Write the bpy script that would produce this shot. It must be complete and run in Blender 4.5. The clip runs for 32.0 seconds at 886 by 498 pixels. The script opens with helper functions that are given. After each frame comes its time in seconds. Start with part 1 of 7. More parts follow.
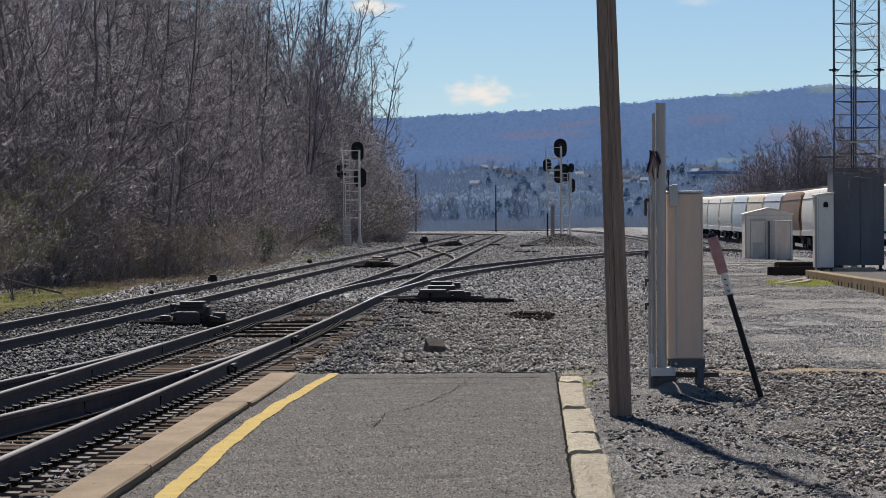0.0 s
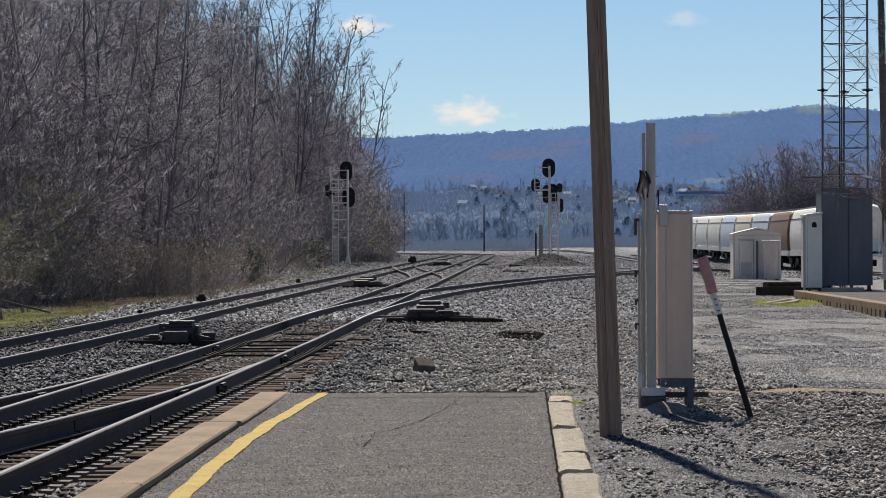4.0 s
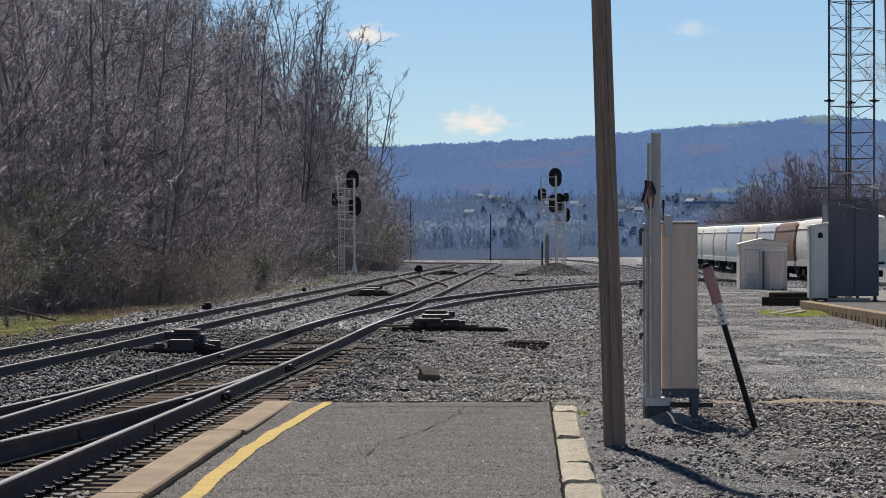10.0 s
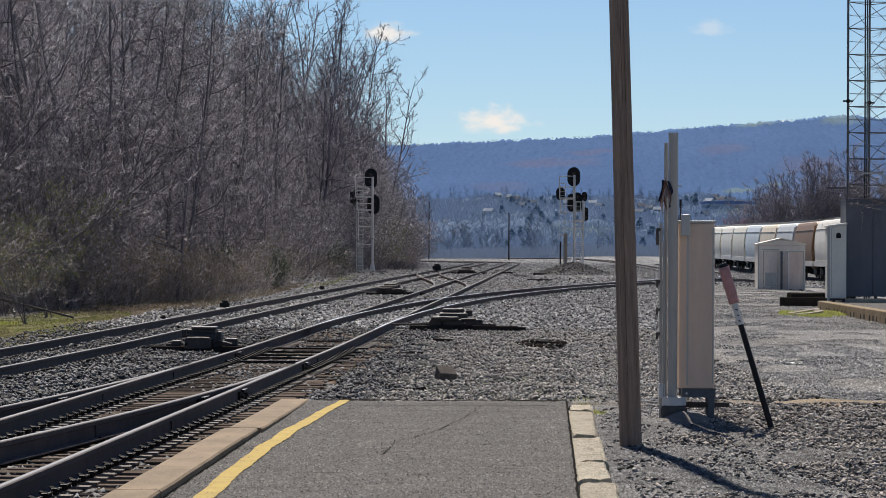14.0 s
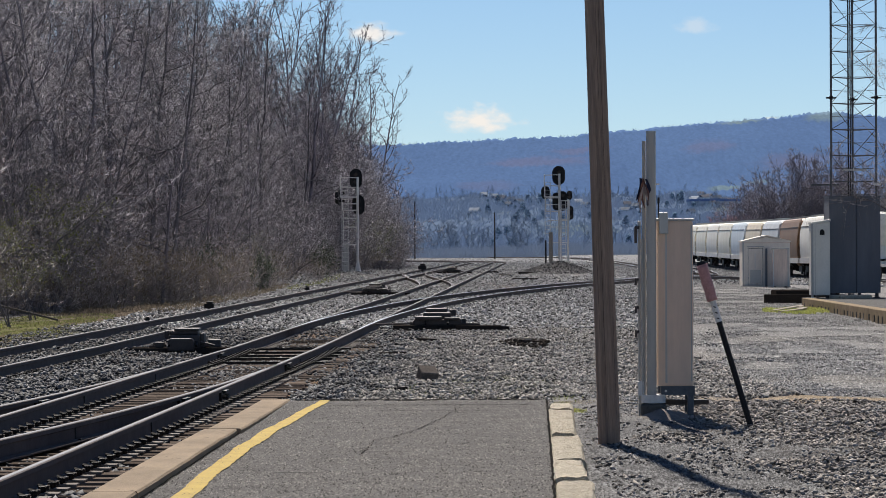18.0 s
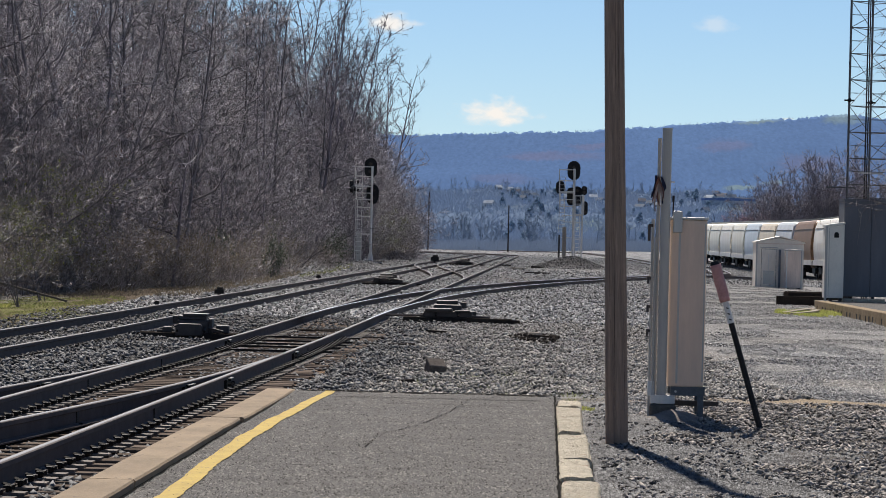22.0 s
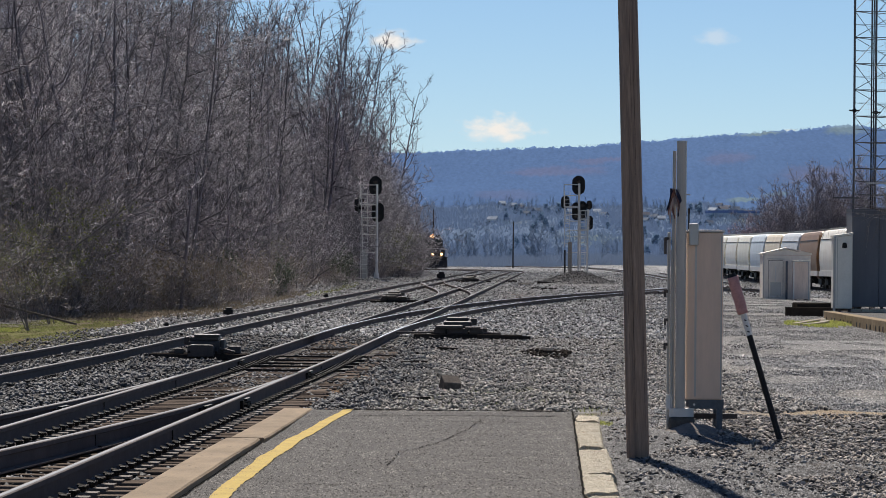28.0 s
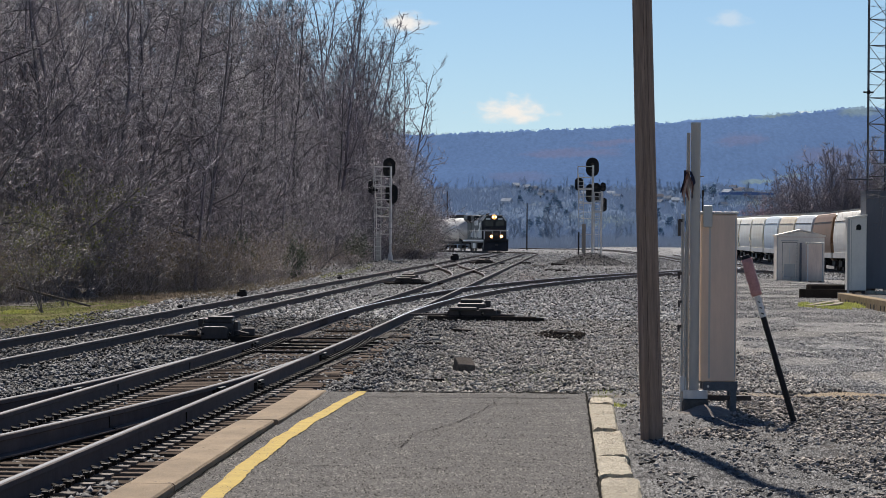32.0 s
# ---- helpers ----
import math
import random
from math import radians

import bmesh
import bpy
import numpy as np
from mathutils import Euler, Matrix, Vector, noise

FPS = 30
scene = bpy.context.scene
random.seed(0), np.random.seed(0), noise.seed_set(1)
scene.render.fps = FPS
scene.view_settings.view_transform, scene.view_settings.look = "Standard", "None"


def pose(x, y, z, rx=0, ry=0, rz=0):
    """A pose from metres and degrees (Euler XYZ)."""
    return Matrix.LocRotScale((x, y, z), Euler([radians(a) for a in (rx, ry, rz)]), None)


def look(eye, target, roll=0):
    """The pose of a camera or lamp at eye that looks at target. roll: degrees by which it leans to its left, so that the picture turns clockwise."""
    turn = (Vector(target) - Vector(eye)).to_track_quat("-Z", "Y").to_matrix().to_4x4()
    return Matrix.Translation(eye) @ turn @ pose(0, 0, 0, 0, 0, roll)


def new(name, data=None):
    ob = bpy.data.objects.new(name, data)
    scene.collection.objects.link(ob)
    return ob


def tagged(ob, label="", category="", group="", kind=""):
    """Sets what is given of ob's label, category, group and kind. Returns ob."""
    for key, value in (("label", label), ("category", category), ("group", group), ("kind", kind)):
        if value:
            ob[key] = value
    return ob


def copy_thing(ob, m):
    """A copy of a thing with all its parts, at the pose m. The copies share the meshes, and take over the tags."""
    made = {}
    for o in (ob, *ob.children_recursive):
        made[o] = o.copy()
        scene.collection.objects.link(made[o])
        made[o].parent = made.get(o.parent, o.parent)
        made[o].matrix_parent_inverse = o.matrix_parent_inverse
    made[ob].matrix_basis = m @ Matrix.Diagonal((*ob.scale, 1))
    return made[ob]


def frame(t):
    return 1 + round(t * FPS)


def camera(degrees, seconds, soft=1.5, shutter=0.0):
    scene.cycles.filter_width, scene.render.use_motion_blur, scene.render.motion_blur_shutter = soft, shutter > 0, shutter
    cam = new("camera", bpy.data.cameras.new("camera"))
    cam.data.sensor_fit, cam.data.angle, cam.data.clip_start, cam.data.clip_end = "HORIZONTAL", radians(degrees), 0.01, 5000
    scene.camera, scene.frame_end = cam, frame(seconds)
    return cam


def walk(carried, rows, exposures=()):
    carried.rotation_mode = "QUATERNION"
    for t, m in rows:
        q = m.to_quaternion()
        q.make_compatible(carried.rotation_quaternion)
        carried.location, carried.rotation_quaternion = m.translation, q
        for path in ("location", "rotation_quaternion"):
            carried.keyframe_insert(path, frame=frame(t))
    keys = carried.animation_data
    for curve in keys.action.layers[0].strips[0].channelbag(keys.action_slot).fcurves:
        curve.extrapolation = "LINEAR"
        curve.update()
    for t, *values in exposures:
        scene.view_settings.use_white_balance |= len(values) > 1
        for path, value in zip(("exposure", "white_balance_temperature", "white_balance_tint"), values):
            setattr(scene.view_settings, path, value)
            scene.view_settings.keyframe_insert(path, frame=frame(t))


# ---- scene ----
EXPOSURE, KELVIN = 0.37, 6420


# The camera is held in the hand on the platform, with a long lens.
def aim(x, y, z, yaw, pitch, roll):
    """yaw: degrees to the right of +y; pitch: upwards."""
    a, b = radians(yaw), radians(pitch)
    way = Vector((math.sin(a) * math.cos(b), math.cos(a) * math.cos(b), math.sin(b)))
    return look((x, y, z), Vector((x, y, z)) + 100 * way, roll)


cam = camera(14.65, 32.0, 0.8)
walk(cam, [(t, aim(*p)) for t, *p in (
    (0, 0.001, -0.010, 1.548, -0.187, -0.318, -0.286),
    (0.5, -0.017, -0.030, 1.546, -0.110, -0.261, -0.234),
    (1, -0.015, -0.017, 1.544, -0.063, -0.180, -0.095),
    (1.5, -0.015, -0.011, 1.545, -0.048, -0.153, -0.059),
    (2, -0.020, -0.029, 1.546, -0.024, -0.114, -0.089),
    (2.5, -0.018, -0.013, 1.547, -0.021, -0.083, -0.156),
    (3, -0.014, -0.003, 1.546, -0.009, -0.060, -0.264),
    (3.5, -0.019, -0.031, 1.545, 0.012, -0.018, -0.220),
    (5.5, -0.014, -0.002, 1.546, 0.048, 0.040, -0.258),
    (6, -0.018, -0.014, 1.543, 0.088, 0.061, -0.307),
    (6.5, -0.014, -0.000, 1.546, 0.135, 0.083, -0.260),
    (7, -0.015, 0.009, 1.543, 0.150, 0.120, -0.208),
    (7.5, -0.011, -0.027, 1.549, 0.122, 0.155, -0.129),
    (8, -0.005, 0.005, 1.545, 0.049, 0.146, -0.106),
    (8.5, -0.002, -0.009, 1.540, 0.028, 0.113, -0.133),
    (9, 0.000, -0.002, 1.550, -0.000, 0.131, -0.009),
    (9.5, 0.001, -0.031, 1.546, -0.053, 0.160, -0.118),
    (10, -0.002, -0.018, 1.549, -0.095, 0.161, -0.022),
    (10.5, 0.002, -0.030, 1.546, -0.203, 0.188, -0.084),
    (11, 0.002, -0.002, 1.547, -0.297, 0.220, -0.073),
    (11.5, -0.001, -0.034, 1.549, -0.372, 0.270, -0.069),
    (12, -0.001, -0.040, 1.543, -0.430, 0.277, 0.008),
    (12.5, 0.002, -0.017, 1.547, -0.429, 0.251, 0.125),
    (13, 0.013, -0.021, 1.547, -0.440, 0.210, 0.187),
    (13.5, 0.017, -0.014, 1.547, -0.425, 0.168, 0.198),
    (14, 0.013, -0.026, 1.549, -0.401, 0.139, 0.215),
    (14.5, 0.017, -0.024, 1.547, -0.398, 0.123, 0.206),
    (16.5, 0.014, 0.009, 1.549, -0.387, 0.111, 0.175),
    (17, 0.019, -0.029, 1.549, -0.390, 0.090, 0.087),
    (17.5, 0.042, -0.032, 1.546, -0.319, 0.089, -0.113),
    (18, 0.091, -0.080, 1.549, -0.176, 0.133, -0.215),
    (18.5, 0.161, -0.104, 1.546, -0.086, 0.141, -0.166),
    (19, 0.199, -0.085, 1.547, -0.073, 0.085, -0.333),
    (19.5, 0.154, -0.041, 1.545, -0.105, 0.047, -0.050),
    (20, 0.033, 0.065, 1.543, -0.108, 0.055, 0.323),
    (20.5, -0.074, 0.149, 1.540, -0.158, 0.039, 0.853),
    (21, -0.036, 0.201, 1.538, -0.173, -0.030, 1.036),
    (21.5, 0.088, 0.271, 1.552, -0.230, -0.017, 1.399),
    (22, 0.112, 0.311, 1.558, -0.395, -0.010, 1.418),
    (22.5, 0.033, 0.350, 1.556, -0.532, -0.005, 1.236),
    (23, -0.014, 0.365, 1.549, -0.567, 0.006, 1.184),
    (23.5, -0.026, 0.382, 1.546, -0.562, 0.021, 1.110),
    (24, -0.018, 0.352, 1.552, -0.537, 0.033, 1.018),
    (24.5, -0.011, 0.352, 1.555, -0.503, 0.053, 0.897),
    (25, -0.008, 0.341, 1.553, -0.490, 0.083, 0.873),
    (25.5, -0.003, 0.368, 1.555, -0.494, 0.105, 0.683),
    (27.5, -0.004, 0.374, 1.554, -0.456, 0.242, 0.476),
    (28, -0.003, 0.370, 1.554, -0.470, 0.271, 0.478),
    (28.5, -0.007, 0.331, 1.556, -0.470, 0.242, 0.467),
    (29, -0.001, 0.376, 1.553, -0.510, 0.170, 0.351),
    (29.5, -0.003, 0.376, 1.553, -0.526, 0.112, 0.474),
    (30, -0.003, 0.377, 1.554, -0.540, 0.041, 0.472),
    (30.5, 0.001, 0.395, 1.553, -0.541, 0.012, 0.480),
    (31, -0.001, 0.404, 1.553, -0.555, -0.002, 0.478),
    (31.5, 0.003, 0.403, 1.554, -0.626, -0.006, 0.538),
    (32, -0.003, 0.375, 1.554, -0.697, -0.032, 0.471))],
    exposures=[(0, EXPOSURE - 0.04, KELVIN, 10), (3, EXPOSURE - 0.02, KELVIN, 10), (6, EXPOSURE, KELVIN, 10), (17.5, EXPOSURE + 0.03, KELVIN, 10), (19, EXPOSURE + 0.12, KELVIN, 10), (24, EXPOSURE + 0.08, KELVIN, 10), (27, EXPOSURE + 0.03, KELVIN, 10), (32, EXPOSURE + 0.05, KELVIN, 10)])

# ---- light ----
SUN_UP, SUN_LEFT = 46.0, 7.5
world = bpy.data.worlds.new("sky")
scene.world = world
world.use_nodes = True
wn, wl = world.node_tree.nodes, world.node_tree.links
sky = wn.new("ShaderNodeTexSky")
sky.sky_type, sky.sun_disc = "NISHITA", False
sky.sun_elevation, sky.sun_rotation = radians(SUN_UP), radians(-SUN_LEFT)
sky.air_density, sky.dust_density, sky.ozone_density = 0.75, 0.0, 5.0
sky.altitude = 300
wn["Background"].inputs["Strength"].default_value = 0.062
wl.new(sky.outputs["Color"], wn["Background"].inputs["Color"])
sun = new("sun", bpy.data.lights.new("sun", "SUN"))
sun.data.energy, sun.data.angle, sun.data.color = 5.0, radians(0.8), (1.0, 0.93, 0.84)
_a, _e = radians(SUN_LEFT), radians(SUN_UP)
sun.matrix_world = look((-math.sin(_a) * math.cos(_e) * 90, math.cos(_a) * math.cos(_e) * 90, math.sin(_e) * 90), (0, 0, 0))


# ---- materials ----
def mat(name, base, second=None, rough=0.8, metal=0.0, scale=6.0, fine=60.0, bump=0.3, dist=0.01, spots=None, island=0.0, per_object=0.0, coat=0.0, stretch=(1, 1, 1), amount=0.5):
    """A worn surface: two colours mixed by coarse and fine noise, fine relief, varied gloss. island / per_object: how far pieces differ in tone."""
    m = bpy.data.materials.new(name)
    m.use_nodes = True
    n, l = m.node_tree.nodes, m.node_tree.links
    p = n["Principled BSDF"]
    tc = n.new("ShaderNodeTexCoord")
    mp = n.new("ShaderNodeMapping")
    mp.inputs["Scale"].default_value = stretch
    l.new(tc.outputs["Object"], mp.inputs["Vector"])

    def tex(s, detail, rough_):
        t = n.new("ShaderNodeTexNoise")
        t.inputs["Scale"].default_value, t.inputs["Detail"].default_value, t.inputs["Roughness"].default_value = s, detail, rough_
        l.new(mp.outputs["Vector"], t.inputs["Vector"])
        return t

    coarse, small = tex(scale, 6, 0.65), tex(fine, 4, 0.7)
    second = second or tuple(c * 0.55 for c in base)
    ramp = n.new("ShaderNodeValToRGB")
    ramp.color_ramp.elements[0].position, ramp.color_ramp.elements[1].position = 0.5 - 0.22, 0.5 + 0.22
    l.new(coarse.outputs["Fac"], ramp.inputs["Fac"])
    mix = n.new("ShaderNodeMix")
    mix.data_type = "RGBA"
    mix.inputs[6].default_value, mix.inputs[7].default_value = (*second, 1), (*base, 1)
    l.new(ramp.outputs["Color"], mix.inputs[0])
    hsv = n.new("ShaderNodeHueSaturation")
    l.new(mix.outputs[2], hsv.inputs["Color"])
    val = n.new("ShaderNodeMapRange")
    val.inputs["To Min"].default_value, val.inputs["To Max"].default_value = 1 - amount, 1 + amount
    l.new(small.outputs["Fac"], val.inputs["Value"])
    out = val.outputs["Result"]
    for src, node, k in (("Random Per Island", "ShaderNodeNewGeometry", island), ("Random", "ShaderNodeObjectInfo", per_object)):
        if k:
            g = n.new(node)
            r = n.new("ShaderNodeMapRange")
            r.inputs["To Min"].default_value, r.inputs["To Max"].default_value = 1 - k, 1 + k
            l.new(g.outputs[src], r.inputs["Value"])
            mul = n.new("ShaderNodeMath")
            mul.operation = "MULTIPLY"
            l.new(out, mul.inputs[0])
            l.new(r.outputs["Result"], mul.inputs[1])
            out = mul.outputs[0]
    l.new(out, hsv.inputs["Value"])
    colour = hsv.outputs["Color"]
    if spots:
        sc, lim, col = spots
        sp = tex(sc, 3, 0.6)
        r2 = n.new("ShaderNodeMapRange")
        r2.inputs["From Min"].default_value, r2.inputs["From Max"].default_value = lim, lim + 0.08
        l.new(sp.outputs["Fac"], r2.inputs["Value"])
        m2 = n.new("ShaderNodeMix")
        m2.data_type = "RGBA"
        m2.inputs[7].default_value = (*col, 1)
        l.new(colour, m2.inputs[6])
        l.new(r2.outputs["Result"], m2.inputs[0])
        colour = m2.outputs[2]
    l.new(colour, p.inputs["Base Color"])
    rr = n.new("ShaderNodeMapRange")
    rr.inputs["To Min"].default_value, rr.inputs["To Max"].default_value = max(0.04, rough - 0.12), min(1, rough + 0.12)
    l.new(small.outputs["Fac"], rr.inputs["Value"])
    l.new(rr.outputs["Result"], p.inputs["Roughness"])
    p.inputs["Metallic"].default_value = metal
    p.inputs["Specular IOR Level"].default_value = 0.0 if rough >= 0.9 else 0.08 if rough >= 0.8 else 0.22 if rough > 0.5 else 0.45
    p.inputs["Coat Weight"].default_value = coat
    if bump:
        b = n.new("ShaderNodeBump")
        b.inputs["Strength"].default_value, b.inputs["Distance"].default_value = bump, dist
        l.new(small.outputs["Fac"], b.inputs["Height"])
        l.new(b.outputs["Normal"], p.inputs["Normal"])
    return m


def glow(name, colour, strength):
    m = bpy.data.materials.new(name)
    m.use_nodes = True
    p = m.node_tree.nodes["Principled BSDF"]
    p.inputs["Base Color"].default_value = (*colour, 1)
    p.inputs["Emission Color"].default_value, p.inputs["Emission Strength"].default_value = (*colour, 1), strength
    return m


ASPHALT = mat("asphalt", (0.118, 0.110, 0.104), (0.088, 0.083, 0.079), 0.85, scale=0.9, fine=24, bump=1.0, dist=0.03, spots=(15, 0.66, (0.27, 0.25, 0.23)), amount=0.8)
SLAB = mat("tan_concrete", (0.310, 0.233, 0.155), (0.172, 0.130, 0.088), 0.85, scale=2.6, fine=55, bump=0.7, dist=0.01, amount=0.28, stretch=(1, 0.3, 1), per_object=0.08, spots=(9, 0.66, (0.13, 0.10, 0.075)))
BLOCK = mat("pale_stone", (0.62, 0.55, 0.425), (0.43, 0.37, 0.28), 0.85, scale=3.0, fine=26, bump=1.0, dist=0.05, amount=0.6, per_object=0.14, spots=(6, 0.63, (0.30, 0.20, 0.135)))
YELLOW = mat("yellow_paint", (0.50, 0.36, 0.09), (0.36, 0.255, 0.075), 0.8, scale=4, fine=40, bump=0.4, amount=0.35, spots=(16, 0.64, (0.14, 0.12, 0.10)))
DUSTY = mat("dusty_ballast_stone", (0.31, 0.285, 0.255), (0.18, 0.167, 0.152), 0.8, scale=1.2, fine=30, bump=0.3, island=0.7, amount=0.3)
STONE = mat("ballast_stone", (0.114, 0.111, 0.112), (0.058, 0.057, 0.059), 0.75, scale=1.2, fine=30, bump=0.3, island=0.9, amount=0.3)
FARSTONE = mat("far_ballast_stone", (0.33, 0.32, 0.31), (0.185, 0.181, 0.18), 0.8, scale=0.5, fine=30, bump=0.3, island=0.95, amount=0.3)
RUBBLE = mat("rubble_stone", (0.30, 0.268, 0.237), (0.165, 0.149, 0.135), 0.85, scale=1.2, fine=30, bump=0.3, island=0.75, amount=0.3)
GRAVEL = mat("pale_gravel", (0.38, 0.364, 0.345), (0.25, 0.241, 0.232), 0.85, scale=0.7, fine=30, bump=0.3, island=0.5, amount=0.3)
DARKWOOD = mat("dark_brown_timber", (0.19, 0.125, 0.085), (0.09, 0.062, 0.046), 0.8, scale=5, fine=36, bump=0.5, stretch=(6, 6, 0.25))
RAIL = mat("rail_steel", (0.138, 0.112, 0.103), (0.090, 0.075, 0.070), 0.85, 0.0, scale=3, fine=30, bump=0.2, amount=0.3)
RUNNING = mat("polished_railhead", (0.150, 0.151, 0.163), (0.100, 0.100, 0.108), 0.7, 0.4, scale=0.25, fine=20, bump=0.05, amount=0.2, stretch=(1, 0.1, 1))
SHINY = mat("bright_railhead", (0.42, 0.43, 0.46), (0.30, 0.305, 0.33), 0.3, 0.95, scale=0.25, fine=20, bump=0.05, amount=0.15, stretch=(1, 0.1, 1))
TIE = mat("weathered_tie", (0.165, 0.130, 0.106), (0.072, 0.059, 0.050), 0.9, scale=4, fine=26, bump=0.6, dist=0.01, amount=0.5, per_object=0.35, stretch=(0.3, 3, 1))
PLATE = mat("tie_plate_steel", (0.23, 0.198, 0.172), (0.12, 0.103, 0.09), 0.8, 0.0, scale=5, fine=40, bump=0.2, per_object=0.2)
CLIP = mat("dark_clip_steel", (0.028, 0.024, 0.022), None, 0.6, 0.4, scale=8, fine=50, bump=0.2)
IRON = mat("black_iron", (0.062, 0.053, 0.051), (0.095, 0.080, 0.074), 0.6, 0.3, scale=6, fine=50, bump=0.2)
GALV = mat("galvanised_steel", (0.46, 0.45, 0.43), (0.36, 0.35, 0.33), 0.45, 0.55, scale=2, fine=18, bump=0.1, amount=0.15, stretch=(1, 1, 0.25))
GREYPIPE = mat("grey_pipe", (0.47, 0.435, 0.39), (0.37, 0.34, 0.305), 0.5, 0.1, scale=3, fine=30, bump=0.1, amount=0.12, stretch=(1, 1, 0.2))
BRONZE = mat("dull_bronze_panel", (0.76, 0.62, 0.52), (0.55, 0.43, 0.36), 0.5, 0.1, scale=1.5, fine=12, bump=0.05, amount=0.15, stretch=(2, 2, 0.3))
STEEL = mat("blue_grey_steel", (0.10, 0.115, 0.14), (0.07, 0.078, 0.092), 0.5, 0.4, scale=5, fine=30, bump=0.1)
DAMP = mat("dark_damp_concrete", (0.13, 0.12, 0.112), (0.08, 0.075, 0.07), 0.9, scale=6, fine=30, bump=0.8, dist=0.02)
OLD_EDGE = mat("old_tan_concrete", (0.36, 0.285, 0.195), (0.24, 0.19, 0.135), 0.9, scale=1.2, fine=18, bump=0.6, dist=0.02, amount=0.4)
REDBUD = mat("red_budding_twigs", (0.567, 0.311, 0.351), (0.405, 0.230, 0.270), 0.7, scale=1, fine=8, bump=0.0, island=0.3)
# Tan tone and streaks stand in for what bare aluminium reflects.
CABINET = mat("bare_aluminium_case", (0.74, 0.55, 0.42), (0.58, 0.45, 0.355), 0.5, 0.1, scale=1.1, fine=7, bump=0.05, amount=0.2, stretch=(2, 2, 0.35), spots=(3.5, 0.70, (0.55, 0.36, 0.24)))
POLE = mat("brown_pole_wood", (0.50, 0.36, 0.275), (0.20, 0.148, 0.122), 0.85, scale=4, fine=30, bump=1.0, dist=0.02, amount=0.6, stretch=(6, 6, 0.25))
CONCRETE = mat("grey_concrete", (0.33, 0.31, 0.28), (0.21, 0.20, 0.18), 0.9, scale=4, fine=40, bump=0.5, dist=0.01)
SILVER = mat("silver_paint", (0.70, 0.675, 0.64), (0.52, 0.50, 0.475), 0.55, 0.0, scale=2, fine=20, bump=0.1, amount=0.15)
BLACK = mat("matt_black", (0.012, 0.012, 0.013), (0.02, 0.02, 0.021), 0.65, scale=5, fine=40, bump=0.1)
BARK = mat("grey_bark", (0.215, 0.20, 0.213), (0.130, 0.119, 0.129), 0.9, scale=2, fine=18, bump=0.6, dist=0.02, per_object=0.35, amount=0.4)
TWIG = mat("bare_twigs", (0.41, 0.382, 0.405), (0.235, 0.218, 0.233), 0.55, scale=0.5, fine=4, bump=0.0, per_object=0.35, island=0.75, amount=0.3)
BRAMBLE = mat("reddish_brush", (0.365, 0.322, 0.312), (0.215, 0.19, 0.187), 0.6, scale=0.6, fine=5, bump=0.0, per_object=0.3, island=0.6, amount=0.3)
BUD = mat("brown_buds", (0.25, 0.175, 0.165), (0.15, 0.108, 0.105), 0.7, scale=1, fine=8, bump=0.0, island=0.5)
STRAW = mat("dry_grass", (0.22, 0.185, 0.14), (0.15, 0.122, 0.09), 0.8, scale=1, fine=8, bump=0.0, island=0.4)
GRASS = mat("green_grass", (0.36, 0.42, 0.10), (0.38, 0.35, 0.13), 0.7, scale=0.7, fine=8, bump=0.0, island=0.4)
MEADOW = mat("sparse_meadow_grass", (0.21, 0.26, 0.075), (0.19, 0.165, 0.085), 0.7, scale=0.9, fine=8, bump=0.0, island=0.5)
LEAF = mat("young_leaves", (0.21, 0.225, 0.07), (0.14, 0.155, 0.055), 0.6, scale=1, fine=8, bump=0.0, island=0.4)
IVY = mat("evergreen_leaves", (0.05, 0.072, 0.036), (0.03, 0.048, 0.026), 0.5, scale=1, fine=8, bump=0.0, island=0.5)
GREYPOLE = mat("weathered_pole_wood", (0.20, 0.155, 0.140), (0.09, 0.072, 0.068), 0.85, scale=4, fine=30, bump=0.8, dist=0.02, amount=0.5, stretch=(6, 6, 0.25))
TAR = mat("creosoted_timber", (0.03, 0.025, 0.022), (0.05, 0.042, 0.036), 0.9, scale=4, fine=30, bump=0.5)
OLDWOOD = mat("bleached_timber", (0.40, 0.35, 0.29), (0.24, 0.20, 0.165), 0.85, scale=4, fine=30, bump=0.5, stretch=(1, 5, 5))
HUT = mat("tan_metal_panel", (0.84, 0.775, 0.68), (0.68, 0.61, 0.53), 0.55, 0.0, scale=1.6, fine=12, bump=0.08, amount=0.15, stretch=(1, 1, 0.3), spots=(2.2, 0.66, (0.52, 0.42, 0.33)))
BEIGE = mat("pale_enamel_case", (0.82, 0.79, 0.71), (0.68, 0.65, 0.58), 0.45, 0.1, scale=1.5, fine=14, bump=0.05, amount=0.12)
SLATE = mat("dark_slate_panel", (0.145, 0.152, 0.175), (0.095, 0.10, 0.117), 0.5, 0.1, scale=1.5, fine=14, bump=0.05, amount=0.15, stretch=(1, 1, 0.15))
TOWER = mat("tower_steel", (0.14, 0.14, 0.145), (0.09, 0.09, 0.095), 0.55, 0.5, scale=3, fine=20, bump=0.1)
PINK = mat("faded_red_sleeve", (0.52, 0.28, 0.26), (0.40, 0.20, 0.185), 0.6, scale=8, fine=50, bump=0.2)
WHITE = mat("white_paint", (0.74, 0.72, 0.68), (0.60, 0.57, 0.53), 0.55, scale=4, fine=30, bump=0.1, amount=0.15)
RUST = mat("rusty_rag", (0.26, 0.12, 0.085), (0.06, 0.045, 0.05), 0.8, scale=10, fine=50, bump=0.4)
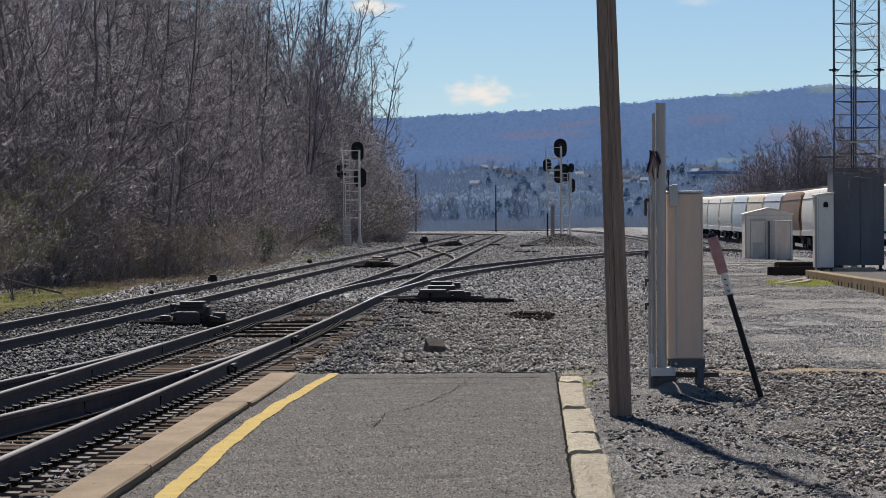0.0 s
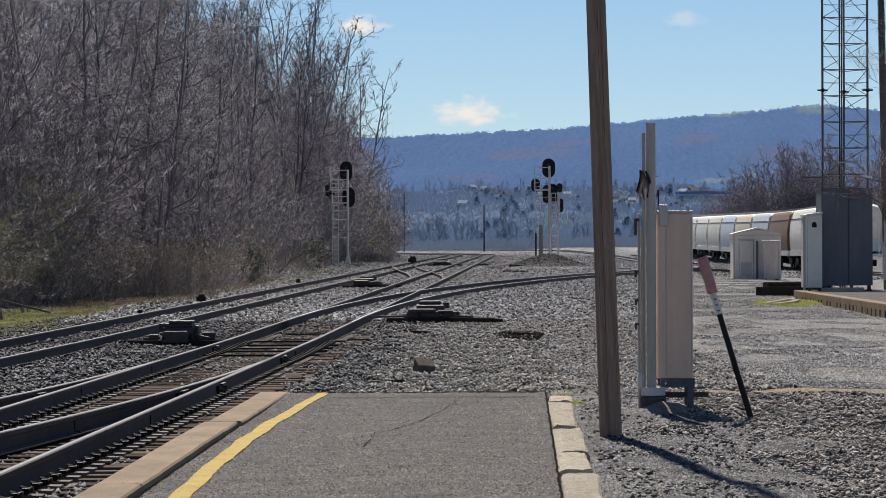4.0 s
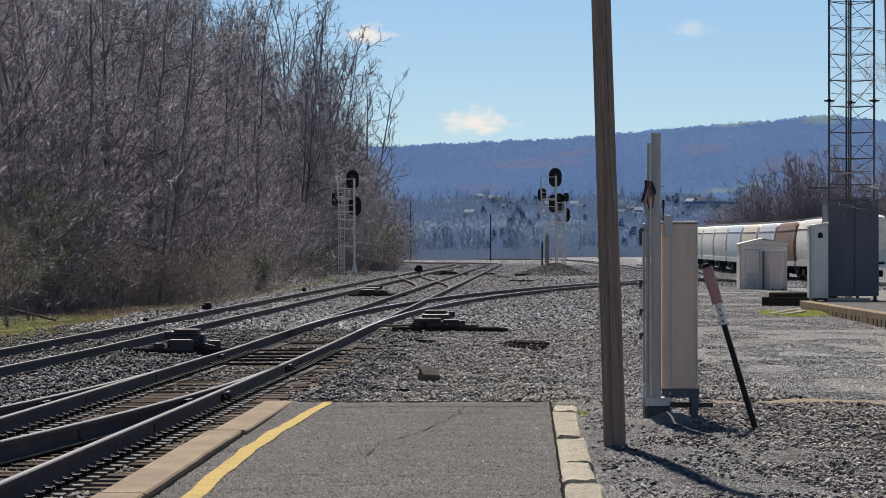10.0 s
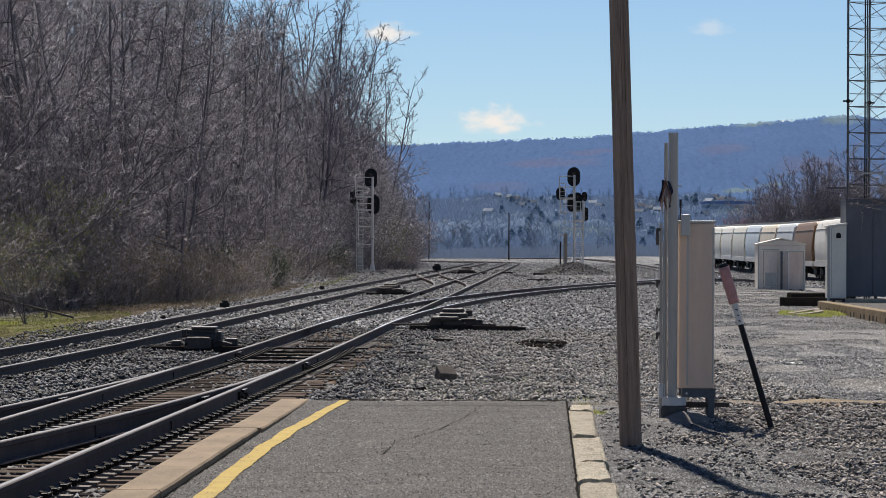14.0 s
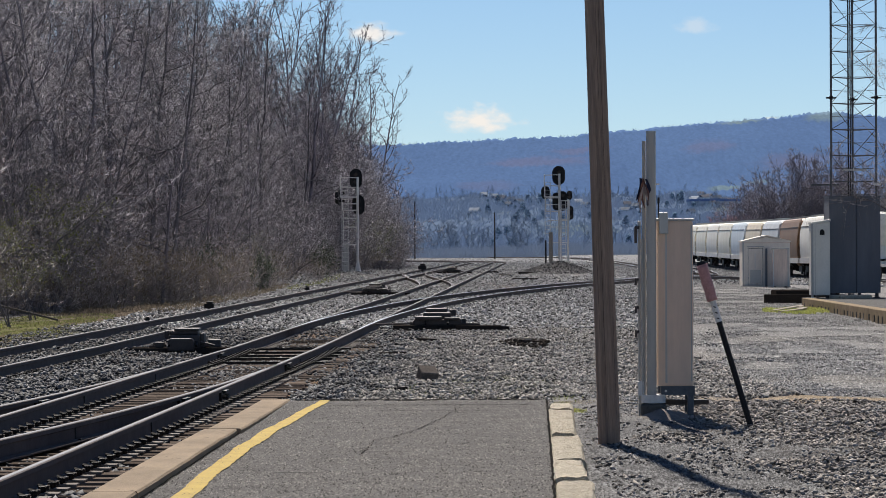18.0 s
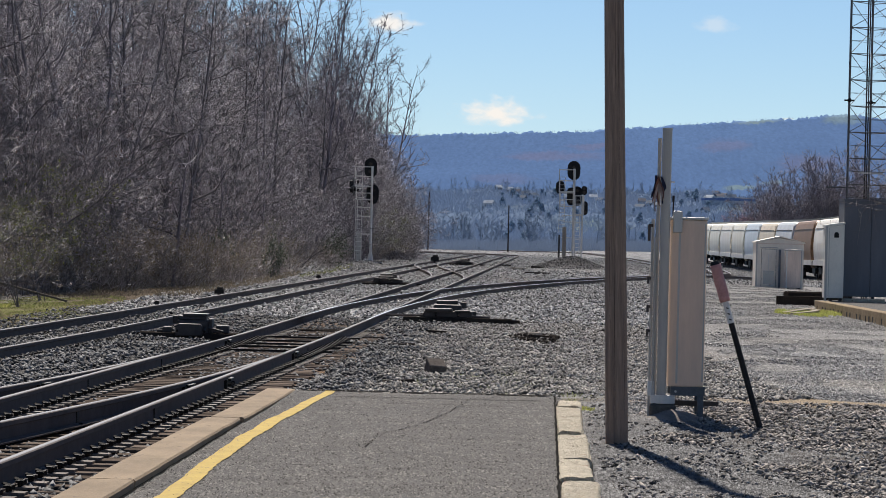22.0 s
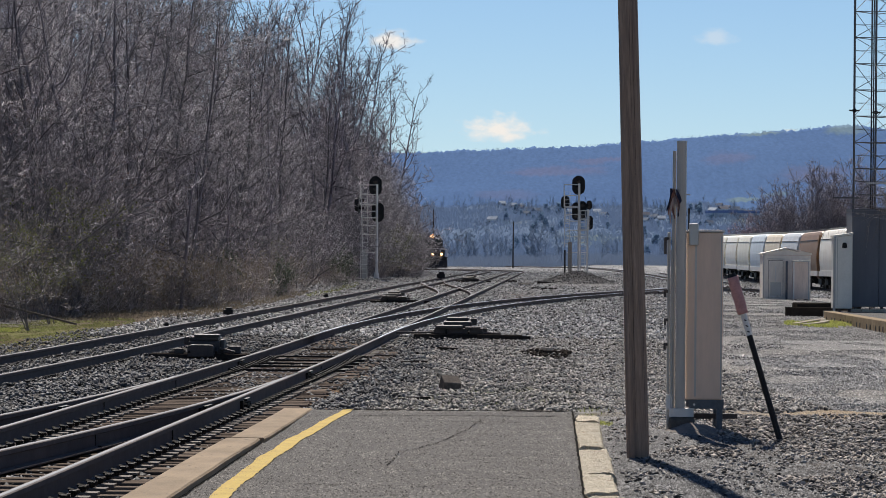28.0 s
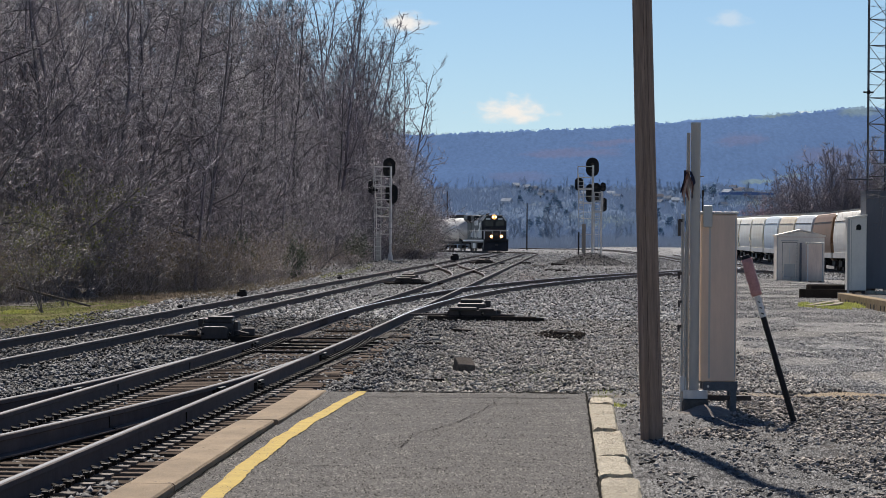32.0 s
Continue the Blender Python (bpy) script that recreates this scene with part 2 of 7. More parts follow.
GROUND_COLOURS = dict(ballast=(0.27, 0.258, 0.247), gravel=(0.37, 0.354, 0.336), sand=(0.42, 0.33, 0.225), dirt=(0.16, 0.12, 0.085), litter=(0.13, 0.107, 0.09))


def translucent(m, share):
    """Lets thin leaves and blades pass part of the light that falls on their far side."""
    n, l = m.node_tree.nodes, m.node_tree.links
    p, out = n["Principled BSDF"], n["Material Output"]
    tr, mx = n.new("ShaderNodeBsdfTranslucent"), n.new("ShaderNodeMixShader")
    l.new(p.inputs["Base Color"].links[0].from_socket, tr.inputs["Color"])
    mx.inputs[0].default_value = share
    l.new(p.outputs[0], mx.inputs[1])
    l.new(tr.outputs[0], mx.inputs[2])
    l.new(mx.outputs[0], out.inputs["Surface"])
    return m


for m_, share_ in ((GRASS, 0.45), (MEADOW, 0.45), (STRAW, 0.35), (LEAF, 0.45), (BUD, 0.3), (IVY, 0.2)):
    translucent(m_, share_)

# ---- plan ----
GRADE = 0.0027


def smooth(a, b, v):
    t = min(1.0, max(0.0, (v - a) / (b - a)))
    return t * t * (3 - 2 * t)


def rail_z(y):
    """Height of the rail tops of the main line, which climbs gently away from the platform."""
    return GRADE * (max(0.0, min(y, 700) - 60) ** 1.0)


def t1_x(y):
    return -4.45 + 0.0245 * y


def t0_x(y):
    return -8.40 + 0.0245 * y


EDGE = ((20, -8.6), (45, -8.8), (66, -12.6), (92, -13.0), (108, -11.0), (130, -8.9), (170, -8.5), (240, -7.2), (335, -4.4), (360, -12), (420, -60))


def wood_edge(y):
    return float(np.interp(y, [p[0] for p in EDGE], [p[1] for p in EDGE]))


def ground_z(x, y):
    z = rail_z(y) - 0.17
    if y < 80:
        z -= (0.06 + 0.03 * smooth(52, 44, y)) * smooth(1.75, 1.35, abs(x - t1_x(y))) * smooth(80, 66, y)
    if x > -1.5 and y < 46:
        z += 0.07 * smooth(46, 40, y) * smooth(0.6, 1.2, x)
    yard = max(-0.22, -0.28 + 0.0062 * (y - 282))
    if y > 700:
        z -= 0.012 * (y - 700) if y < 2200 else 18
        yard = z
    s = smooth(11, 24, x)
    z = z * (1 - s) + yard * s
    if y < 80 and abs(x) < 14:
        z += 0.035 * noise.noise((x * 0.9, y * 0.5, 0)) + 0.012 * noise.noise((x * 5, y * 4, 3))
        if x > 1.35:
            z += 0.05 * noise.noise((x * 1.6, y * 1.1, 7)) * smooth(48, 36, y) * smooth(2.4, 3.6, x)
            z += 0.05 * math.exp(-((x - 2.35) ** 2 / 0.35 + (y - 34.4) ** 2 / 2.5))
    elif abs(x) < 60 and y < 420:
        z += 0.05 * noise.noise((x * 0.5, y * 0.2, 5)) * (1 if x > 6 or x < -8 else 0.2)
        z += 0.9 * math.exp(-((x - 7.4) ** 2 / 4.0 + (y - 240) ** 2 / 90))
        z += 0.35 * math.exp(-((x + 6.6) ** 2 / 1.5 + (y - 230) ** 2 / 60))
    if 30 < y < 420:
        z += 6.0 * smooth(1.0, 22 - 6 * smooth(230, 280, y), wood_edge(y) - x) * smooth(420, 340, y)
    return z


# ---- mesh helpers ----
class Form:
    """Collects faces for one mesh."""

    def __init__(self):
        self.v, self.f = [], []

    def add(self, verts, faces):
        k = len(self.v)
        self.v += [tuple(p) for p in verts]
        self.f += [tuple(i + k for i in f) for f in faces]
        return self

    def box(self, x0, x1, y0, y1, z0, z1, m=None):
        p = [Vector((x, y, z)) for z in (z0, z1) for y in (y0, y1) for x in (x0, x1)]
        if m:
            p = [m @ q for q in p]
        return self.add(p, [(0, 2, 3, 1), (4, 5, 7, 6), (0, 1, 5, 4), (2, 6, 7, 3), (0, 4, 6, 2), (1, 3, 7, 5)])

    def tube(self, a, b, r0, r1=None, n=8, cap=True):
        a, b = Vector(a), Vector(b)
        r1 = r0 if r1 is None else r1
        d = (b - a).normalized()
        u = d.orthogonal().normalized()
        w = d.cross(u)
        ring = lambda c, r: [c + r * (math.cos(2 * math.pi * i / n) * u + math.sin(2 * math.pi * i / n) * w) for i in range(n)]
        fs = [(i, (i + 1) % n, n + (i + 1) % n, n + i) for i in range(n)]
        if cap:
            fs += [tuple(range(n - 1, -1, -1)), tuple(range(n, 2 * n))]
        return self.add(ring(a, r0) + ring(b, r1), fs)

    def prism(self, outline, y0, y1, m=None):
        """outline: (x, z) pairs, counter-clockwise seen from -y; swept along y."""
        n = len(outline)
        p = [Vector((x, y, z)) for y in (y0, y1) for x, z in outline]
        if m:
            p = [m @ q for q in p]
        return self.add(p, [(i, (i + 1) % n, n + (i + 1) % n, n + i) for i in range(n)] + [tuple(range(n - 1, -1, -1)), tuple(range(n, 2 * n))])

    def ball(self, c, r, n=8, k=5, squash=(1, 1, 1)):
        vs, fs = [], []
        for j in range(k + 1):
            th = math.pi * j / k
            for i in range(n):
                ph = 2 * math.pi * i / n
                vs.append((c[0] + r * squash[0] * math.sin(th) * math.cos(ph), c[1] + r * squash[1] * math.sin(th) * math.sin(ph), c[2] + r * squash[2] * math.cos(th)))
        for j in range(k):
            for i in range(n):
                fs.append((j * n + i, (j + 1) * n + i, (j + 1) * n + (i + 1) % n, j * n + (i + 1) % n))
        return self.add(vs, fs)

    def mesh(self, name, material, bevel=0.0, shade=False):
        me = bpy.data.meshes.new(name)
        me.from_pydata(self.v, [], self.f)
        bm = bmesh.new()
        bm.from_mesh(me)
        bmesh.ops.recalc_face_normals(bm, faces=bm.faces)
        if bevel:
            bmesh.ops.bevel(bm, geom=[e for e in bm.edges if len(e.link_faces) == 2 and e.calc_face_angle(0) > 0.6], offset=bevel, segments=2, profile=0.5, affect="EDGES")
        bm.to_mesh(me)
        bm.free()
        if shade:
            me.polygons.foreach_set("use_smooth", [True] * len(me.polygons))
        me.materials.append(material)
        return me


def part(name, form, material, parent=None, label="", at=None, bevel=0.0, shade=False):
    """One mesh object, under a thing or a part."""
    me = form if isinstance(form, bpy.types.Mesh) else form.mesh(name, material, bevel, shade)
    ob = new(name, me)
    ob.parent = parent
    if at is not None:
        ob.matrix_basis = at
    return tagged(ob, label) if label else ob


def thing(name, at, label, category, group="", kind=""):
    ob = new(name)
    ob.matrix_basis = at
    return tagged(ob, label, category, group, kind)


def quick_mesh(name, verts, faces, material, smooth_=False):
    """A mesh straight from arrays: verts (n, 3), faces (m, 3 or 4)."""
    verts, faces = np.asarray(verts, np.float32), np.asarray(faces, np.int32)
    me = bpy.data.meshes.new(name)
    me.vertices.add(len(verts))
    me.vertices.foreach_set("co", verts.ravel())
    k = faces.shape[1]
    me.loops.add(faces.size)
    me.loops.foreach_set("vertex_index", faces.ravel())
    me.polygons.add(len(faces))
    me.polygons.foreach_set("loop_start", np.arange(0, faces.size, k, dtype=np.int32))
    me.update(calc_edges=True)
    me.validate()
    if smooth_:
        me.polygons.foreach_set("use_smooth", [True] * len(me.polygons))
    me.materials.append(material)
    return me


# ---- ground ----
def add_patches(m, patches, wobble, grains, reach=1.5, low=0.6):
    """Lays uneven patches of other ground over a material: (centre x, y, half width, half length, colour, cover)."""
    n, l = m.node_tree.nodes, m.node_tree.links
    p = n["Principled BSDF"]
    colour = p.inputs["Base Color"].links[0].from_socket
    tc = n.new("ShaderNodeTexCoord")
    wob = n.new("ShaderNodeTexNoise")
    wob.inputs["Scale"].default_value, wob.inputs["Detail"].default_value = wobble, 8
    l.new(tc.outputs["Object"], wob.inputs["Vector"])
    grain = n.new("ShaderNodeTexNoise")
    grain.inputs["Scale"].default_value, grain.inputs["Detail"].default_value = grains, 6
    l.new(tc.outputs["Object"], grain.inputs["Vector"])
    for cx, cy, rx, ry, col, cover in patches:
        mp = n.new("ShaderNodeMapping")
        mp.vector_type = "TEXTURE"
        mp.inputs["Location"].default_value, mp.inputs["Scale"].default_value = (cx, cy, 0), (rx, ry, 100000)
        l.new(tc.outputs["Object"], mp.inputs["Vector"])
        ln = n.new("ShaderNodeVectorMath")
        ln.operation = "LENGTH"
        l.new(mp.outputs["Vector"], ln.inputs[0])
        ad = n.new("ShaderNodeMath")
        ad.operation = "MULTIPLY_ADD"
        ad.inputs[1].default_value = reach
        l.new(wob.outputs["Fac"], ad.inputs[0])
        l.new(ln.outputs["Value"], ad.inputs[2])
        mr = n.new("ShaderNodeMapRange")
        mr.interpolation_type = "SMOOTHSTEP"
        mr.inputs["From Min"].default_value, mr.inputs["From Max"].default_value = 1.2, 1.95
        mr.inputs["To Min"].default_value, mr.inputs["To Max"].default_value = cover, 0.0
        l.new(ad.outputs[0], mr.inputs["Value"])
        vary = n.new("ShaderNodeMix")
        vary.data_type = "RGBA"
        vary.inputs[6].default_value, vary.inputs[7].default_value = (*[c * low for c in col], 1), (*[c * (2 - low) for c in col], 1)
        l.new(grain.outputs["Fac"], vary.inputs[0])
        mx = n.new("ShaderNodeMix")
        mx.data_type = "RGBA"
        l.new(mr.outputs["Result"], mx.inputs[0])
        l.new(colour, mx.inputs[6])
        l.new(vary.outputs[2], mx.inputs[7])
        colour = mx.outputs[2]
    l.new(colour, p.inputs["Base Color"])
    return m


def ground_material():
    m = mat("gravel_ground", GROUND_COLOURS["gravel"], GROUND_COLOURS["ballast"], 0.9, scale=0.35, fine=30, bump=1.0, dist=0.06, amount=0.95, spots=(34, 0.60, (0.38, 0.36, 0.34)))
    # The broad dark patch down the valley has blue haze mixed into its colour.
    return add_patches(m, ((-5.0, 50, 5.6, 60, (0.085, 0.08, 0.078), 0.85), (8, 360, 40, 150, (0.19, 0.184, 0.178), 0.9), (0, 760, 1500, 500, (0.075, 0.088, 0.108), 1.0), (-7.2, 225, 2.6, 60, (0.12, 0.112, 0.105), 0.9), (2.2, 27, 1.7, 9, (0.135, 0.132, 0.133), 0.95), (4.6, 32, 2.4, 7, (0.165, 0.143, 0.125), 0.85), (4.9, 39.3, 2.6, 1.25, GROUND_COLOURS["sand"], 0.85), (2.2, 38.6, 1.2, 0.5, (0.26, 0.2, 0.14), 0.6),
        (9.95, 99.5, 0.9, 4.5, (0.40, 0.45, 0.10), 0.95), (-10.3, 78, 2.6, 24, (0.20, 0.195, 0.085), 0.95), (-10.0, 70, 1.6, 8, (0.15, 0.115, 0.08), 0.8), (-9.6, 90, 1.4, 6, (0.19, 0.15, 0.10), 0.7), (-9.2, 96, 1.6, 14, (0.14, 0.108, 0.08), 0.9), (-10.6, 114, 3.0, 20, (0.13, 0.102, 0.08), 0.95), (2, 128, 9, 60, (0.16, 0.153, 0.147), 0.85),
        (-8.6, 110, 1.2, 20, (0.16, 0.13, 0.09), 0.8), (0.6, 44, 1.6, 7, (0.16, 0.165, 0.09), 0.5), (-1.9, 47, 0.55, 12, (0.23, 0.15, 0.095), 0.85), (-3.6, 38, 0.5, 24, (0.19, 0.14, 0.105), 0.8), (-2.9, 66, 0.8, 14, (0.20, 0.14, 0.10), 0.8),
        # Pale far ballast: two patches past y = 500 also paint the rails' glint.
        (7.4, 240, 3.4, 16, (0.07, 0.066, 0.066), 0.95), (20, 520, 60, 62, (0.42, 0.42, 0.43), 0.95), (5.5, 66, 2.0, 9, (0.24, 0.23, 0.225), 0.5), (4.6, 58, 1.6, 5, (0.26, 0.215, 0.17), 0.6), (8, 78, 2.5, 6, (0.27, 0.265, 0.265), 0.6), (2.4, 160, 1.2, 22, (0.25, 0.16, 0.10), 0.6), (6.6, 56, 2.4, 15, (0.235, 0.238, 0.246), 0.75), (3.0, 53, 1.5, 9, (0.27, 0.238, 0.20), 0.7), (5.5, 48, 2.0, 2.2, (0.25, 0.225, 0.195), 0.6), (6.2, 70, 1.6, 2.5, (0.17, 0.16, 0.15), 0.6), (-30, 180, 22, 190, GROUND_COLOURS["litter"], 0.95), (-7.0, 226, 1.9, 34, (0.105, 0.103, 0.103), 0.95), (8, 540, 70, 130, (0.34, 0.335, 0.33), 0.95)), 1.6, 38, low=0.0)


def make_ground():
    xs = np.concatenate([np.arange(-1500, -60, 240), np.arange(-60, -14, 2), np.arange(-14, 14, 0.25), np.arange(14, 60, 2), np.arange(60, 1501, 240)])
    ys = np.concatenate([np.arange(-60, 15, 5), np.arange(15, 80, 0.25), np.arange(80, 420, 4), np.arange(420, 800, 20), np.arange(800, 4300, 250)])
    verts = []
    for y in ys:
        for x in xs:
            z = ground_z(x, y)
            verts.append((x, y, z))
    w = len(xs)
    i, j = np.meshgrid(np.arange(w - 1), np.arange(len(ys) - 1))
    k = (j * w + i).ravel()
    faces = np.stack([k, k + 1, k + 1 + w, k + w], 1)
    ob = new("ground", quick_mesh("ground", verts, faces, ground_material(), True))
    tagged(ob, "grey gravel and ballast ground with sandy and grassy patches", "ground", kind="structure")


make_ground()


# ---- platform ----
asphalt_z = lambda a, b: 0.010 * noise.noise((a * 1.1, b * 0.5, 1)) + 0.004 * noise.noise((a * 5, b * 3, 4)) - 0.004 + 0.014 * smooth(35.6, 37.2, b)


def make_platform():
    plat = thing("platform", pose(0, 0, 0), "worn grey asphalt station platform with cracks", "platform", kind="structure")
    left = lambda y: -1.94 + 0.0150 * (y - 22.1)
    right = lambda y: 0.78 + 0.0235 * (y - 23.9)
    f = Form()
    ys = [-14 + 0.3 * i for i in range(int((37.1 + 14) / 0.3) + 1)]
    nx = 26
    for y in ys:
        for i in range(nx + 1):
            u = i / nx
            x = left(y) * (1 - u) + right(y) * u
            end = 0.16 * noise.noise((x * 1.3, 0, 2)) if y == ys[-1] else 0
            z = 0.010 * noise.noise((x * 1.1, y * 0.5, 1)) + 0.004 * noise.noise((x * 5, y * 3, 4)) - 0.004
            z += 0.014 * smooth(35.6, 37.2, y)
            f.v.append((x, y + end, z))
    for j in range(len(ys) - 1):
        for i in range(nx):
            a = j * (nx + 1) + i
            f.f.append((a, a + 1, a + nx + 2, a + nx + 1))
    k = len(f.v)
    row = (len(ys) - 1) * (nx + 1)
    for i in range(nx + 1):
        x, y, z = f.v[row + i]
        f.v.append((x, y + 0.03, -0.25))
    f.f += [(row + i, row + i + 1, k + i + 1, k + i) for i in range(nx)]
    part("asphalt_surface", f, ASPHALT, plat, "grey asphalt, cracked and patched", shade=True)
    # cracks: thin dark wandering strips; the first paints the far edge's shadow line
    crack_gap_mat = mat("dark_crack", (0.03, 0.028, 0.026), None, 0.95, bump=0)
    for seed, width, way in ((8, 0.055, ((-1.6, 37.0), (-0.6, 37.03), (0.4, 36.98), (1.06, 36.95))), (1, 0.007, ((0.16, 36.0), (0.15, 35.4), (-0.02, 33.2), (-0.25, 30.8), (-0.43, 29.7), (-0.59, 29.1), (-0.62, 27.2), (-0.66, 26.6))), (2, 0.004, ((-0.43, 29.7), (-0.36, 29.0), (-0.40, 28.4))),
                             (3, 0.009, ((-1.22, 24.75), (-1.0, 24.7), (-0.76, 24.78))), (5, 0.016, ((-1.2, 35.9), (-0.5, 36.0), (0.3, 35.95), (0.95, 36.05))), (6, 0.012, ((-0.9, 34.5), (-0.2, 34.6), (0.6, 34.55))), (7, 0.007, ((-0.7, 27.3), (-0.4, 27.25), (-0.1, 27.35)))):
        rng, c, pts = random.Random(seed), Form(), []
        for (x0, y0), (x1, y1) in zip(way, way[1:]):
            n = max(3, int(math.hypot((x1 - x0) * 4, (y1 - y0)) / 0.14))
            pts += [(x0 + (x1 - x0) * i / n + rng.uniform(-0.016, 0.016), y0 + (y1 - y0) * i / n + rng.uniform(-0.03, 0.03)) for i in range(n)]
        across = abs(way[-1][0] - way[0][0]) > abs(way[-1][1] - way[0][1]) * 0.2
        for i, (x, y) in enumerate(pts):
            w = width * rng.uniform(0.4, 1.3) * (0.3 if i in (0, len(pts) - 1) else 1)
            d = (0, 1.6 * w) if across else (0.7 * w, 0)
            z = asphalt_z(x, y) + 0.007
            c.v += [(x - d[0], y - d[1], z), (x + d[0], y + d[1], z)]
        c.f = [(2 * i, 2 * i + 1, 2 * i + 3, 2 * i + 2) for i in range(len(pts) - 1)]
        part("crack", c, crack_gap_mat, plat)
    # yellow safety line with ragged edges
    rng = random.Random(4)
    c = Form()
    n = 300
    for i in range(n + 1):
        y = -12 + (36.95 + 12) * i / n
        x = -1.672 + 0.00184 * max(0.0, y - 22.5) ** 2 + 0.004 * min(0.0, y - 22.5) + 0.020 * noise.noise((0, y * 0.8, 5)) + 0.010 * noise.noise((0, y * 3.1, 9))
        z = 0.010 * noise.noise((x * 1.1, y * 0.5, 1)) + 0.004 * noise.noise((x * 5, y * 3, 4)) + 0.003 + 0.014 * smooth(35.6, 37.2, y)
        h = 0.068 - 0.013 * smooth(30, 37, y)
        c.v += [(x - h + rng.uniform(-0.005, 0.005), y, z), (x + h + rng.uniform(-0.005, 0.005), y, z)]
    c.f = [(2 * i, 2 * i + 1, 2 * i + 3, 2 * i + 2) for i in range(n)]
    part("safety_line", c, YELLOW, plat, "faded yellow painted safety line")
    # long tan edge slabs beside the track
    for y0, y1, dx in ((-12, -4.1, 0.0), (-4.05, 5.6, 0.01), (5.65, 14.2, -0.01), (14.25, 22.0, 0.0), (22.03, 30.25, 0.005), (30.33, 37.1, 0.035)):
        f = Form()
        n = 14
        for i in range(n + 1):
            y = y0 + (y1 - y0) * i / n
            x = left(y) + dx
            chip = 0.009 * noise.noise((y * 1.7, 3, 1)) + 0.007 * noise.noise((y * 5, 8, 1))
            top = 0.055 - 0.035 * smooth(26, 37, y)
            f.v += [(x - 0.31, y, -0.24), (x - 0.31, y, top - 0.012), (x - 0.298, y, top), (x - 0.012 + chip, y, top), (x + chip, y, top - 0.014), (x + chip * 0.6, y, -0.24)]
        for i in range(n):
            f.f += [(6 * i + a, 6 * i + a + 1, 6 * i + a + 7, 6 * i + a + 6) for a in range(5)]
        f.f += [(0, 1, 2, 3, 4, 5), tuple(6 * n + a for a in (5, 4, 3, 2, 1, 0))]
        part("edge_slab", f, SLAB, plat, "tan concrete platform edge slab")
    # open joints along both edges of the asphalt, their shade laid on as dark strips
    for line, shift, wide in ((right, -0.002, 0.010), (left, 0.008, 0.008)):
        c = Form()
        for i in range(260):
            y = 12 + 24.9 * i / 259
            x = line(y) + shift + 0.012 * noise.noise((y * 2.1, 7, shift))
            w = wide * (0.75 + 0.8 * abs(noise.noise((y * 3.3, 2, shift))))
            z = asphalt_z(x, y) + 0.009
            c.v += [(x - w, y, z), (x + w, y, z)]
        c.f = [(2 * i, 2 * i + 1, 2 * i + 3, 2 * i + 2) for i in range(259)]
        part("open_joint", c, crack_gap_mat, plat)
    # pale cracked kerb blocks on the yard side: ends, shift and width at the near end and at the far end
    blocks = ((-10, -4, 0, 0.24, 0.01, 0.25), (-3.95, 2.2, 0.01, 0.24, 0, 0.25), (2.25, 8.3, -0.01, 0.25, 0.01, 0.24), (8.35, 14.0, 0.0, 0.24, 0.01, 0.26), (14.05, 19.1, 0.02, 0.23, 0.0, 0.25), (19.2, 23.72, 0.0, 0.23, 0.02, 0.26),
              (23.86, 26.08, 0.0, 0.25, -0.002, 0.235), (26.1, 29.83, -0.002, 0.262, 0.0, 0.262), (29.93, 34.98, 0.01, 0.222, -0.014, 0.276), (35.06, 36.75, 0.015, 0.25, 0.04, 0.236))
    for k, (y0, y1, d0, w0, d1, w1) in enumerate(blocks):
        f = Form()
        n, dz = max(14, int((y1 - y0) / 0.16)), (0.01 if y1 < 24 else 0.014 if y1 < 27 else 0.004 if y1 < 30 else 0.0 if y1 < 35 else -0.008)
        for i in range(n + 1):
            u = i / n
            y = y0 + (y1 - y0) * u
            x, w = right(y) + d0 + (d1 - d0) * u, w0 + (w1 - w0) * u
            c1 = 0.012 * noise.noise((y * 2.3, 1, k)) + 0.008 * noise.noise((y * 9, 1, k))
            c2 = 0.014 * noise.noise((y * 1.9, 5, k)) + 0.010 * noise.noise((y * 8, 5, k))
            tilt = -0.017 * (u - 0.5) * (1 if y1 > 20 else 0)
            row = [(x + c1, -0.25), (x + c1, dz - 0.022)]
            for q in range(7):
                v = q / 6
                worn = 0.020 * noise.noise((v * 2.2, y * 3.5, k)) + 0.012 * noise.noise((v * 6, y * 9, k + 5))
                row.append((x + c1 + 0.016 + (w - 0.034 + c2 - c1) * v, dz + tilt + worn - (0.006 if q in (0, 6) else 0)))
            row += [(x + w + c2, dz - 0.03), (x + w + c2 + 0.004, -0.25)]
            f.v += [(a_, y, b_) for a_, b_ in row]
        m_ = 11
        for i in range(n):
            f.f += [(m_ * i + a_, m_ * i + a_ + 1, m_ * i + a_ + m_ + 1, m_ * i + a_ + m_) for a_ in range(m_ - 1)]
        f.f += [tuple(range(m_)), tuple(m_ * n + a_ for a_ in range(m_))[::-1]]
        kerb = part("kerb_block", f, BLOCK, plat, "pale weathered stone kerb block")
        rk = random.Random(k + 40)
        for _ in range(1 if y1 > 19 else 0):
            yc, c = rk.uniform(y0 + 0.4, y1 - 0.4), Form()
            x, w, v0, v1 = right(yc) + (d0 + d1) / 2, (w0 + w1) / 2, rk.uniform(0.08, 0.4), rk.uniform(0.6, 0.95)
            for i in range(9):
                v = v0 + (v1 - v0) * i / 8
                yy = yc + rk.uniform(-0.1, 0.1)
                th_ = rk.uniform(0.004, 0.011) * (0.2 if i in (0, 8) else 1)
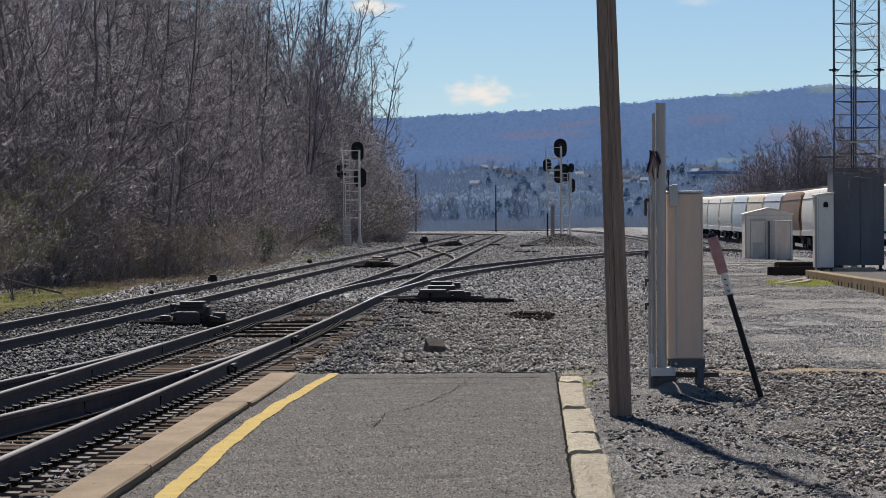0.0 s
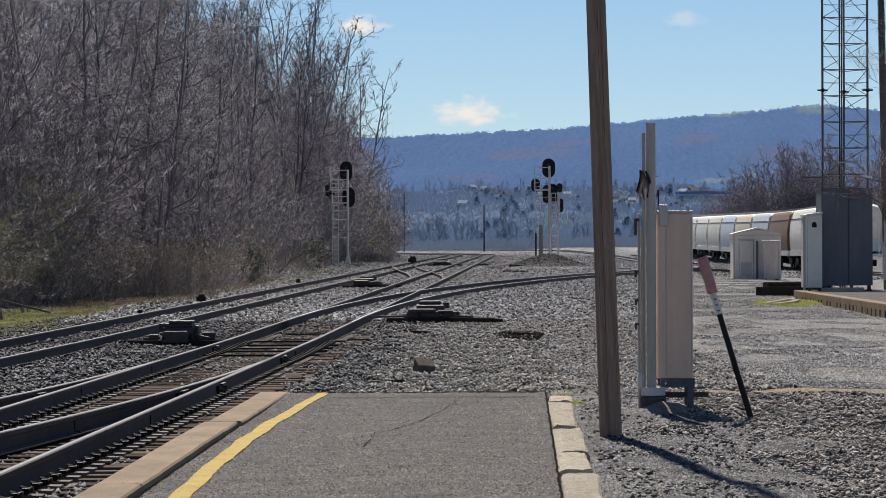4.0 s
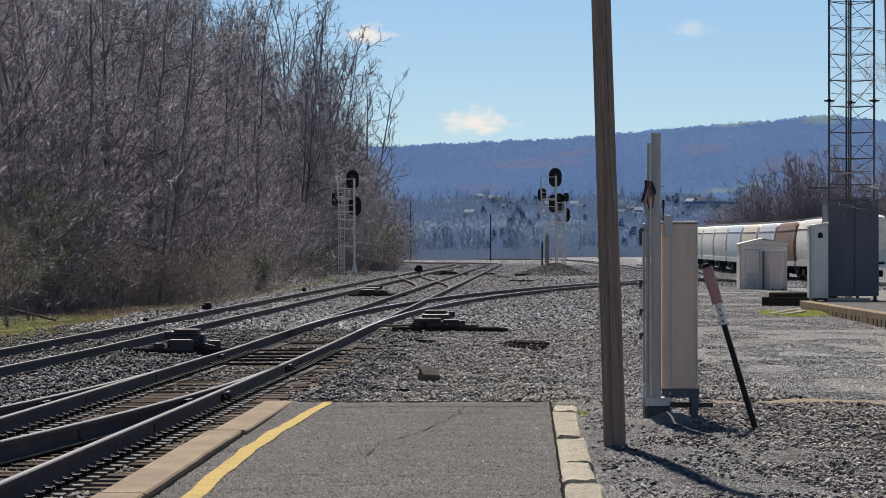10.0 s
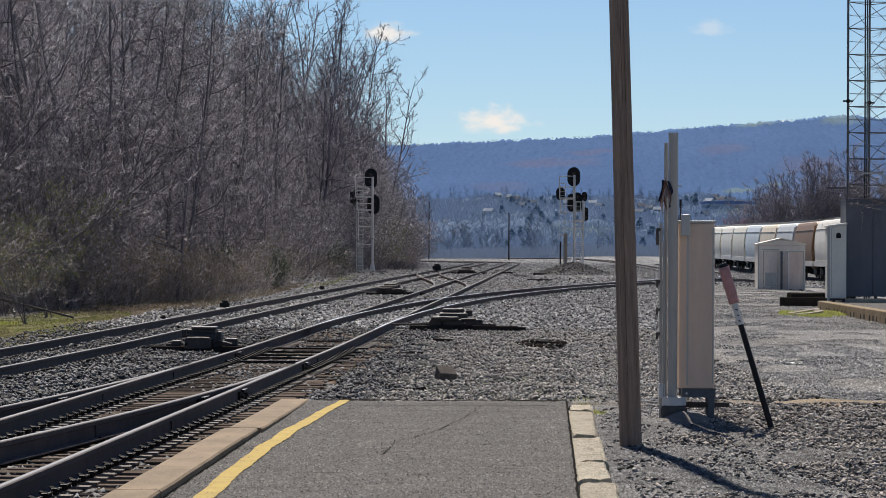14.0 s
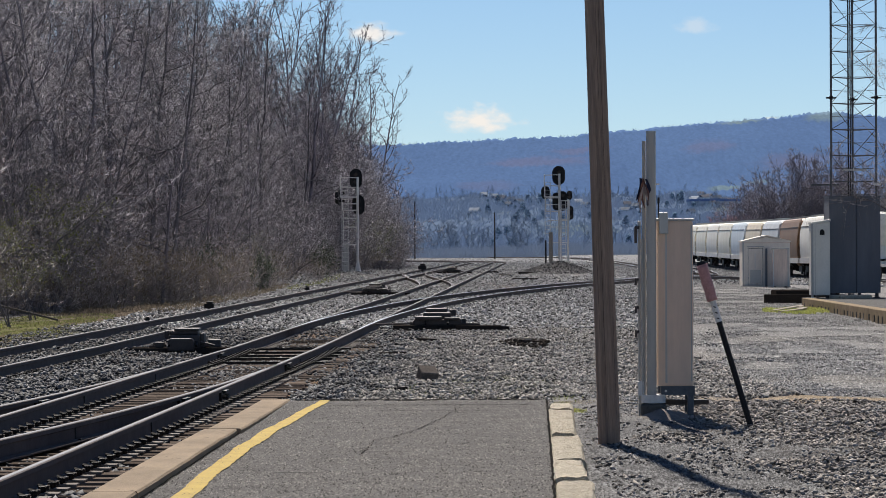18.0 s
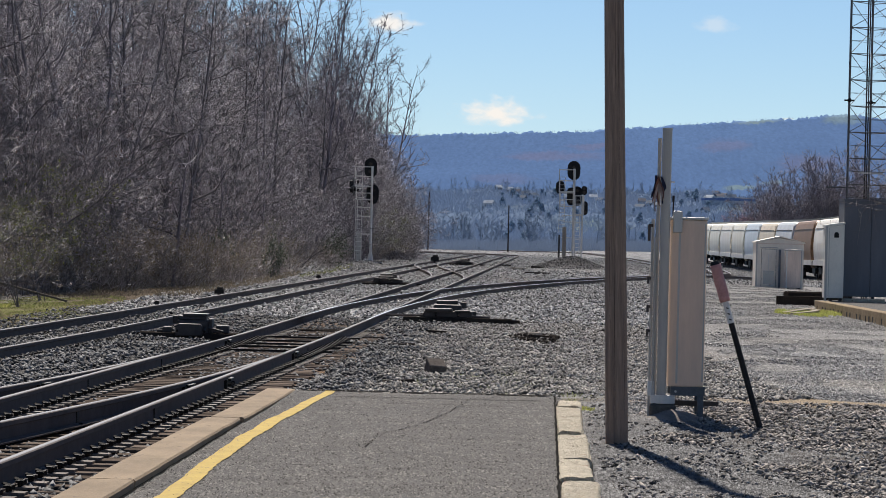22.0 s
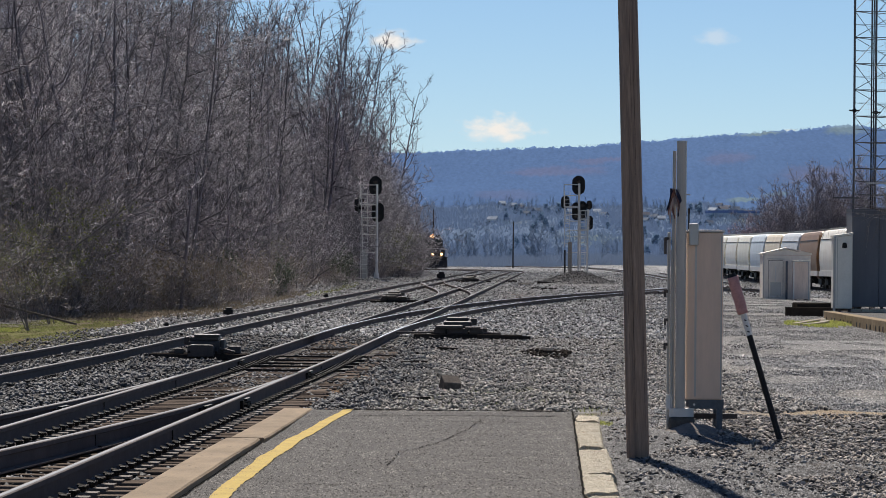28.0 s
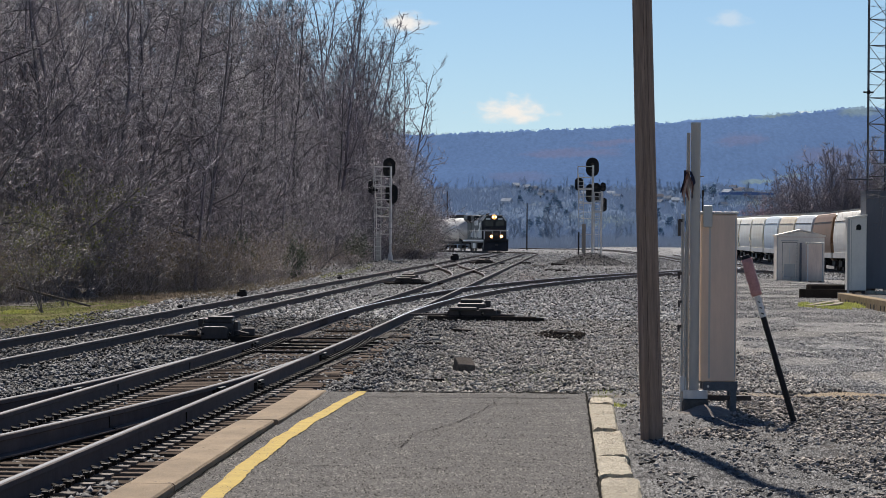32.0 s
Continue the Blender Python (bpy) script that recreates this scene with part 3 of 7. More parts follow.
                c.v += [(x + w * v, yy - th_, dz + 0.012), (x + w * v, yy + th_, dz + 0.012)]
            c.f = [(2 * i, 2 * i + 1, 2 * i + 3, 2 * i + 2) for i in range(8)]
            part("crack", c, crack_gap_mat, kerb)

make_platform()


# ---- tracks ----
H0 = math.atan(0.0245)


def curve_point(x_at, radius, s):
    """Centre line of a main track s metres into the left-hand bend that starts at y = 405: x, y, heading to the right of +y."""
    bend, rest = min(s, 250.0), max(0.0, s - 250.0)
    h = H0 - bend / radius
    if rest:
        x, y, h = curve_point(x_at, radius, 250.0)
        return x + rest * math.sin(h), y + rest * math.cos(h), h
    return x_at(405) + radius * (math.cos(h) - math.cos(H0)), 405 + radius * (math.sin(H0) - math.sin(h)), h


def main_line(x_at, y0, radius):
    pts = [(x_at(y), y) for y in np.arange(y0, 405, 3.0)]
    return pts + [curve_point(x_at, radius, s)[:2] for s in np.arange(0, 470, 6.0)]


def spline(points, step=3.0):
    out = []
    p = [points[0]] + list(points) + [points[-1]]
    for a, b, c, d in zip(p, p[1:], p[2:], p[3:]):
        n = max(2, int(math.hypot(c[0] - b[0], c[1] - b[1]) / step))
        for i in range(n):
            t = i / n
            out.append(tuple(0.5 * (2 * b[k] + (c[k] - a[k]) * t + (2 * a[k] - 5 * b[k] + 4 * c[k] - d[k]) * t * t + (3 * b[k] - a[k] - 3 * c[k] + d[k]) * t ** 3) for k in (0, 1)))
    return out + [points[-1]]


def path_z(x, y):
    return ground_z(x, y) + 0.17 if x > 11 else rail_z(y)


RAIL_SHAPE = ((-0.076, -0.185), (-0.076, -0.172), (-0.014, -0.155), (-0.009, -0.055), (-0.036, -0.042), (-0.037, -0.006), (-0.030, 0.0), (0.030, 0.0), (0.037, -0.006), (0.036, -0.042), (0.009, -0.055), (0.014, -0.155), (0.076, -0.172), (0.076, -0.185))
TOP_SHAPE = ((-0.030, -0.004), (-0.018, 0.0015), (-0.009, 0.004), (0.009, 0.004), (0.018, 0.0015), (0.030, -0.004))


def sweep(shape, centre, offset, zs=None, squeeze=None):
    """Sweeps a cross-section along a centre line, set off sideways by offset (a number, or one for each point)."""
    n, f = len(shape), Form()
    pts = np.array(centre)
    d = np.gradient(pts, axis=0)
    d /= np.linalg.norm(d, axis=1)[:, None]
    side = np.stack([d[:, 1], -d[:, 0]], 1)
    for i, (p, s) in enumerate(zip(pts, side)):
        o = offset[i] if hasattr(offset, "__len__") else offset
        z = zs[i] if zs is not None else path_z(p[0], p[1])
        f.v += [(p[0] + s[0] * (o + u), p[1] + s[1] * (o + u), z + w) for u, w in shape]
    for i in range(len(pts) - 1):
        f.f += [(n * i + a, n * i + (a + 1) % n, n * i + n + (a + 1) % n, n * i + n + a) for a in range(n)]
    f.f += [tuple(range(n)), tuple(n * (len(pts) - 1) + a for a in range(n))[::-1]]
    return f


GAUGE = 0.755


def tie_mesh(length, seed):
    rng = random.Random(seed)
    f = Form()
    h = length / 2
    j = lambda a: rng.uniform(-a, a)
    f.box(-h + j(0.06), h + j(0.06), -0.115, 0.115, -0.17, 0)
    for i in range(8):
        x, y, z = f.v[i]
        f.v[i] = (x, y + j(0.015), z + (j(0.012) if z > -0.1 else 0))
    return f.mesh("tie", TIE, 0.012)


def plate_mesh():
    f = Form()
    f.box(-0.235, 0.235, -0.095, 0.095, 0, 0.02)
    return f.mesh("tie_plate", PLATE, 0.004)


def clip_mesh():
    """Spikes and spring clips that hold a rail down on its plate."""
    f = Form()
    for sx in (-1, 1):
        for y in (-0.055, 0.055):
            f.tube((sx * 0.115, y, 0.0), (sx * 0.115, y, 0.05), 0.015, n=6)
            f.box(sx * 0.115 - 0.026, sx * 0.115 + 0.026, y - 0.02, y + 0.02, 0.036, 0.056)
        f.tube((sx * 0.16, -0.08, 0.045), (sx * 0.07, 0.08, 0.055), 0.016, n=6)
    return f.mesh("clip", CLIP)


TIES = [tie_mesh(2.6, s) for s in range(4)]
LONG_TIES = [tie_mesh(3.1, s + 9) for s in range(3)]
PLATE_ME, CLIP_ME = plate_mesh(), clip_mesh()


def lay_ties(track, x_at, y0, y1, long_=False, shift=0.0):
    rng = random.Random(int(y0 * 7))
    y = y0
    while y < y1:
        me = rng.choice(LONG_TIES if long_ else TIES)
        tie = part("tie", me, TIE, track, at=pose(x_at(y) + shift + rng.uniform(-0.04, 0.04), y, rail_z(y) - 0.206, 0, 0, -1.4 + rng.uniform(-0.8, 0.8)))
        dx = tie.matrix_basis.translation.x - x_at(y)
        if y < 70:
            for o in (-GAUGE, GAUGE):
                plate = part("tie_plate", PLATE_ME, PLATE, tie, at=pose(o - dx, 0, 0.0))
                if y < 64:
                    part("clip", CLIP_ME, CLIP, tie, at=pose(o - dx, 0, 0.012))
        y += 0.5


def far_ties(track, centre, step=0.6, start=0.0, stop=1e9):
    f, rng = Form(), random.Random(5)
    pts = np.array(centre)
    seg = np.linalg.norm(np.diff(pts, axis=0), axis=1)
    cum = np.concatenate([[0], np.cumsum(seg)])
    for s in np.arange(0, cum[-1], step):
        x, y = np.interp(s, cum, pts[:, 0]), np.interp(s, cum, pts[:, 1])
        if start <= y < stop:
            x2, y2 = np.interp(s + 0.5, cum, pts[:, 0]), np.interp(s + 0.5, cum, pts[:, 1])
            f.box(-1.3, 1.3, -0.11, 0.11, -0.36, -0.19 + rng.uniform(-0.01, 0.01), pose(x, y, path_z(x, y), 0, 0, -math.degrees(math.atan2(x2 - x, y2 - y))))
    me = quick_mesh("ties", f.v, f.f, TIE)
    ob = part("ties", me, TIE, track)
    tagged(ob, kind="stuff")


def make_track(name, label, centre, far=None, head=RUNNING):
    track = thing(name, pose(0, 0, 0), label, "railway track", "railway tracks", "structure")
    for o in (-GAUGE, GAUGE):
        rail = part("rail", sweep(RAIL_SHAPE, centre, o), RAIL, track, "dark rusty steel rail", shade=False)
        part("running_surface", sweep(TOP_SHAPE, centre, o), head, rail, "polished steel rail top")
    if far:
        far_ties(track, centre, 0.6, *far)
    return track


t1_line, t0_line = main_line(t1_x, -15, 194.0), main_line(t0_x, -15, 190.0)
branch = [(t1_x(y) + max(0, y - 75) ** 2 / 1230, y) for y in np.arange(72, 177, 2.5)]
branch += spline([(10.4, 188), (13.4, 207), (17.0, 240), (19.3, 290), (20.0, 354), (20.4, 420), (20.0, 486), (17.0, 560), (9.0, 615), (-8.0, 650), (-45, 675)], 6)
side_line = [(t1_x(y) - max(0, 50 - y) ** 2 / 506, y) for y in np.arange(-13, 50.5, 1.5)]
cross = [(t1_x(y) * (1 - smooth(146, 244, y)) + t0_x(y) * smooth(146, 244, y), y) for y in np.arange(146, 245, 3)]
track_1 = make_track("track_1", "main railway track with dark rails beside the platform", t1_line, far=(78, 330))
track_0 = make_track("track_2", "outer main railway track along the woods", t0_line, far=(92, 330))
track_2 = make_track("track_3", "siding track that joins the main track by a turnout", side_line)
make_track("track_4", "curved branch track that leaves to the yard", branch, far=(84, 300), head=SHINY)
make_track("track_5", "crossover track between the two main tracks", cross)
yard_x = lambda y: 28.6 + 0.0072 * (y - 282)
make_track("track_6", "yard track under a row of hopper cars", [(yard_x(y), y) for y in np.arange(150, 460, 10)], far=(150, 440))
make_track("track_7", "yard lead that leaves the branch by a turnout", spline([(8.75, 175), (10.6, 188), (13.9, 205), (18.0, 226), (22.6, 252), (26.4, 280), (28.2, 310)], 4), far=(176, 300), head=SHINY)
make_track("track_8", "second yard track beside the hopper cars", spline([(16.2, 232), (18.4, 256), (21.6, 290), (23.6, 330), (24.4, 380), (24.8, 440)], 5), far=(235, 330), head=SHINY)
far_ties(track_1, t1_line, 0.5, -14, 18.8)
far_ties(track_0, t0_line, 0.5, -14, 43.8)
far_ties(track_2, side_line, 0.5, -13, 18.8)
lay_ties(track_1, t1_x, 19.0, 26.0, True, -0.3)
lay_ties(track_1, t1_x, 26.0, 78.0, False)
lay_ties(track_0, t0_x, 44.0, 92.0)
# insulated joints, weld seams and rail anchors on the near rails
side_x = lambda y: t1_x(y) - max(0, 50 - y) ** 2 / 506
for y, o, tr, x_at in ((40.96, GAUGE, track_1, t1_x), (38.8, GAUGE, track_2, side_x), (38.3, -GAUGE, track_2, side_x), (57.0, -GAUGE, track_1, t1_x), (51.5, GAUGE, track_1, t1_x)):
    f = Form()
    for s in (-1, 1):
        f.box(s * 0.012 if s > 0 else -0.045, 0.045 if s > 0 else -0.012, -0.34, 0.34, -0.155, -0.045)
        f.box(s * 0.05 - 0.03, s * 0.05 + 0.03, -0.2, 0.26, -0.06, -0.03)
        for k in range(4):
            f.tube((s * 0.045, -0.24 + 0.16 * k, -0.1), (s * 0.085, -0.24 + 0.16 * k, -0.1), 0.024, n=6)
    part("joint_bar", f, CLIP, tr, "dark bolted joint bar", at=pose(x_at(y) + o, y, 0, 0, 0, -math.degrees(math.atan(x_at(y + 0.5) - x_at(y - 0.5)))))
for y, o, tr, x_at in ((33.5, GAUGE, track_1, t1_x), (40.0, -GAUGE, track_1, t1_x), (32.5, GAUGE, track_2, side_x), (47.5, -GAUGE, track_1, t1_x), (29.5, -GAUGE, track_1, t1_x), (54.5, GAUGE, track_1, t1_x)):
    f = Form()
    for s in (-1, 1):
        f.box(s * 0.016 - 0.006, s * 0.016 + 0.006, -0.035, 0.035, -0.16, -0.045).box(s * 0.045 - 0.028, s * 0.045 + 0.028, -0.03, 0.03, -0.178, -0.155)
    part("weld_seam", f, CLIP, tr, at=pose(x_at(y) + o, y, 0, 0, 0, -math.degrees(math.atan(x_at(y + 0.5) - x_at(y - 0.5)))))
# rods, gauge plates and long dark ties of the near turnout
for y in (56.2, 58.4, 60.1, 61.9, 64.2):
    part("switch_rod", Form().box(-1.05, 1.05, -0.03, 0.03, -0.185, -0.15), CLIP, track_1, "dark steel switch rod", at=pose(t1_x(y), y, rail_z(y), 0, 0, -1.4))
for y in (62.6, 63.2, 66.5, 70.3, 70.9):
    part("switch_tie", Form().box(-1.9, 1.75, -0.12, 0.12, -0.32, -0.19), TAR, track_1, "long dark turnout tie", at=pose(t1_x(y) + 0.2, y, rail_z(y), 0, 0, -1.4), bevel=0.012)
# braces along the switch rails
BRACE_ME = Form().prism(((0.02, -0.17), (0.15, -0.17), (0.14, -0.14), (0.045, -0.10), (0.02, -0.10)), -0.045, 0.045).mesh("rail_brace", CLIP, 0.006)
for o, side, y0, y1 in ((GAUGE, 1, 52.5, 64), (-GAUGE, 1, 55, 63)):
    y = y0
    while y < y1:
        part("rail_brace", BRACE_ME, CLIP, track_1, at=pose(t1_x(y) + o, y, rail_z(y), 0, 0, -1.4))
        y += 0.5


# ---- loose stones ----
def make_stones(name, label, count, seed, y0, y1, x_lo, x_hi, size, material, keep, lift=0.3, flat=0.75):
    rng = np.random.default_rng(seed)
    y = 1 / rng.uniform(1 / y1, 1 / y0, count * 3)
    x = rng.uniform(x_lo, x_hi, count * 3)
    pick = [i for i in range(count * 3) if keep(x[i], y[i])][:count]
    x, y = x[pick], y[pick]
    n = len(x)
    r = size[0] * 0.7 + (size[1] * 1.15 - size[0] * 0.7) * rng.uniform(0, 1, n) ** 2.2
    z = np.array([ground_z(a, b) for a, b in zip(x, y)]) + r * lift
    base = np.array([(1, 0, 0), (-1, 0, 0), (0, 1, 0), (0, -1, 0), (0, 0, 1), (0, 0, -1)], float)
    v = base[None] * rng.uniform(0.55, 1.25, (n, 6, 1)) + rng.uniform(-0.35, 0.35, (n, 6, 3))
    ang = rng.uniform(0, 6.28, n)
    tilt = rng.uniform(-0.9, 0.9, n)
    v[..., 2] *= flat
    c, s = np.cos(tilt)[:, None], np.sin(tilt)[:, None]
    v[..., 1], v[..., 2] = v[..., 1] * c - v[..., 2] * s, v[..., 1] * s + v[..., 2] * c
    c, s = np.cos(ang)[:, None], np.sin(ang)[:, None]
    v[..., 0], v[..., 1] = v[..., 0] * c - v[..., 1] * s, v[..., 0] * s + v[..., 1] * c
    v = v * r[:, None, None] + np.stack([x, y, z], 1)[:, None, :]
    tri = np.array([(0, 2, 4), (2, 1, 4), (1, 3, 4), (3, 0, 4), (2, 0, 5), (1, 2, 5), (3, 1, 5), (0, 3, 5)])
    faces = (tri[None] + 6 * np.arange(n)[:, None, None]).reshape(-1, 3)
    ob = new(name, quick_mesh(name, v.reshape(-1, 3), faces, material))
    tagged(ob, label, "stones", kind="stuff")


def off_rails(x, y):
    return all(abs(x - (c + o)) > 0.1 for c in (t1_x(y), t0_x(y)) for o in (-GAUGE, GAUGE))


on_platform = lambda x, y: y < 37.3 and -2.36 + 0.0185 * (y - 22.1) < x < 1.03 + 0.0235 * (y - 23.9)
sandy = lambda x, y: abs(y - 39.6 + 0.3 * noise.noise((x, 0, 0))) < 0.7 and x > 2.6 + 0.5 * noise.noise((y * 3, 1, 0))
in_view = lambda x, y: abs(x) < 0.15 * y + 0.3


def tie_gap(x, y):
    """Few stones lie on the ties of the near track."""
    d = x - t1_x(y)
    if abs(d) > 1.35 or y > 62:
        return True
    share = 0.45 if d > 0.7 else 0.85
    return (x * 7.31 + y * 5.17) % 1 < share


make_stones("ballast", "grey crushed stone ballast along the tracks", 46000, 1, 20, 85, -9.5, 1.0, (0.022, 0.05), STONE,
            lambda x, y: x < -1.2 + 0.02 * (y - 40) + 0.5 * noise.noise((x, y * 0.3, 1)) and not on_platform(x, y) and in_view(x, y) and off_rails(x, y) and tie_gap(x, y), 0.25)
make_stones("ballast", "dusty brown-grey ballast between the track and the yard", 34000, 21, 36, 85, -2.2, 4.2, (0.016, 0.042), DUSTY,
            lambda x, y: x >= -1.2 + 0.02 * (y - 40) + 0.5 * noise.noise((x, y * 0.3, 1)) and not on_platform(x, y) and off_rails(x, y) and (x < 1.2 or y > 40) and tie_gap(x, y), 0.25)
make_stones("far_ballast", "grey crushed stone ballast by the yard lead", 62000, 2, 80, 190, -9, 16, (0.026, 0.065), FARSTONE, lambda x, y: off_rails(x, y) and in_view(x, y) and (x < 0.06 * y or y > 172), 0.15)
make_stones("yard_gravel", "fine grey gravel round the yard hut", 40000, 41, 84, 176, 5, 17, (0.014, 0.038), GRAVEL, lambda x, y: x > 0.058 * y and off_rails(x, y) and in_view(x, y) and noise.noise((x * 0.5, y * 0.2, 5)) > -0.25, 0.15)
make_stones("distant_ballast", "grey ballast round the signals", 46000, 6, 190, 640, -12, 30, (0.04, 0.09), FARSTONE, lambda x, y: off_rails(x, y) and in_view(x, y) and (x - 7.4) ** 2 / 5 + (y - 240) ** 2 / 160 > 1, 0.15)
make_stones("rubble", "brown-grey coarse rubble beside the platform kerb", 26000, 3, 19, 40, 1.2, 5.8, (0.010, 0.036), RUBBLE,
            lambda x, y: x > 1.06 + 0.0235 * (y - 23.9) and in_view(x, y) and not sandy(x, y) and noise.noise((x * 1.3, y * 0.5, 2)) + 0.55 * (x - 2.75 - 0.05 * (30 - y)) > 0.0, 0.3, 0.45)
make_stones("gravel", "small grey gravel on the yard ground", 70000, 4, 36, 120, 1.2, 14, (0.008, 0.022), GRAVEL, lambda x, y: x > 1.06 + 0.0235 * (y - 23.9) and in_view(x, y) and not sandy(x, y) and noise.noise((x * 0.8, y * 0.25, 4)) > -0.05, 0.3)


make_stones("rotten_wood_debris", "dark rotten wood and dirt scattered on the ballast", 420, 12, 63, 71, 0.9, 2.2, (0.018, 0.055), TAR, lambda x, y: ((x - 1.5 + 0.05 * (y - 67)) / 0.42) ** 2 + ((y - 67) / 2.6) ** 2 < 1 + 0.6 * noise.noise((x * 3, y, 0)), 0.4)


def make_grit(name, label, count, seed, y0, y1, x0, x1, keep, z_at, size, colours, category):
    """Small worn stones standing out of a surface."""
    rng = np.random.default_rng(seed)
    y = 1 / rng.uniform(1 / y1, 1 / y0, count)
    x = rng.uniform(x0, x1, count)
    ok = keep(x, y)
    x, y = x[ok], y[ok]
    n = len(x)
    z = np.array([z_at(a, b) for a, b in zip(x, y)])
    r = rng.uniform(*size, n)
    t = rng.uniform(0, 6.283, n)
    v = [np.stack([x + r * np.cos(t + k), y + 1.5 * r * np.sin(t + k), z - 0.002], 1) for k in (0, 2.1, 4.2)]
    v.append(np.stack([x + rng.uniform(-0.4, 0.4, n) * r, y + rng.uniform(-0.4, 0.4, n) * r, z + r * rng.uniform(0.25, 0.9, n)], 1))
    v = np.stack(v, 1).reshape(-1, 3)
    f = (np.array([(0, 1, 3), (1, 2, 3), (2, 0, 3)])[None] + 4 * np.arange(n)[:, None, None]).reshape(-1, 3)
    m = mat(name + "_stone", *colours, 0.85, scale=2, fine=30, bump=0, island=0.8, amount=0.2)
    tagged(new(name, quick_mesh(name, v, f, m)), label, category, kind="stuff")


make_grit("asphalt_grit", "coarse grey aggregate worn out of the asphalt", 60000, 9, 19.5, 37, -1.93, 1.05, lambda x, y: (x > -1.93 + 0.015 * (y - 22.1)) & (x < 0.79 + 0.0235 * (y - 23.9)), asphalt_z, (0.004, 0.013), ((0.175, 0.162, 0.15), (0.07, 0.066, 0.063)), "grit")
make_grit("fine_gravel", "fine blue-grey gravel beside the platform kerb", 190000, 14, 20, 60, 1.05, 8, lambda x, y: (x > 1.06 + 0.0235 * (y - 23.9)) & (x < 0.15 * y) & ((np.abs(y - 39.6) > 0.55) | (x < 2.8)), ground_z, (0.006, 0.019), ((0.20, 0.196, 0.193), (0.095, 0.093, 0.094)), "gravel")
make_grit("yard_grit", "pale grit on the yard ground", 110000, 16, 44, 125, 1.5, 15, lambda x, y: (x < 0.15 * y), ground_z, (0.009, 0.022), ((0.36, 0.345, 0.328), (0.20, 0.194, 0.188)), "gravel")
make_stones("mound_rubble", "dark rubble heaped by the signal", 3200, 33, 226, 254, 4.8, 10.0, (0.025, 0.07), STONE, lambda x, y: (x - 7.4) ** 2 / 5 + (y - 240) ** 2 / 160 < 1.2, 0.3)
make_stones("loose_stones", "scattered dark stones on the fine gravel", 5200, 31, 20, 40, 1.2, 3.6, (0.007, 0.030), RUBBLE, lambda x, y: x > 1.08 + 0.0235 * (y - 23.9) and noise.noise((x * 2, y * 0.7, 9)) > -0.1, 0.3, 0.55)


# ---- trees ----
def grow(rng, height, limbs, boughs, twigs, lean=0.0, start=0.25, up=0.55, reach=0.36, stems=1, thick=None, crook=1.0, fan=0.0, tip=1.0):
    """Segments (p0, p1, r0, r1, level) of a bare tree: trunk, limbs, boughs, twigs. fan: degrees by which stems spread from one foot."""
    segs = []

    def wander(p, d, length, r0, r1, n, level, jit, lift):
        pts = [p]
        for i in range(n):
            d = (d + Vector((rng.gauss(0, jit), rng.gauss(0, jit), rng.gauss(0, jit) + lift))).normalized()
            q = pts[-1] + d * (length / n)
            a, b = r0 + (r1 - r0) * i / n, r0 + (r1 - r0) * (i + 1) / n
            segs.append((pts[-1], q, a, b, level))
            pts.append(q)
        return pts

    def at(pts, u):
        k = min(len(pts) - 2, int(u * (len(pts) - 1)))
        t = u * (len(pts) - 1) - k
        return pts[k].lerp(pts[k + 1], t), (pts[k + 1] - pts[k]).normalized()

    def side(d, spread, lift):
        a = rng.uniform(0, 6.283)
        o = d.orthogonal().normalized()
        o = Matrix.Rotation(a, 3, d) @ o
        return (d * (1 - spread) + o * spread + Vector((0, 0, lift))).normalized()

    thick = thick or height * 0.0085
    for _ in range(stems):
        d0 = Vector((rng.gauss(lean, 0.06 if stems == 1 else 0.35), rng.gauss(0, 0.06 if stems == 1 else 0.35), 1)).normalized()
        tall = height * rng.uniform(0.8, 1.0)
        if fan:
            b, a = radians(fan) * rng.random() ** 0.7, rng.uniform(0, 6.283)
            d0 = Vector((math.sin(b) * math.cos(a), math.sin(b) * math.sin(a), math.cos(b)))
            tall = height * rng.uniform(0.86, 1.0) * (1 - 0.18 * math.sin(b))
        trunk = wander(Vector((rng.gauss(0, 0.1 * (stems > 1)), rng.gauss(0, 0.1 * (stems > 1)), -0.3)), d0, tall, thick, thick * 0.12, 9, 0, 0.06, 0.03 if fan else 0.01)
        for i in range(limbs):
            u = start + (0.97 - start) * (i + rng.random()) / limbs
            p, d = at(trunk, u)
            length = height * reach * (1.15 - u * 0.8) * rng.uniform(0.6, 1.2)
            limb = wander(p, side(d, rng.uniform(0.4, 0.72), up * 0.25), length, thick * (0.5 - 0.36 * u), thick * 0.05, 6, 1, 0.17 * crook, up * 0.13)
            for _ in range(boughs):
                p2, d2 = at(limb, rng.uniform(0.2, 1.0))
                bough = wander(p2, side(d2, rng.uniform(0.35, 0.7), 0.12), length * rng.uniform(0.2, 0.45), thick * 0.09, thick * 0.035, 3, 2, 0.24 * crook, up * 0.12)
                for _ in range(twigs):
                    p3, d3 = at(bough, rng.uniform(0.1, 1.0))
                    wander(p3, side(d3, rng.uniform(0.35, 0.8), up * 0.12), tip * length * rng.uniform(0.04, 0.13), thick * 0.04, thick * 0.018, 1, 3, 0.2, 0.05)
    return segs


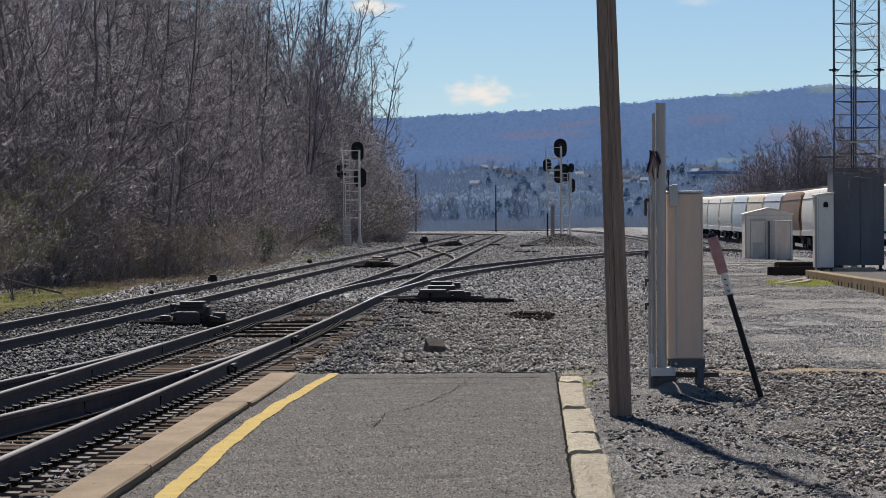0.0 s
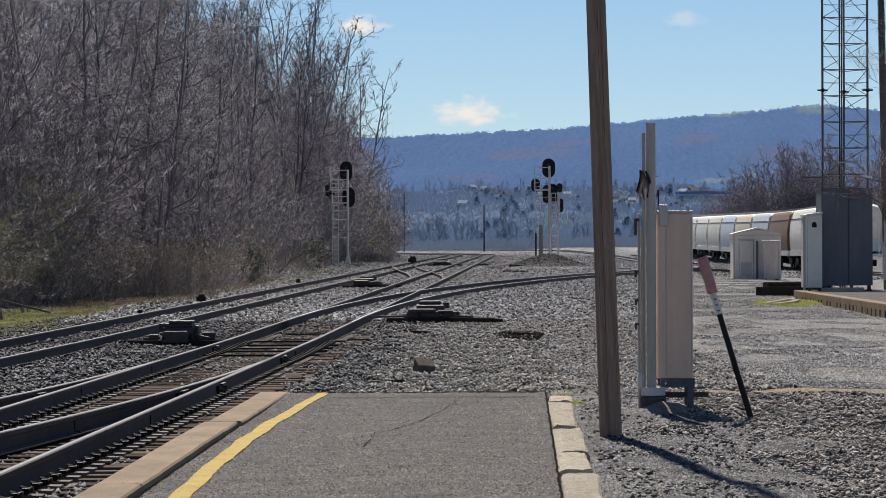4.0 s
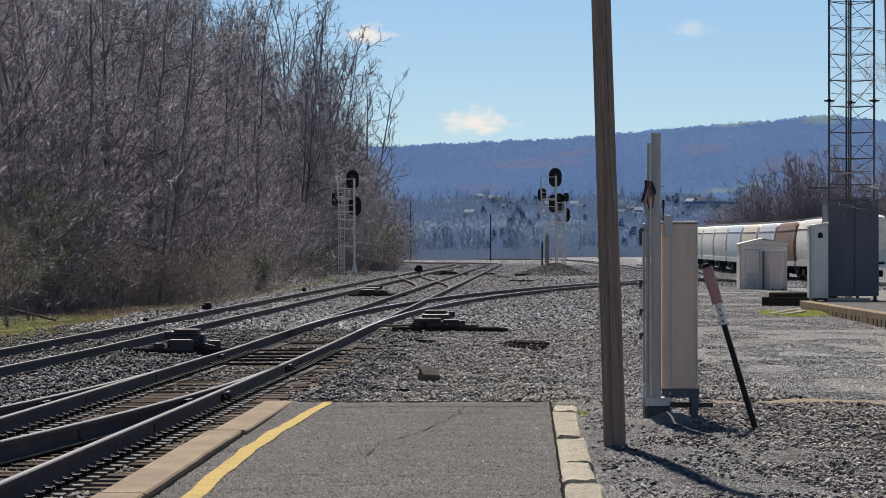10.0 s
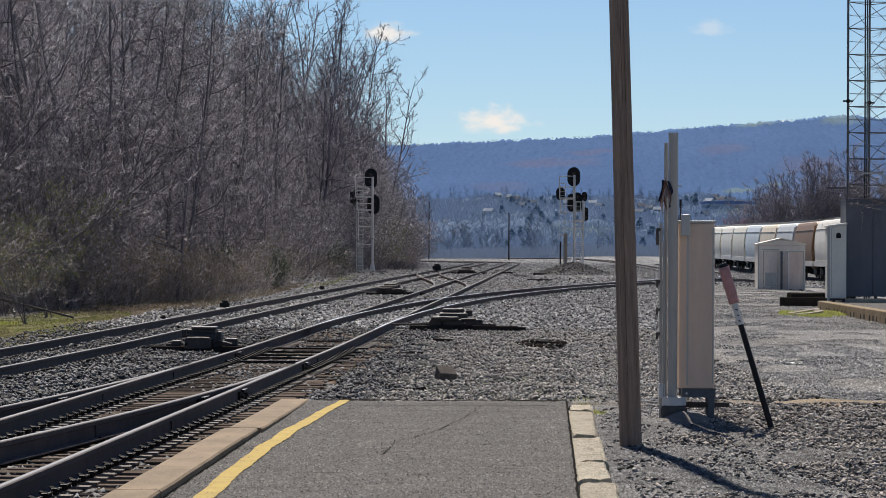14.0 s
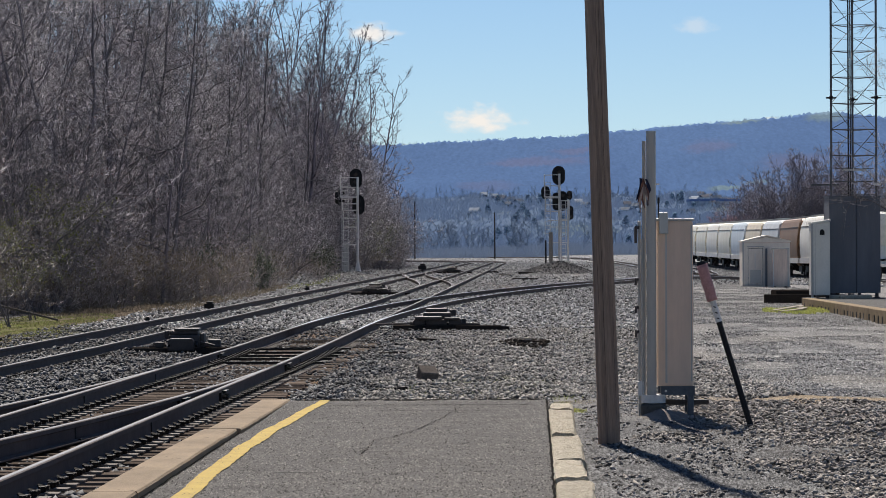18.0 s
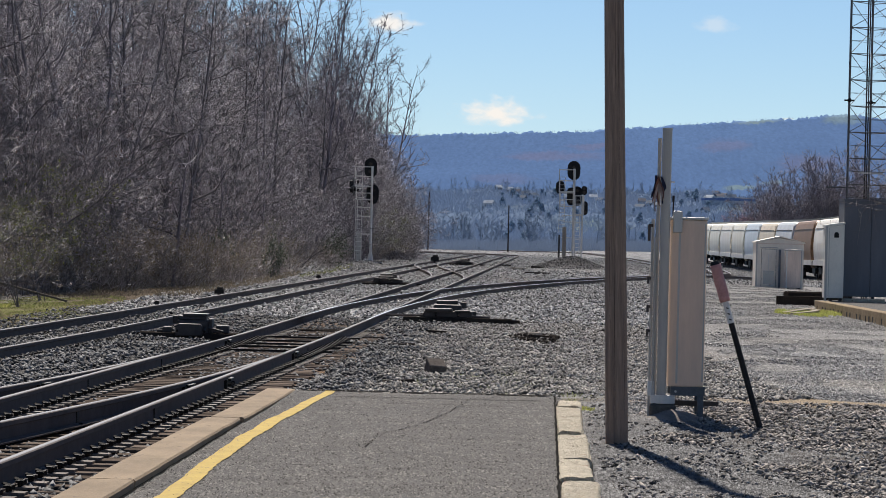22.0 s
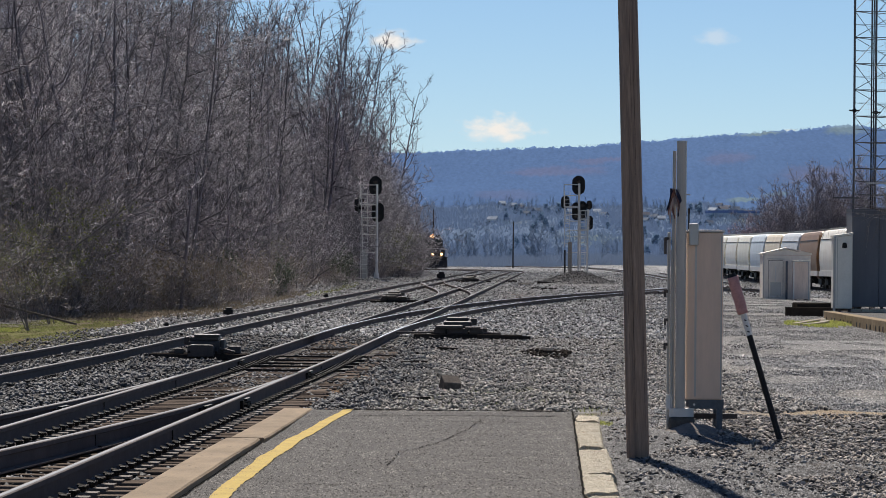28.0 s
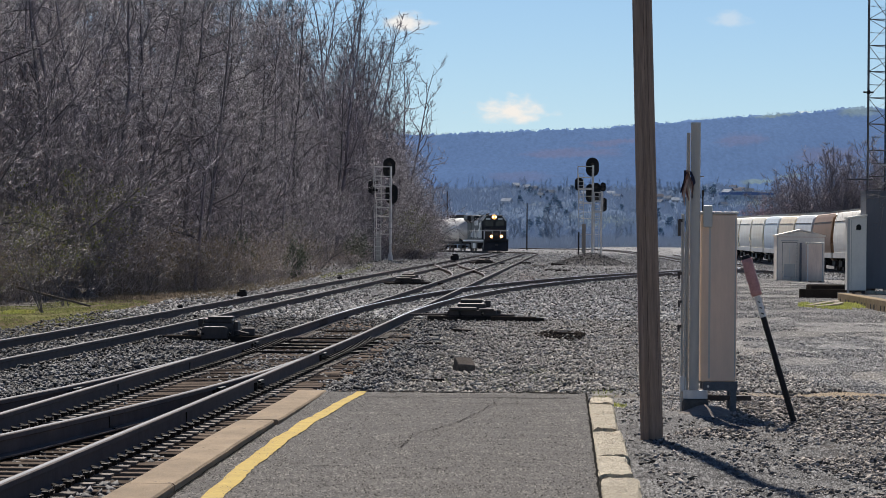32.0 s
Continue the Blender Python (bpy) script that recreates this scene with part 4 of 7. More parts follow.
def tubes(name, segs, material, sides, least=0.004):
    p0 = np.array([s[0] for s in segs])
    p1 = np.array([s[1] for s in segs])
    r0 = np.maximum(least, np.array([s[2] for s in segs]))
    r1 = np.maximum(least * 0.8, np.array([s[3] for s in segs]))
    d = p1 - p0
    d /= np.linalg.norm(d, axis=1)[:, None] + 1e-9
    ref = np.where(np.abs(d[:, 2:3]) > 0.9, np.array([[1.0, 0, 0]]), np.array([[0, 0, 1.0]]))
    u = np.cross(d, ref)
    u /= np.linalg.norm(u, axis=1)[:, None]
    w = np.cross(d, u)
    n = len(segs)
    v = np.zeros((n, 2 * sides, 3))
    for i in range(sides):
        a = 2 * math.pi * i / sides
        o = math.cos(a) * u + math.sin(a) * w
        v[:, i], v[:, sides + i] = p0 + o * r0[:, None], p1 + o * r1[:, None]
    q = np.array([(i, (i + 1) % sides, sides + (i + 1) % sides, sides + i) for i in range(sides)])
    faces = (q[None] + 2 * sides * np.arange(n)[:, None, None]).reshape(-1, 4)
    return quick_mesh(name, v.reshape(-1, 3), faces, material, sides > 3)


def spikes(name, segs, material, least, bark=None):
    """Boughs as three-sided tubes, of bark where it is given, twigs as three-sided points."""
    p0, p1 = np.array([s[0] for s in segs]), np.array([s[1] for s in segs])
    r0 = np.maximum(least, np.array([s[2] for s in segs]))
    r1 = np.maximum(least * 0.8, np.array([s[3] for s in segs]))
    twig = np.array([s[4] >= 3 for s in segs])
    d = p1 - p0
    d /= np.linalg.norm(d, axis=1)[:, None] + 1e-9
    ref = np.where(np.abs(d[:, 2:3]) > 0.9, np.array([[1.0, 0, 0]]), np.array([[0, 0, 1.0]]))
    u = np.cross(d, ref)
    u /= np.linalg.norm(u, axis=1)[:, None]
    w = np.cross(d, u)
    off = [math.cos(2.0944 * i) * u + math.sin(2.0944 * i) * w for i in range(3)]
    low = np.stack([p0 + o * r0[:, None] for o in off], 1)
    high = np.stack([p1 + o * r1[:, None] for o in off], 1)
    a = np.concatenate([low[~twig], high[~twig]], 1).reshape(-1, 3)
    b = np.concatenate([low[twig], p1[twig][:, None]], 1).reshape(-1, 3)
    ta = np.array([t for i in range(3) for t in ((i, (i + 1) % 3, 3 + (i + 1) % 3), (i, 3 + (i + 1) % 3, 3 + i))])
    tb = np.array([(0, 1, 3), (1, 2, 3), (2, 0, 3)])
    na, nb = len(a) // 6, len(b) // 4
    fa = (ta[None] + 6 * np.arange(na)[:, None, None]).reshape(-1, 3)
    fb = (tb[None] + 4 * np.arange(nb)[:, None, None]).reshape(-1, 3) + len(a)
    me = quick_mesh(name, np.concatenate([a, b]), np.concatenate([fa, fb]), material)
    if bark:
        me.materials.append(bark)
        me.polygons.foreach_set("material_index", [1] * len(fa) + [0] * (len(me.polygons) - len(fa)))
    return me


def leaves(name, segs, rng, count, size, material, spread=0.15):
    pick = [s for s in segs if s[4] >= 2]
    v, f = [], []
    for i in range(count):
        s = rng.choice(pick)
        p = s[0].lerp(s[1], rng.random()) + Vector([rng.gauss(0, spread) for _ in range(3)])
        a, b = Vector([rng.gauss(0, 1) for _ in range(3)]).normalized(), Vector([rng.gauss(0, 1) for _ in range(3)]).normalized()
        k = size * rng.uniform(0.5, 1.2)
        v += [p - a * k, p + b * k * 0.5, p + a * k, p - b * k * 0.5]
        f.append((4 * i, 4 * i + 1, 4 * i + 2, 4 * i + 3))
    return quick_mesh(name, [tuple(p) for p in v], f, material)


def tree_kind(name, label, seed, trunk_mat, twig_mat, least, leaf=None, **shape):
    """Meshes of one kind of bare tree or bush, to be planted many times."""
    rng = random.Random(seed)
    segs = grow(rng, **shape)
    level = lambda *k: [s for s in segs if s[4] in k]
    kit = [("trunk", tubes("trunk", level(0, 1), trunk_mat, 5, least * 1.5)), ("crown", spikes("crown", level(2, 3), twig_mat, least, trunk_mat))]
    if leaf:
        kit.append(("leaves", leaves("leaves", segs, rng, leaf[0], leaf[1], leaf[2], leaf[3])))
    return name, label, kit


def plant_tree(kind, x, y, turn, size, group, category="tree", z=None, tilt=0.0):
    name, label, kit = kind
    ob = thing(name, pose(x, y, ground_z(x, y) if z is None else z, tilt, tilt * 0.6, turn), label, category, group)
    ob.scale = (size, size, size)
    for n, me in kit:
        part(n, me, None, ob)
    return ob


WOOD = [tree_kind("bare_tree", "tall leafless grey tree at the edge of the woods", 11 + i, BARK, TWIG, 0.0065, height=14, limbs=19, boughs=11, twigs=15, crook=1.35, start=0.12 + 0.03 * i, up=0.12 + 0.2 * (i % 3), reach=0.34 + 0.04 * (i % 2), leaf=(600, 0.03, BUD, 0.06)) for i in range(5)]
POLES = [tree_kind("bare_tree", "slender leafless tree with upright branches", 31 + i, BARK, TWIG, 0.0065, height=15, limbs=18, boughs=8, twigs=9, start=0.26, up=0.95, reach=0.24) for i in range(3)]
BUSHES = [tree_kind("bare_bush", "tangled leafless grey bush along the tracks", 51 + i, BARK, TWIG, 0.0045, height=4.2, limbs=7, boughs=5, twigs=9, crook=1.3, start=0.1, up=0.2, reach=0.5, stems=6, thick=0.022, leaf=(500, 0.022, BUD, 0.05)) for i in range(3)]
BRIARS = [tree_kind("bramble_bush", "low reddish-brown bramble thicket", 71 + i, BRAMBLE, BRAMBLE, 0.005, height=2.2, limbs=6, boughs=4, twigs=5, start=0.05, up=0.3, reach=0.5, stems=6, thick=0.014, leaf=(500, 0.05, STRAW, 0.15)) for i in range(3)]
BUDDING = [tree_kind("budding_bush", "thin bush with fresh yellow-green leaves", 91, BARK, TWIG, 0.006, height=4.0, limbs=7, boughs=4, twigs=5, start=0.2, up=0.4, reach=0.5, stems=4, thick=0.025, leaf=(800, 0.045, LEAF, 0.12))]
EVERGREEN = [tree_kind("evergreen_bush", "dark green bush under the bare trees", 95, BARK, TWIG, 0.006, height=3.0, limbs=7, boughs=4, twigs=4, start=0.1, up=0.3, reach=0.5, stems=4, thick=0.02, leaf=(2600, 0.07, IVY, 0.18))]
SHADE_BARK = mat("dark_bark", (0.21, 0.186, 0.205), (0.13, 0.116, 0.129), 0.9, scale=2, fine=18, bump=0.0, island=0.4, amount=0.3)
# Far twigs with the valley haze mixed into their colour as blue.
HAZE_TWIG = mat("shaded_far_twigs", (0.225, 0.275, 0.355), (0.195, 0.24, 0.312), 0.9, scale=0.5, fine=4, bump=0.0, per_object=0.3, island=0.3, amount=0.25)
translucent(HAZE_TWIG, 0.3)
CROWNS = [tree_kind("bare_tree", "dark upright leafless tree with a fanned crown", 141 + i, SHADE_BARK, SHADE_BARK, 0.010, height=14, limbs=15, boughs=6, twigs=6, start=0.3, up=0.75, reach=0.26 + 0.03 * i, crook=0.9, tip=2.0) for i in range(3)]
LIMBY = [tree_kind("crooked_tree", "crooked leafless tree with thick dark bent limbs", 161 + i, SHADE_BARK, TWIG, 0.0065, height=8, limbs=9, boughs=6, twigs=6, start=0.25, up=0.15, reach=0.62, thick=0.075, crook=2.0) for i in range(2)]
LONE = [tree_kind("bare_tree", "thin dark leafless tree at the end of the wood", 127, SHADE_BARK, SHADE_BARK, 0.024, height=9, limbs=9, boughs=4, twigs=4, start=0.25, up=0.5, reach=0.42, crook=1.2)]
DARK_TREES = LONE + [tree_kind("bare_tree", "dark leafless tree with a crooked crown", 121, SHADE_BARK, SHADE_BARK, 0.012, height=14, limbs=14, boughs=6, twigs=6, start=0.2, up=0.35, reach=0.4)]
FAR_TREES = [tree_kind("distant_tree", "bare grey tree far down the valley", 111 + i, HAZE_TWIG, HAZE_TWIG, 0.03, height=11, limbs=13, boughs=6, twigs=7, start=0.12, up=0.5, reach=0.38) for i in range(3)]


# outlines of the wood as seen from the platform: bearing (x / y) and height (z / y) of the closed thicket, and of the tall crowns behind it
THICKET = ((-0.14, -0.104, -0.088, -0.077, -0.062, -0.051, -0.038, -0.0236, -0.0138), (0.130, 0.118, 0.094, 0.080, 0.072, 0.064, 0.054, 0.043, 0.031))
CROWN = ((-0.14, -0.044, -0.0367, -0.0316, -0.0228, -0.0172, -0.0098), (0.10, 0.080, 0.0735, 0.066, 0.060, 0.052, 0.038))


def fit_height(outline, x, y):
    """Height that a tree at (x, y) may reach above its foot."""
    return 1.55 + float(np.interp(x / y, *outline)) * y - ground_z(x, y)


# how tall the brush stands where the wood runs out, by bearing
TAPER = ((-0.032, -0.0245, -0.0225, -0.020, -0.0175, -0.0155, -0.013), (14.0, 10.0, 8.2, 6.4, 4.8, 3.1, 1.5))


def make_woods():
    rng = random.Random(21)
    tall_of = {**{k[0]: 13.5 for k in WOOD + POLES}, "bare_bush": 4.6, "bramble_bush": 2.3, "budding_bush": 4.2}

    def plant(kind, x, y, turn, size, group, category="tree", tilt=0.0):
        if y > 250 and kind not in CROWNS and kind not in DARK_TREES:
            size = min(size, float(np.interp(x / y, *TAPER)) * y / 320 / tall_of[kind[0]])
        return plant_tree(kind, x, y, turn, size, group, category, tilt=tilt)

    under = lambda size, tall, x, y: max(0.25, min(size, fit_height(THICKET, x, y) / tall * rng.uniform(0.85, 1.08)))
    # the near slope
    for i in range(150):
        y = 1 / rng.uniform(1 / 345, 1 / 66)
        back = rng.uniform(0, 1) ** 1.3 * min(30, max(5, 0.125 * y))
        x = wood_edge(y) - 1.6 - back
        if x < -0.15 * y - 4:
            x = -0.15 * y - rng.uniform(0, 3) if wood_edge(y) > -0.15 * y else wood_edge(y) - 2
        size = rng.uniform(0.75, 1.1) * (1 + 0.55 * smooth(3, 16, back)) * (1 + 0.25 * smooth(110, 200, y))
        if y > 255:
            size *= 1.0 - 0.45 * smooth(255, 345, y) * smooth(16, 3, back)
        if y < 112:
            x -= 2.0
        if 140 < y < 240:
            x = min(x, -11.5 - rng.random())
        plant(rng.choice(WOOD if rng.random() < 0.8 else POLES), x, y, rng.uniform(0, 360), under(size, 13.5, x, y), "bare trees on the wooded bank", tilt=rng.uniform(-5, 5))
    for i in range(26):
        y = rng.uniform(96, 200)
        x = y * rng.uniform(-0.135, -0.085)
        if x < wood_edge(y) - 1.5:
            plant(rng.choice(WOOD), x, y, rng.uniform(0, 360), rng.uniform(0.9, 1.15) * (1 + 0.4 * smooth(120, 200, y)), "bare trees on the wooded bank", tilt=rng.uniform(-5, 5))
    # taller, darker trees that stand up behind the thicket
    for i in range(40):
        y = rng.uniform(250, 345)
        x = y * rng.uniform(-0.095, -0.03)
        x = min(x, wood_edge(y) - 4)
        plant(rng.choice(CROWNS), x, y, rng.uniform(0, 360), fit_height(CROWN, x, y) / 13.5 * rng.uniform(0.8, 1.05), "tall trees behind the thicket", tilt=rng.uniform(-3, 3))
    for i in range(120):
        y = 1 / rng.uniform(1 / 345, 1 / 64)
        x = wood_edge(y) - 0.6 - rng.uniform(0, 1) ** 1.5 * 7
        if 150 < y < 238:
            x = min(x, -9.8 - rng.random())
        plant(rng.choice(BUSHES), x, y, rng.uniform(0, 360), rng.uniform(0.8, 1.7), "bushes below the trees", "bush")
    for i in range(105):
        y = 1 / rng.uniform(1 / 340, 1 / 72)
        x = wood_edge(y) - 3.0 - rng.uniform(0, 1) * max(4, 0.09 * y)
        if 140 < y < 240:
            x = min(x, -12.0)
        plant(rng.choice(BUSHES), x, y, rng.uniform(0, 360), under(rng.uniform(1.5, 2.4), 4.2, x, y), "tall thickets among the trees", "bush")
    for i in range(26):
        x, y = rng.uniform(-8.5, -4.5), rng.uniform(296, 338)
        plant(rng.choice(BUSHES + BRIARS), x, y, rng.uniform(0, 360), rng.uniform(0.7, 1.2) * (1 + 0.14 * (-4.5 - x)), "bushes at the end of the wood", "bush")
    for i in range(34):
        x, y = rng.uniform(-12, -5.2), rng.uniform(286, 345)
        plant(rng.choice(BUSHES), x, y, rng.uniform(0, 360), 0.9 + 0.25 * (-4.4 - x) * rng.uniform(0.8, 1.1), "bushes at the end of the wood", "bush")
    for i in range(46):
        y = rng.uniform(236, 345)
        x = wood_edge(y) - 1.5 - rng.uniform(0, 1) * 14
        plant(rng.choice(BUSHES), x, y, rng.uniform(0, 360), under(rng.uniform(1.6, 2.3) * (1 + 0.05 * (wood_edge(y) - x)), 4.2, x, y), "tall thickets among the trees", "bush")
    for i in range(26):
        y = rng.uniform(240, 340)
        back = rng.uniform(1.5, 9)
        x = wood_edge(y) - back
        plant(rng.choice(WOOD), x, y, rng.uniform(0, 360), under(min(1.65, 0.55 + 0.085 * back), 13.5, x, y), "bare trees on the wooded bank", tilt=rng.uniform(-5, 5))
    for i in range(120):
        y = 1 / rng.uniform(1 / 330, 1 / 62)
        x = wood_edge(y) - rng.uniform(-0.1, 2.4)
        if 200 < y < 236:
            x = min(x, -8.4)
        plant(rng.choice(BRIARS), x, y, rng.uniform(0, 360), rng.uniform(0.55, 1.25), "brambles along the tracks", "bush")
    for i in range(34):
        y = rng.uniform(93, 132)
        plant(rng.choice(BRIARS), wood_edge(y) - rng.uniform(-0.5, 1.6), y, rng.uniform(0, 360), rng.uniform(0.7, 1.3), "brambles along the tracks", "bush")
    # crooked trees at the front of the bank
    for x, y, s in ((-9.9, 118, 0.95), (-12.6, 112, 0.9), (-13.4, 104, 0.85), (-9.6, 140, 1.0), (-9.7, 165, 1.1)):
        plant(rng.choice(LIMBY), x, y, rng.uniform(0, 360), s, "crooked trees on the wooded bank", tilt=rng.uniform(-6, 6))
    # the trees at the end of the wood, which stand against the sky
    for x, y in ((-19.9, 318), (-17.3, 325), (-16.4, 332), (-14.1, 339), (-12.4, 321), (-11.0, 328), (-10.1, 335), (-8.8, 342), (-7.9, 324), (-18.0, 320), (-14.5, 327), (-11.7, 334), (-24.8, 341), (-21.8, 323), (-17.7, 330)):
        plant(rng.choice(CROWNS), x, y, rng.uniform(0, 360), fit_height(CROWN, x, y) / 13.8 * rng.uniform(0.9, 1.05), "tall trees behind the thicket", tilt=rng.uniform(-3, 3))
    for x, y in ((-8.4, 322), (-7.6, 312), (-7.0, 326), (-6.3, 318), (-5.7, 330), (-5.2, 322), (-9.4, 308), (-10.4, 316)):
        plant(rng.choice(WOOD), x, y, rng.uniform(0, 360), fit_height(CROWN, x, y) / 13.5 * rng.uniform(0.72, 0.9), "bare trees on the wooded bank", tilt=rng.uniform(-2, 4))
    for x, y, s in ((-8.8, 285, 1.15), (-11.5, 280, 1.45), (-14.5, 276, 1.6)):
        plant(DARK_TREES[1], x, y, rng.uniform(0, 360), s, "bare trees on the wooded bank", tilt=rng.uniform(-6, 6))
    for x, y, s in ((-5.2, 316, 0.98), (-6.2, 311, 0.85)):
        plant(LONE[0], x, y, rng.uniform(0, 360), s, "thin trees at the end of the wood", tilt=-3)
    for x, y, s in ((-12.3, 99, 1.1), (-11.2, 92, 0.8), (-12.0, 104, 1.0), (-8.9, 166, 0.8), (-10.8, 84, 0.7), (-6.9, 262, 1.2), (-5.8, 285, 1.1)):
        plant(BUDDING[0], x, y, rng.uniform(0, 360), s, "budding bushes", "bush")
    for x, y, s in ((-9.3, 135, 0.7), (-8.4, 150, 0.6), (-7.9, 205, 0.8)):
        plant(EVERGREEN[0], x, y, rng.uniform(0, 360), s, "evergreen bushes", "bush")


make_woods()


# ---- near things ----
def make_pole():
    th = thing("utility_pole", pose(1.45, 30.1, -0.12, 0, -1.75, 0), "brown weathered round wooden utility pole", "pole")
    f, n, k = Form(), 20, 24
    for j in range(k + 1):
        z = -0.3 + 10.3 * j / k
        r = 0.098 - 0.0035 * z
        for i in range(n):
            a = 2 * math.pi * i / n
            q = r * (1 + 0.02 * noise.noise((math.cos(a) * 2, math.sin(a) * 2, z * 0.6)))
            f.v.append((q * math.cos(a), q * math.sin(a), z))
    for j in range(k):
        f.f += [(j * n + i, j * n + (i + 1) % n, (j + 1) * n + (i + 1) % n, (j + 1) * n + i) for i in range(n)]
    f.f.append(tuple(k * n + i for i in range(n)))
    part("shaft", f, POLE, th, shade=True)
    crack = mat("split_in_wood", (0.02, 0.016, 0.013), None, 0.95, bump=0)
    for a, z0, z1 in ((-1.75, 0.2, 2.3), (-1.2, 1.9, 4.4), (-2.2, 0.9, 1.9), (-1.5, 2.9, 3.9), (-0.8, 0.1, 1.4)):
        c = Form()
        for j in range(13):
            z = z0 + (z1 - z0) * j / 12
            r = 0.0995 - 0.0035 * z
            b, w = a + 0.05 * noise.noise((z * 2, a, 0)), 0.014 * math.sin(math.pi * (j + 0.2) / 12.4)
            c.v += [(r * math.cos(b - w), r * math.sin(b - w), z), (r * math.cos(b + w), r * math.sin(b + w), z)]
        c.f = [(2 * j, 2 * j + 1, 2 * j + 3, 2 * j + 2) for j in range(12)]
        part("split", c, crack, th)


make_pole()


def make_case():
    """The trackside case on its posts."""
    Y = 34.4
    th = thing("signal_case", pose(0, Y, 0), "tall bare aluminium trackside equipment case on a post", "equipment cabinet")
    part("body", Form().box(2.125, 2.485, 0.0, 0.55, 0.25, 1.90), CABINET, th, bevel=0.012)
    part("lid", Form().box(2.115, 2.497, -0.012, 0.56, 1.90, 1.925), GALV, th, bevel=0.006)
    part("door_seam", Form().box(2.462, 2.475, -0.006, 0.0, 0.3, 1.86), GALV, th)
    part("junction_box", Form().box(2.145, 2.235, -0.07, 0.0, 1.77, 1.985), GALV, th, "small grey junction box", bevel=0.008)
    part("base_beam", Form().box(2.16, 2.50, 0.02, 0.08, 0.16, 0.25), STEEL, th, "blue-grey steel base beam")
    part("base_beam", Form().box(2.16, 2.5, 0.45, 0.52, 0.16, 0.25), STEEL, th, "blue-grey steel base beam")
    # Thin pale strip that paints a bright upright reflection on the face.
    part("face_seam", Form().box(2.205, 2.225, -0.004, 0.0, 0.28, 1.88), GALV, th, "pale vertical seam")
    part("bolt", Form().tube((2.21, 0.0, 0.2), (2.21, 0.022, 0.2), 0.012, n=8), SILVER, th)
    for x, y in ((2.43, 0.02), (2.43, 0.45)):
        part("leg", Form().box(x, x + 0.06, y, y + 0.07, -0.2, 0.165), STEEL, th, bevel=0.005)
    part("foot_bar", Form().box(2.14, 2.66, 0.3, 0.38, 0.05, 0.1), IRON, th)
    part("post", Form().tube((2.065, -0.06, -0.1), (2.065, -0.06, 2.79), 0.048, n=20), GREYPIPE, th, "thick grey steel post", shade=False)
    part("post_cap", Form().tube((2.065, -0.06, 2.78), (2.065, -0.06, 2.80), 0.05, n=20), GALV, th)
    part("conduit", Form().tube((1.995, -0.03, 0.1), (1.995, -0.03, 2.70), 0.019, n=12), GREYPIPE, th, "thin grey conduit pipe")
    part("conduit", Form().box(1.935, 1.962, -0.02, 0.05, -0.05, 1.9), GREYPIPE, th, "flat grey cable channel", bevel=0.004)
    part("conduit", Form().tube((1.975, -0.05, 0.0), (1.975, -0.05, 1.72), 0.012, n=8), GREYPIPE, th)
    part("collar", Form().tube((2.08, -0.06, 0.085), (2.08, -0.06, 0.165), 0.122, 0.12, n=24), SILVER, th, "round pale collar")
    part("collar", Form().box(1.93, 1.99, -0.06, 0.06, 0.15, 0.3), SILVER, th, bevel=0.006)
    part("foundation", Form().box(1.955, 2.205, -0.19, 0.1, -0.3, 0.08), DAMP, th, "small dark concrete foundation", bevel=0.03)
    for z in (1.30, 1.02, 0.78):
        part("bracket", Form().box(1.912, 1.94, -0.03, 0.03, z, z + 0.03).tube((1.912, -0.03, z - 0.04), (1.912, -0.03, z + 0.03), 0.012, n=8), IRON, th)
    part("lamp_arm", Form().box(1.905, 1.95, -0.02, 0.02, 1.82, 1.85).box(1.90, 1.925, -0.03, 0.03, 1.68, 1.84), IRON, th)
    part("antenna", Form().tube((2.155, 0.2, 1.92), (2.155, 0.2, 2.10), 0.008, n=6).tube((2.155, 0.2, 2.08), (2.155, 0.2, 2.14), 0.012, n=6), BLACK, th, "short black antenna")
    part("bracket", Form().tube((2.10, -0.06, 2.27), (2.15, -0.06, 2.27), 0.006, n=6), GALV, th)
    # small faded flag hanging from the post
    FLAG_BLUE = mat("faded_navy_cloth", (0.035, 0.038, 0.065), (0.02, 0.022, 0.04), 0.9, scale=10, fine=50, bump=0.3)
    CREAM = mat("faded_cream_cloth", (0.42, 0.33, 0.29), (0.30, 0.22, 0.195), 0.9, scale=10, fine=50, bump=0.3)
    rng = random.Random(8)
    for k in range(7):
        f = Form()
        x, z = 1.955 + 0.010 * k, 2.34 - 0.05 * rng.random()
        w, n = rng.uniform(0.006, 0.014), 9
        ln = rng.uniform(0.2, 0.38)
        for i in range(n + 1):
            u = i / n
            xx = x + 0.02 * math.sin(4 * u + k) + 0.02 * u * (k - 3) * 0.4
            yy = -0.12 - 0.02 * math.cos(5 * u + 2 * k)
            ww = w * (0.4 + 1.1 * math.sin(math.pi * min(1, u * 0.9 + 0.1)))
            f.v += [(xx - ww, yy, z - ln * u), (xx + ww, yy + 0.012, z - ln * u), (xx + ww, yy + 0.016, z - ln * u), (xx - ww, yy + 0.004, z - ln * u)]
        for i in range(n):
            f.f += [(4 * i + a, 4 * i + (a + 1) % 4, 4 * i + 4 + (a + 1) % 4, 4 * i + 4 + a) for a in range(4)]
        f.f += [(0, 1, 2, 3), tuple(4 * n + a for a in (3, 2, 1, 0))]
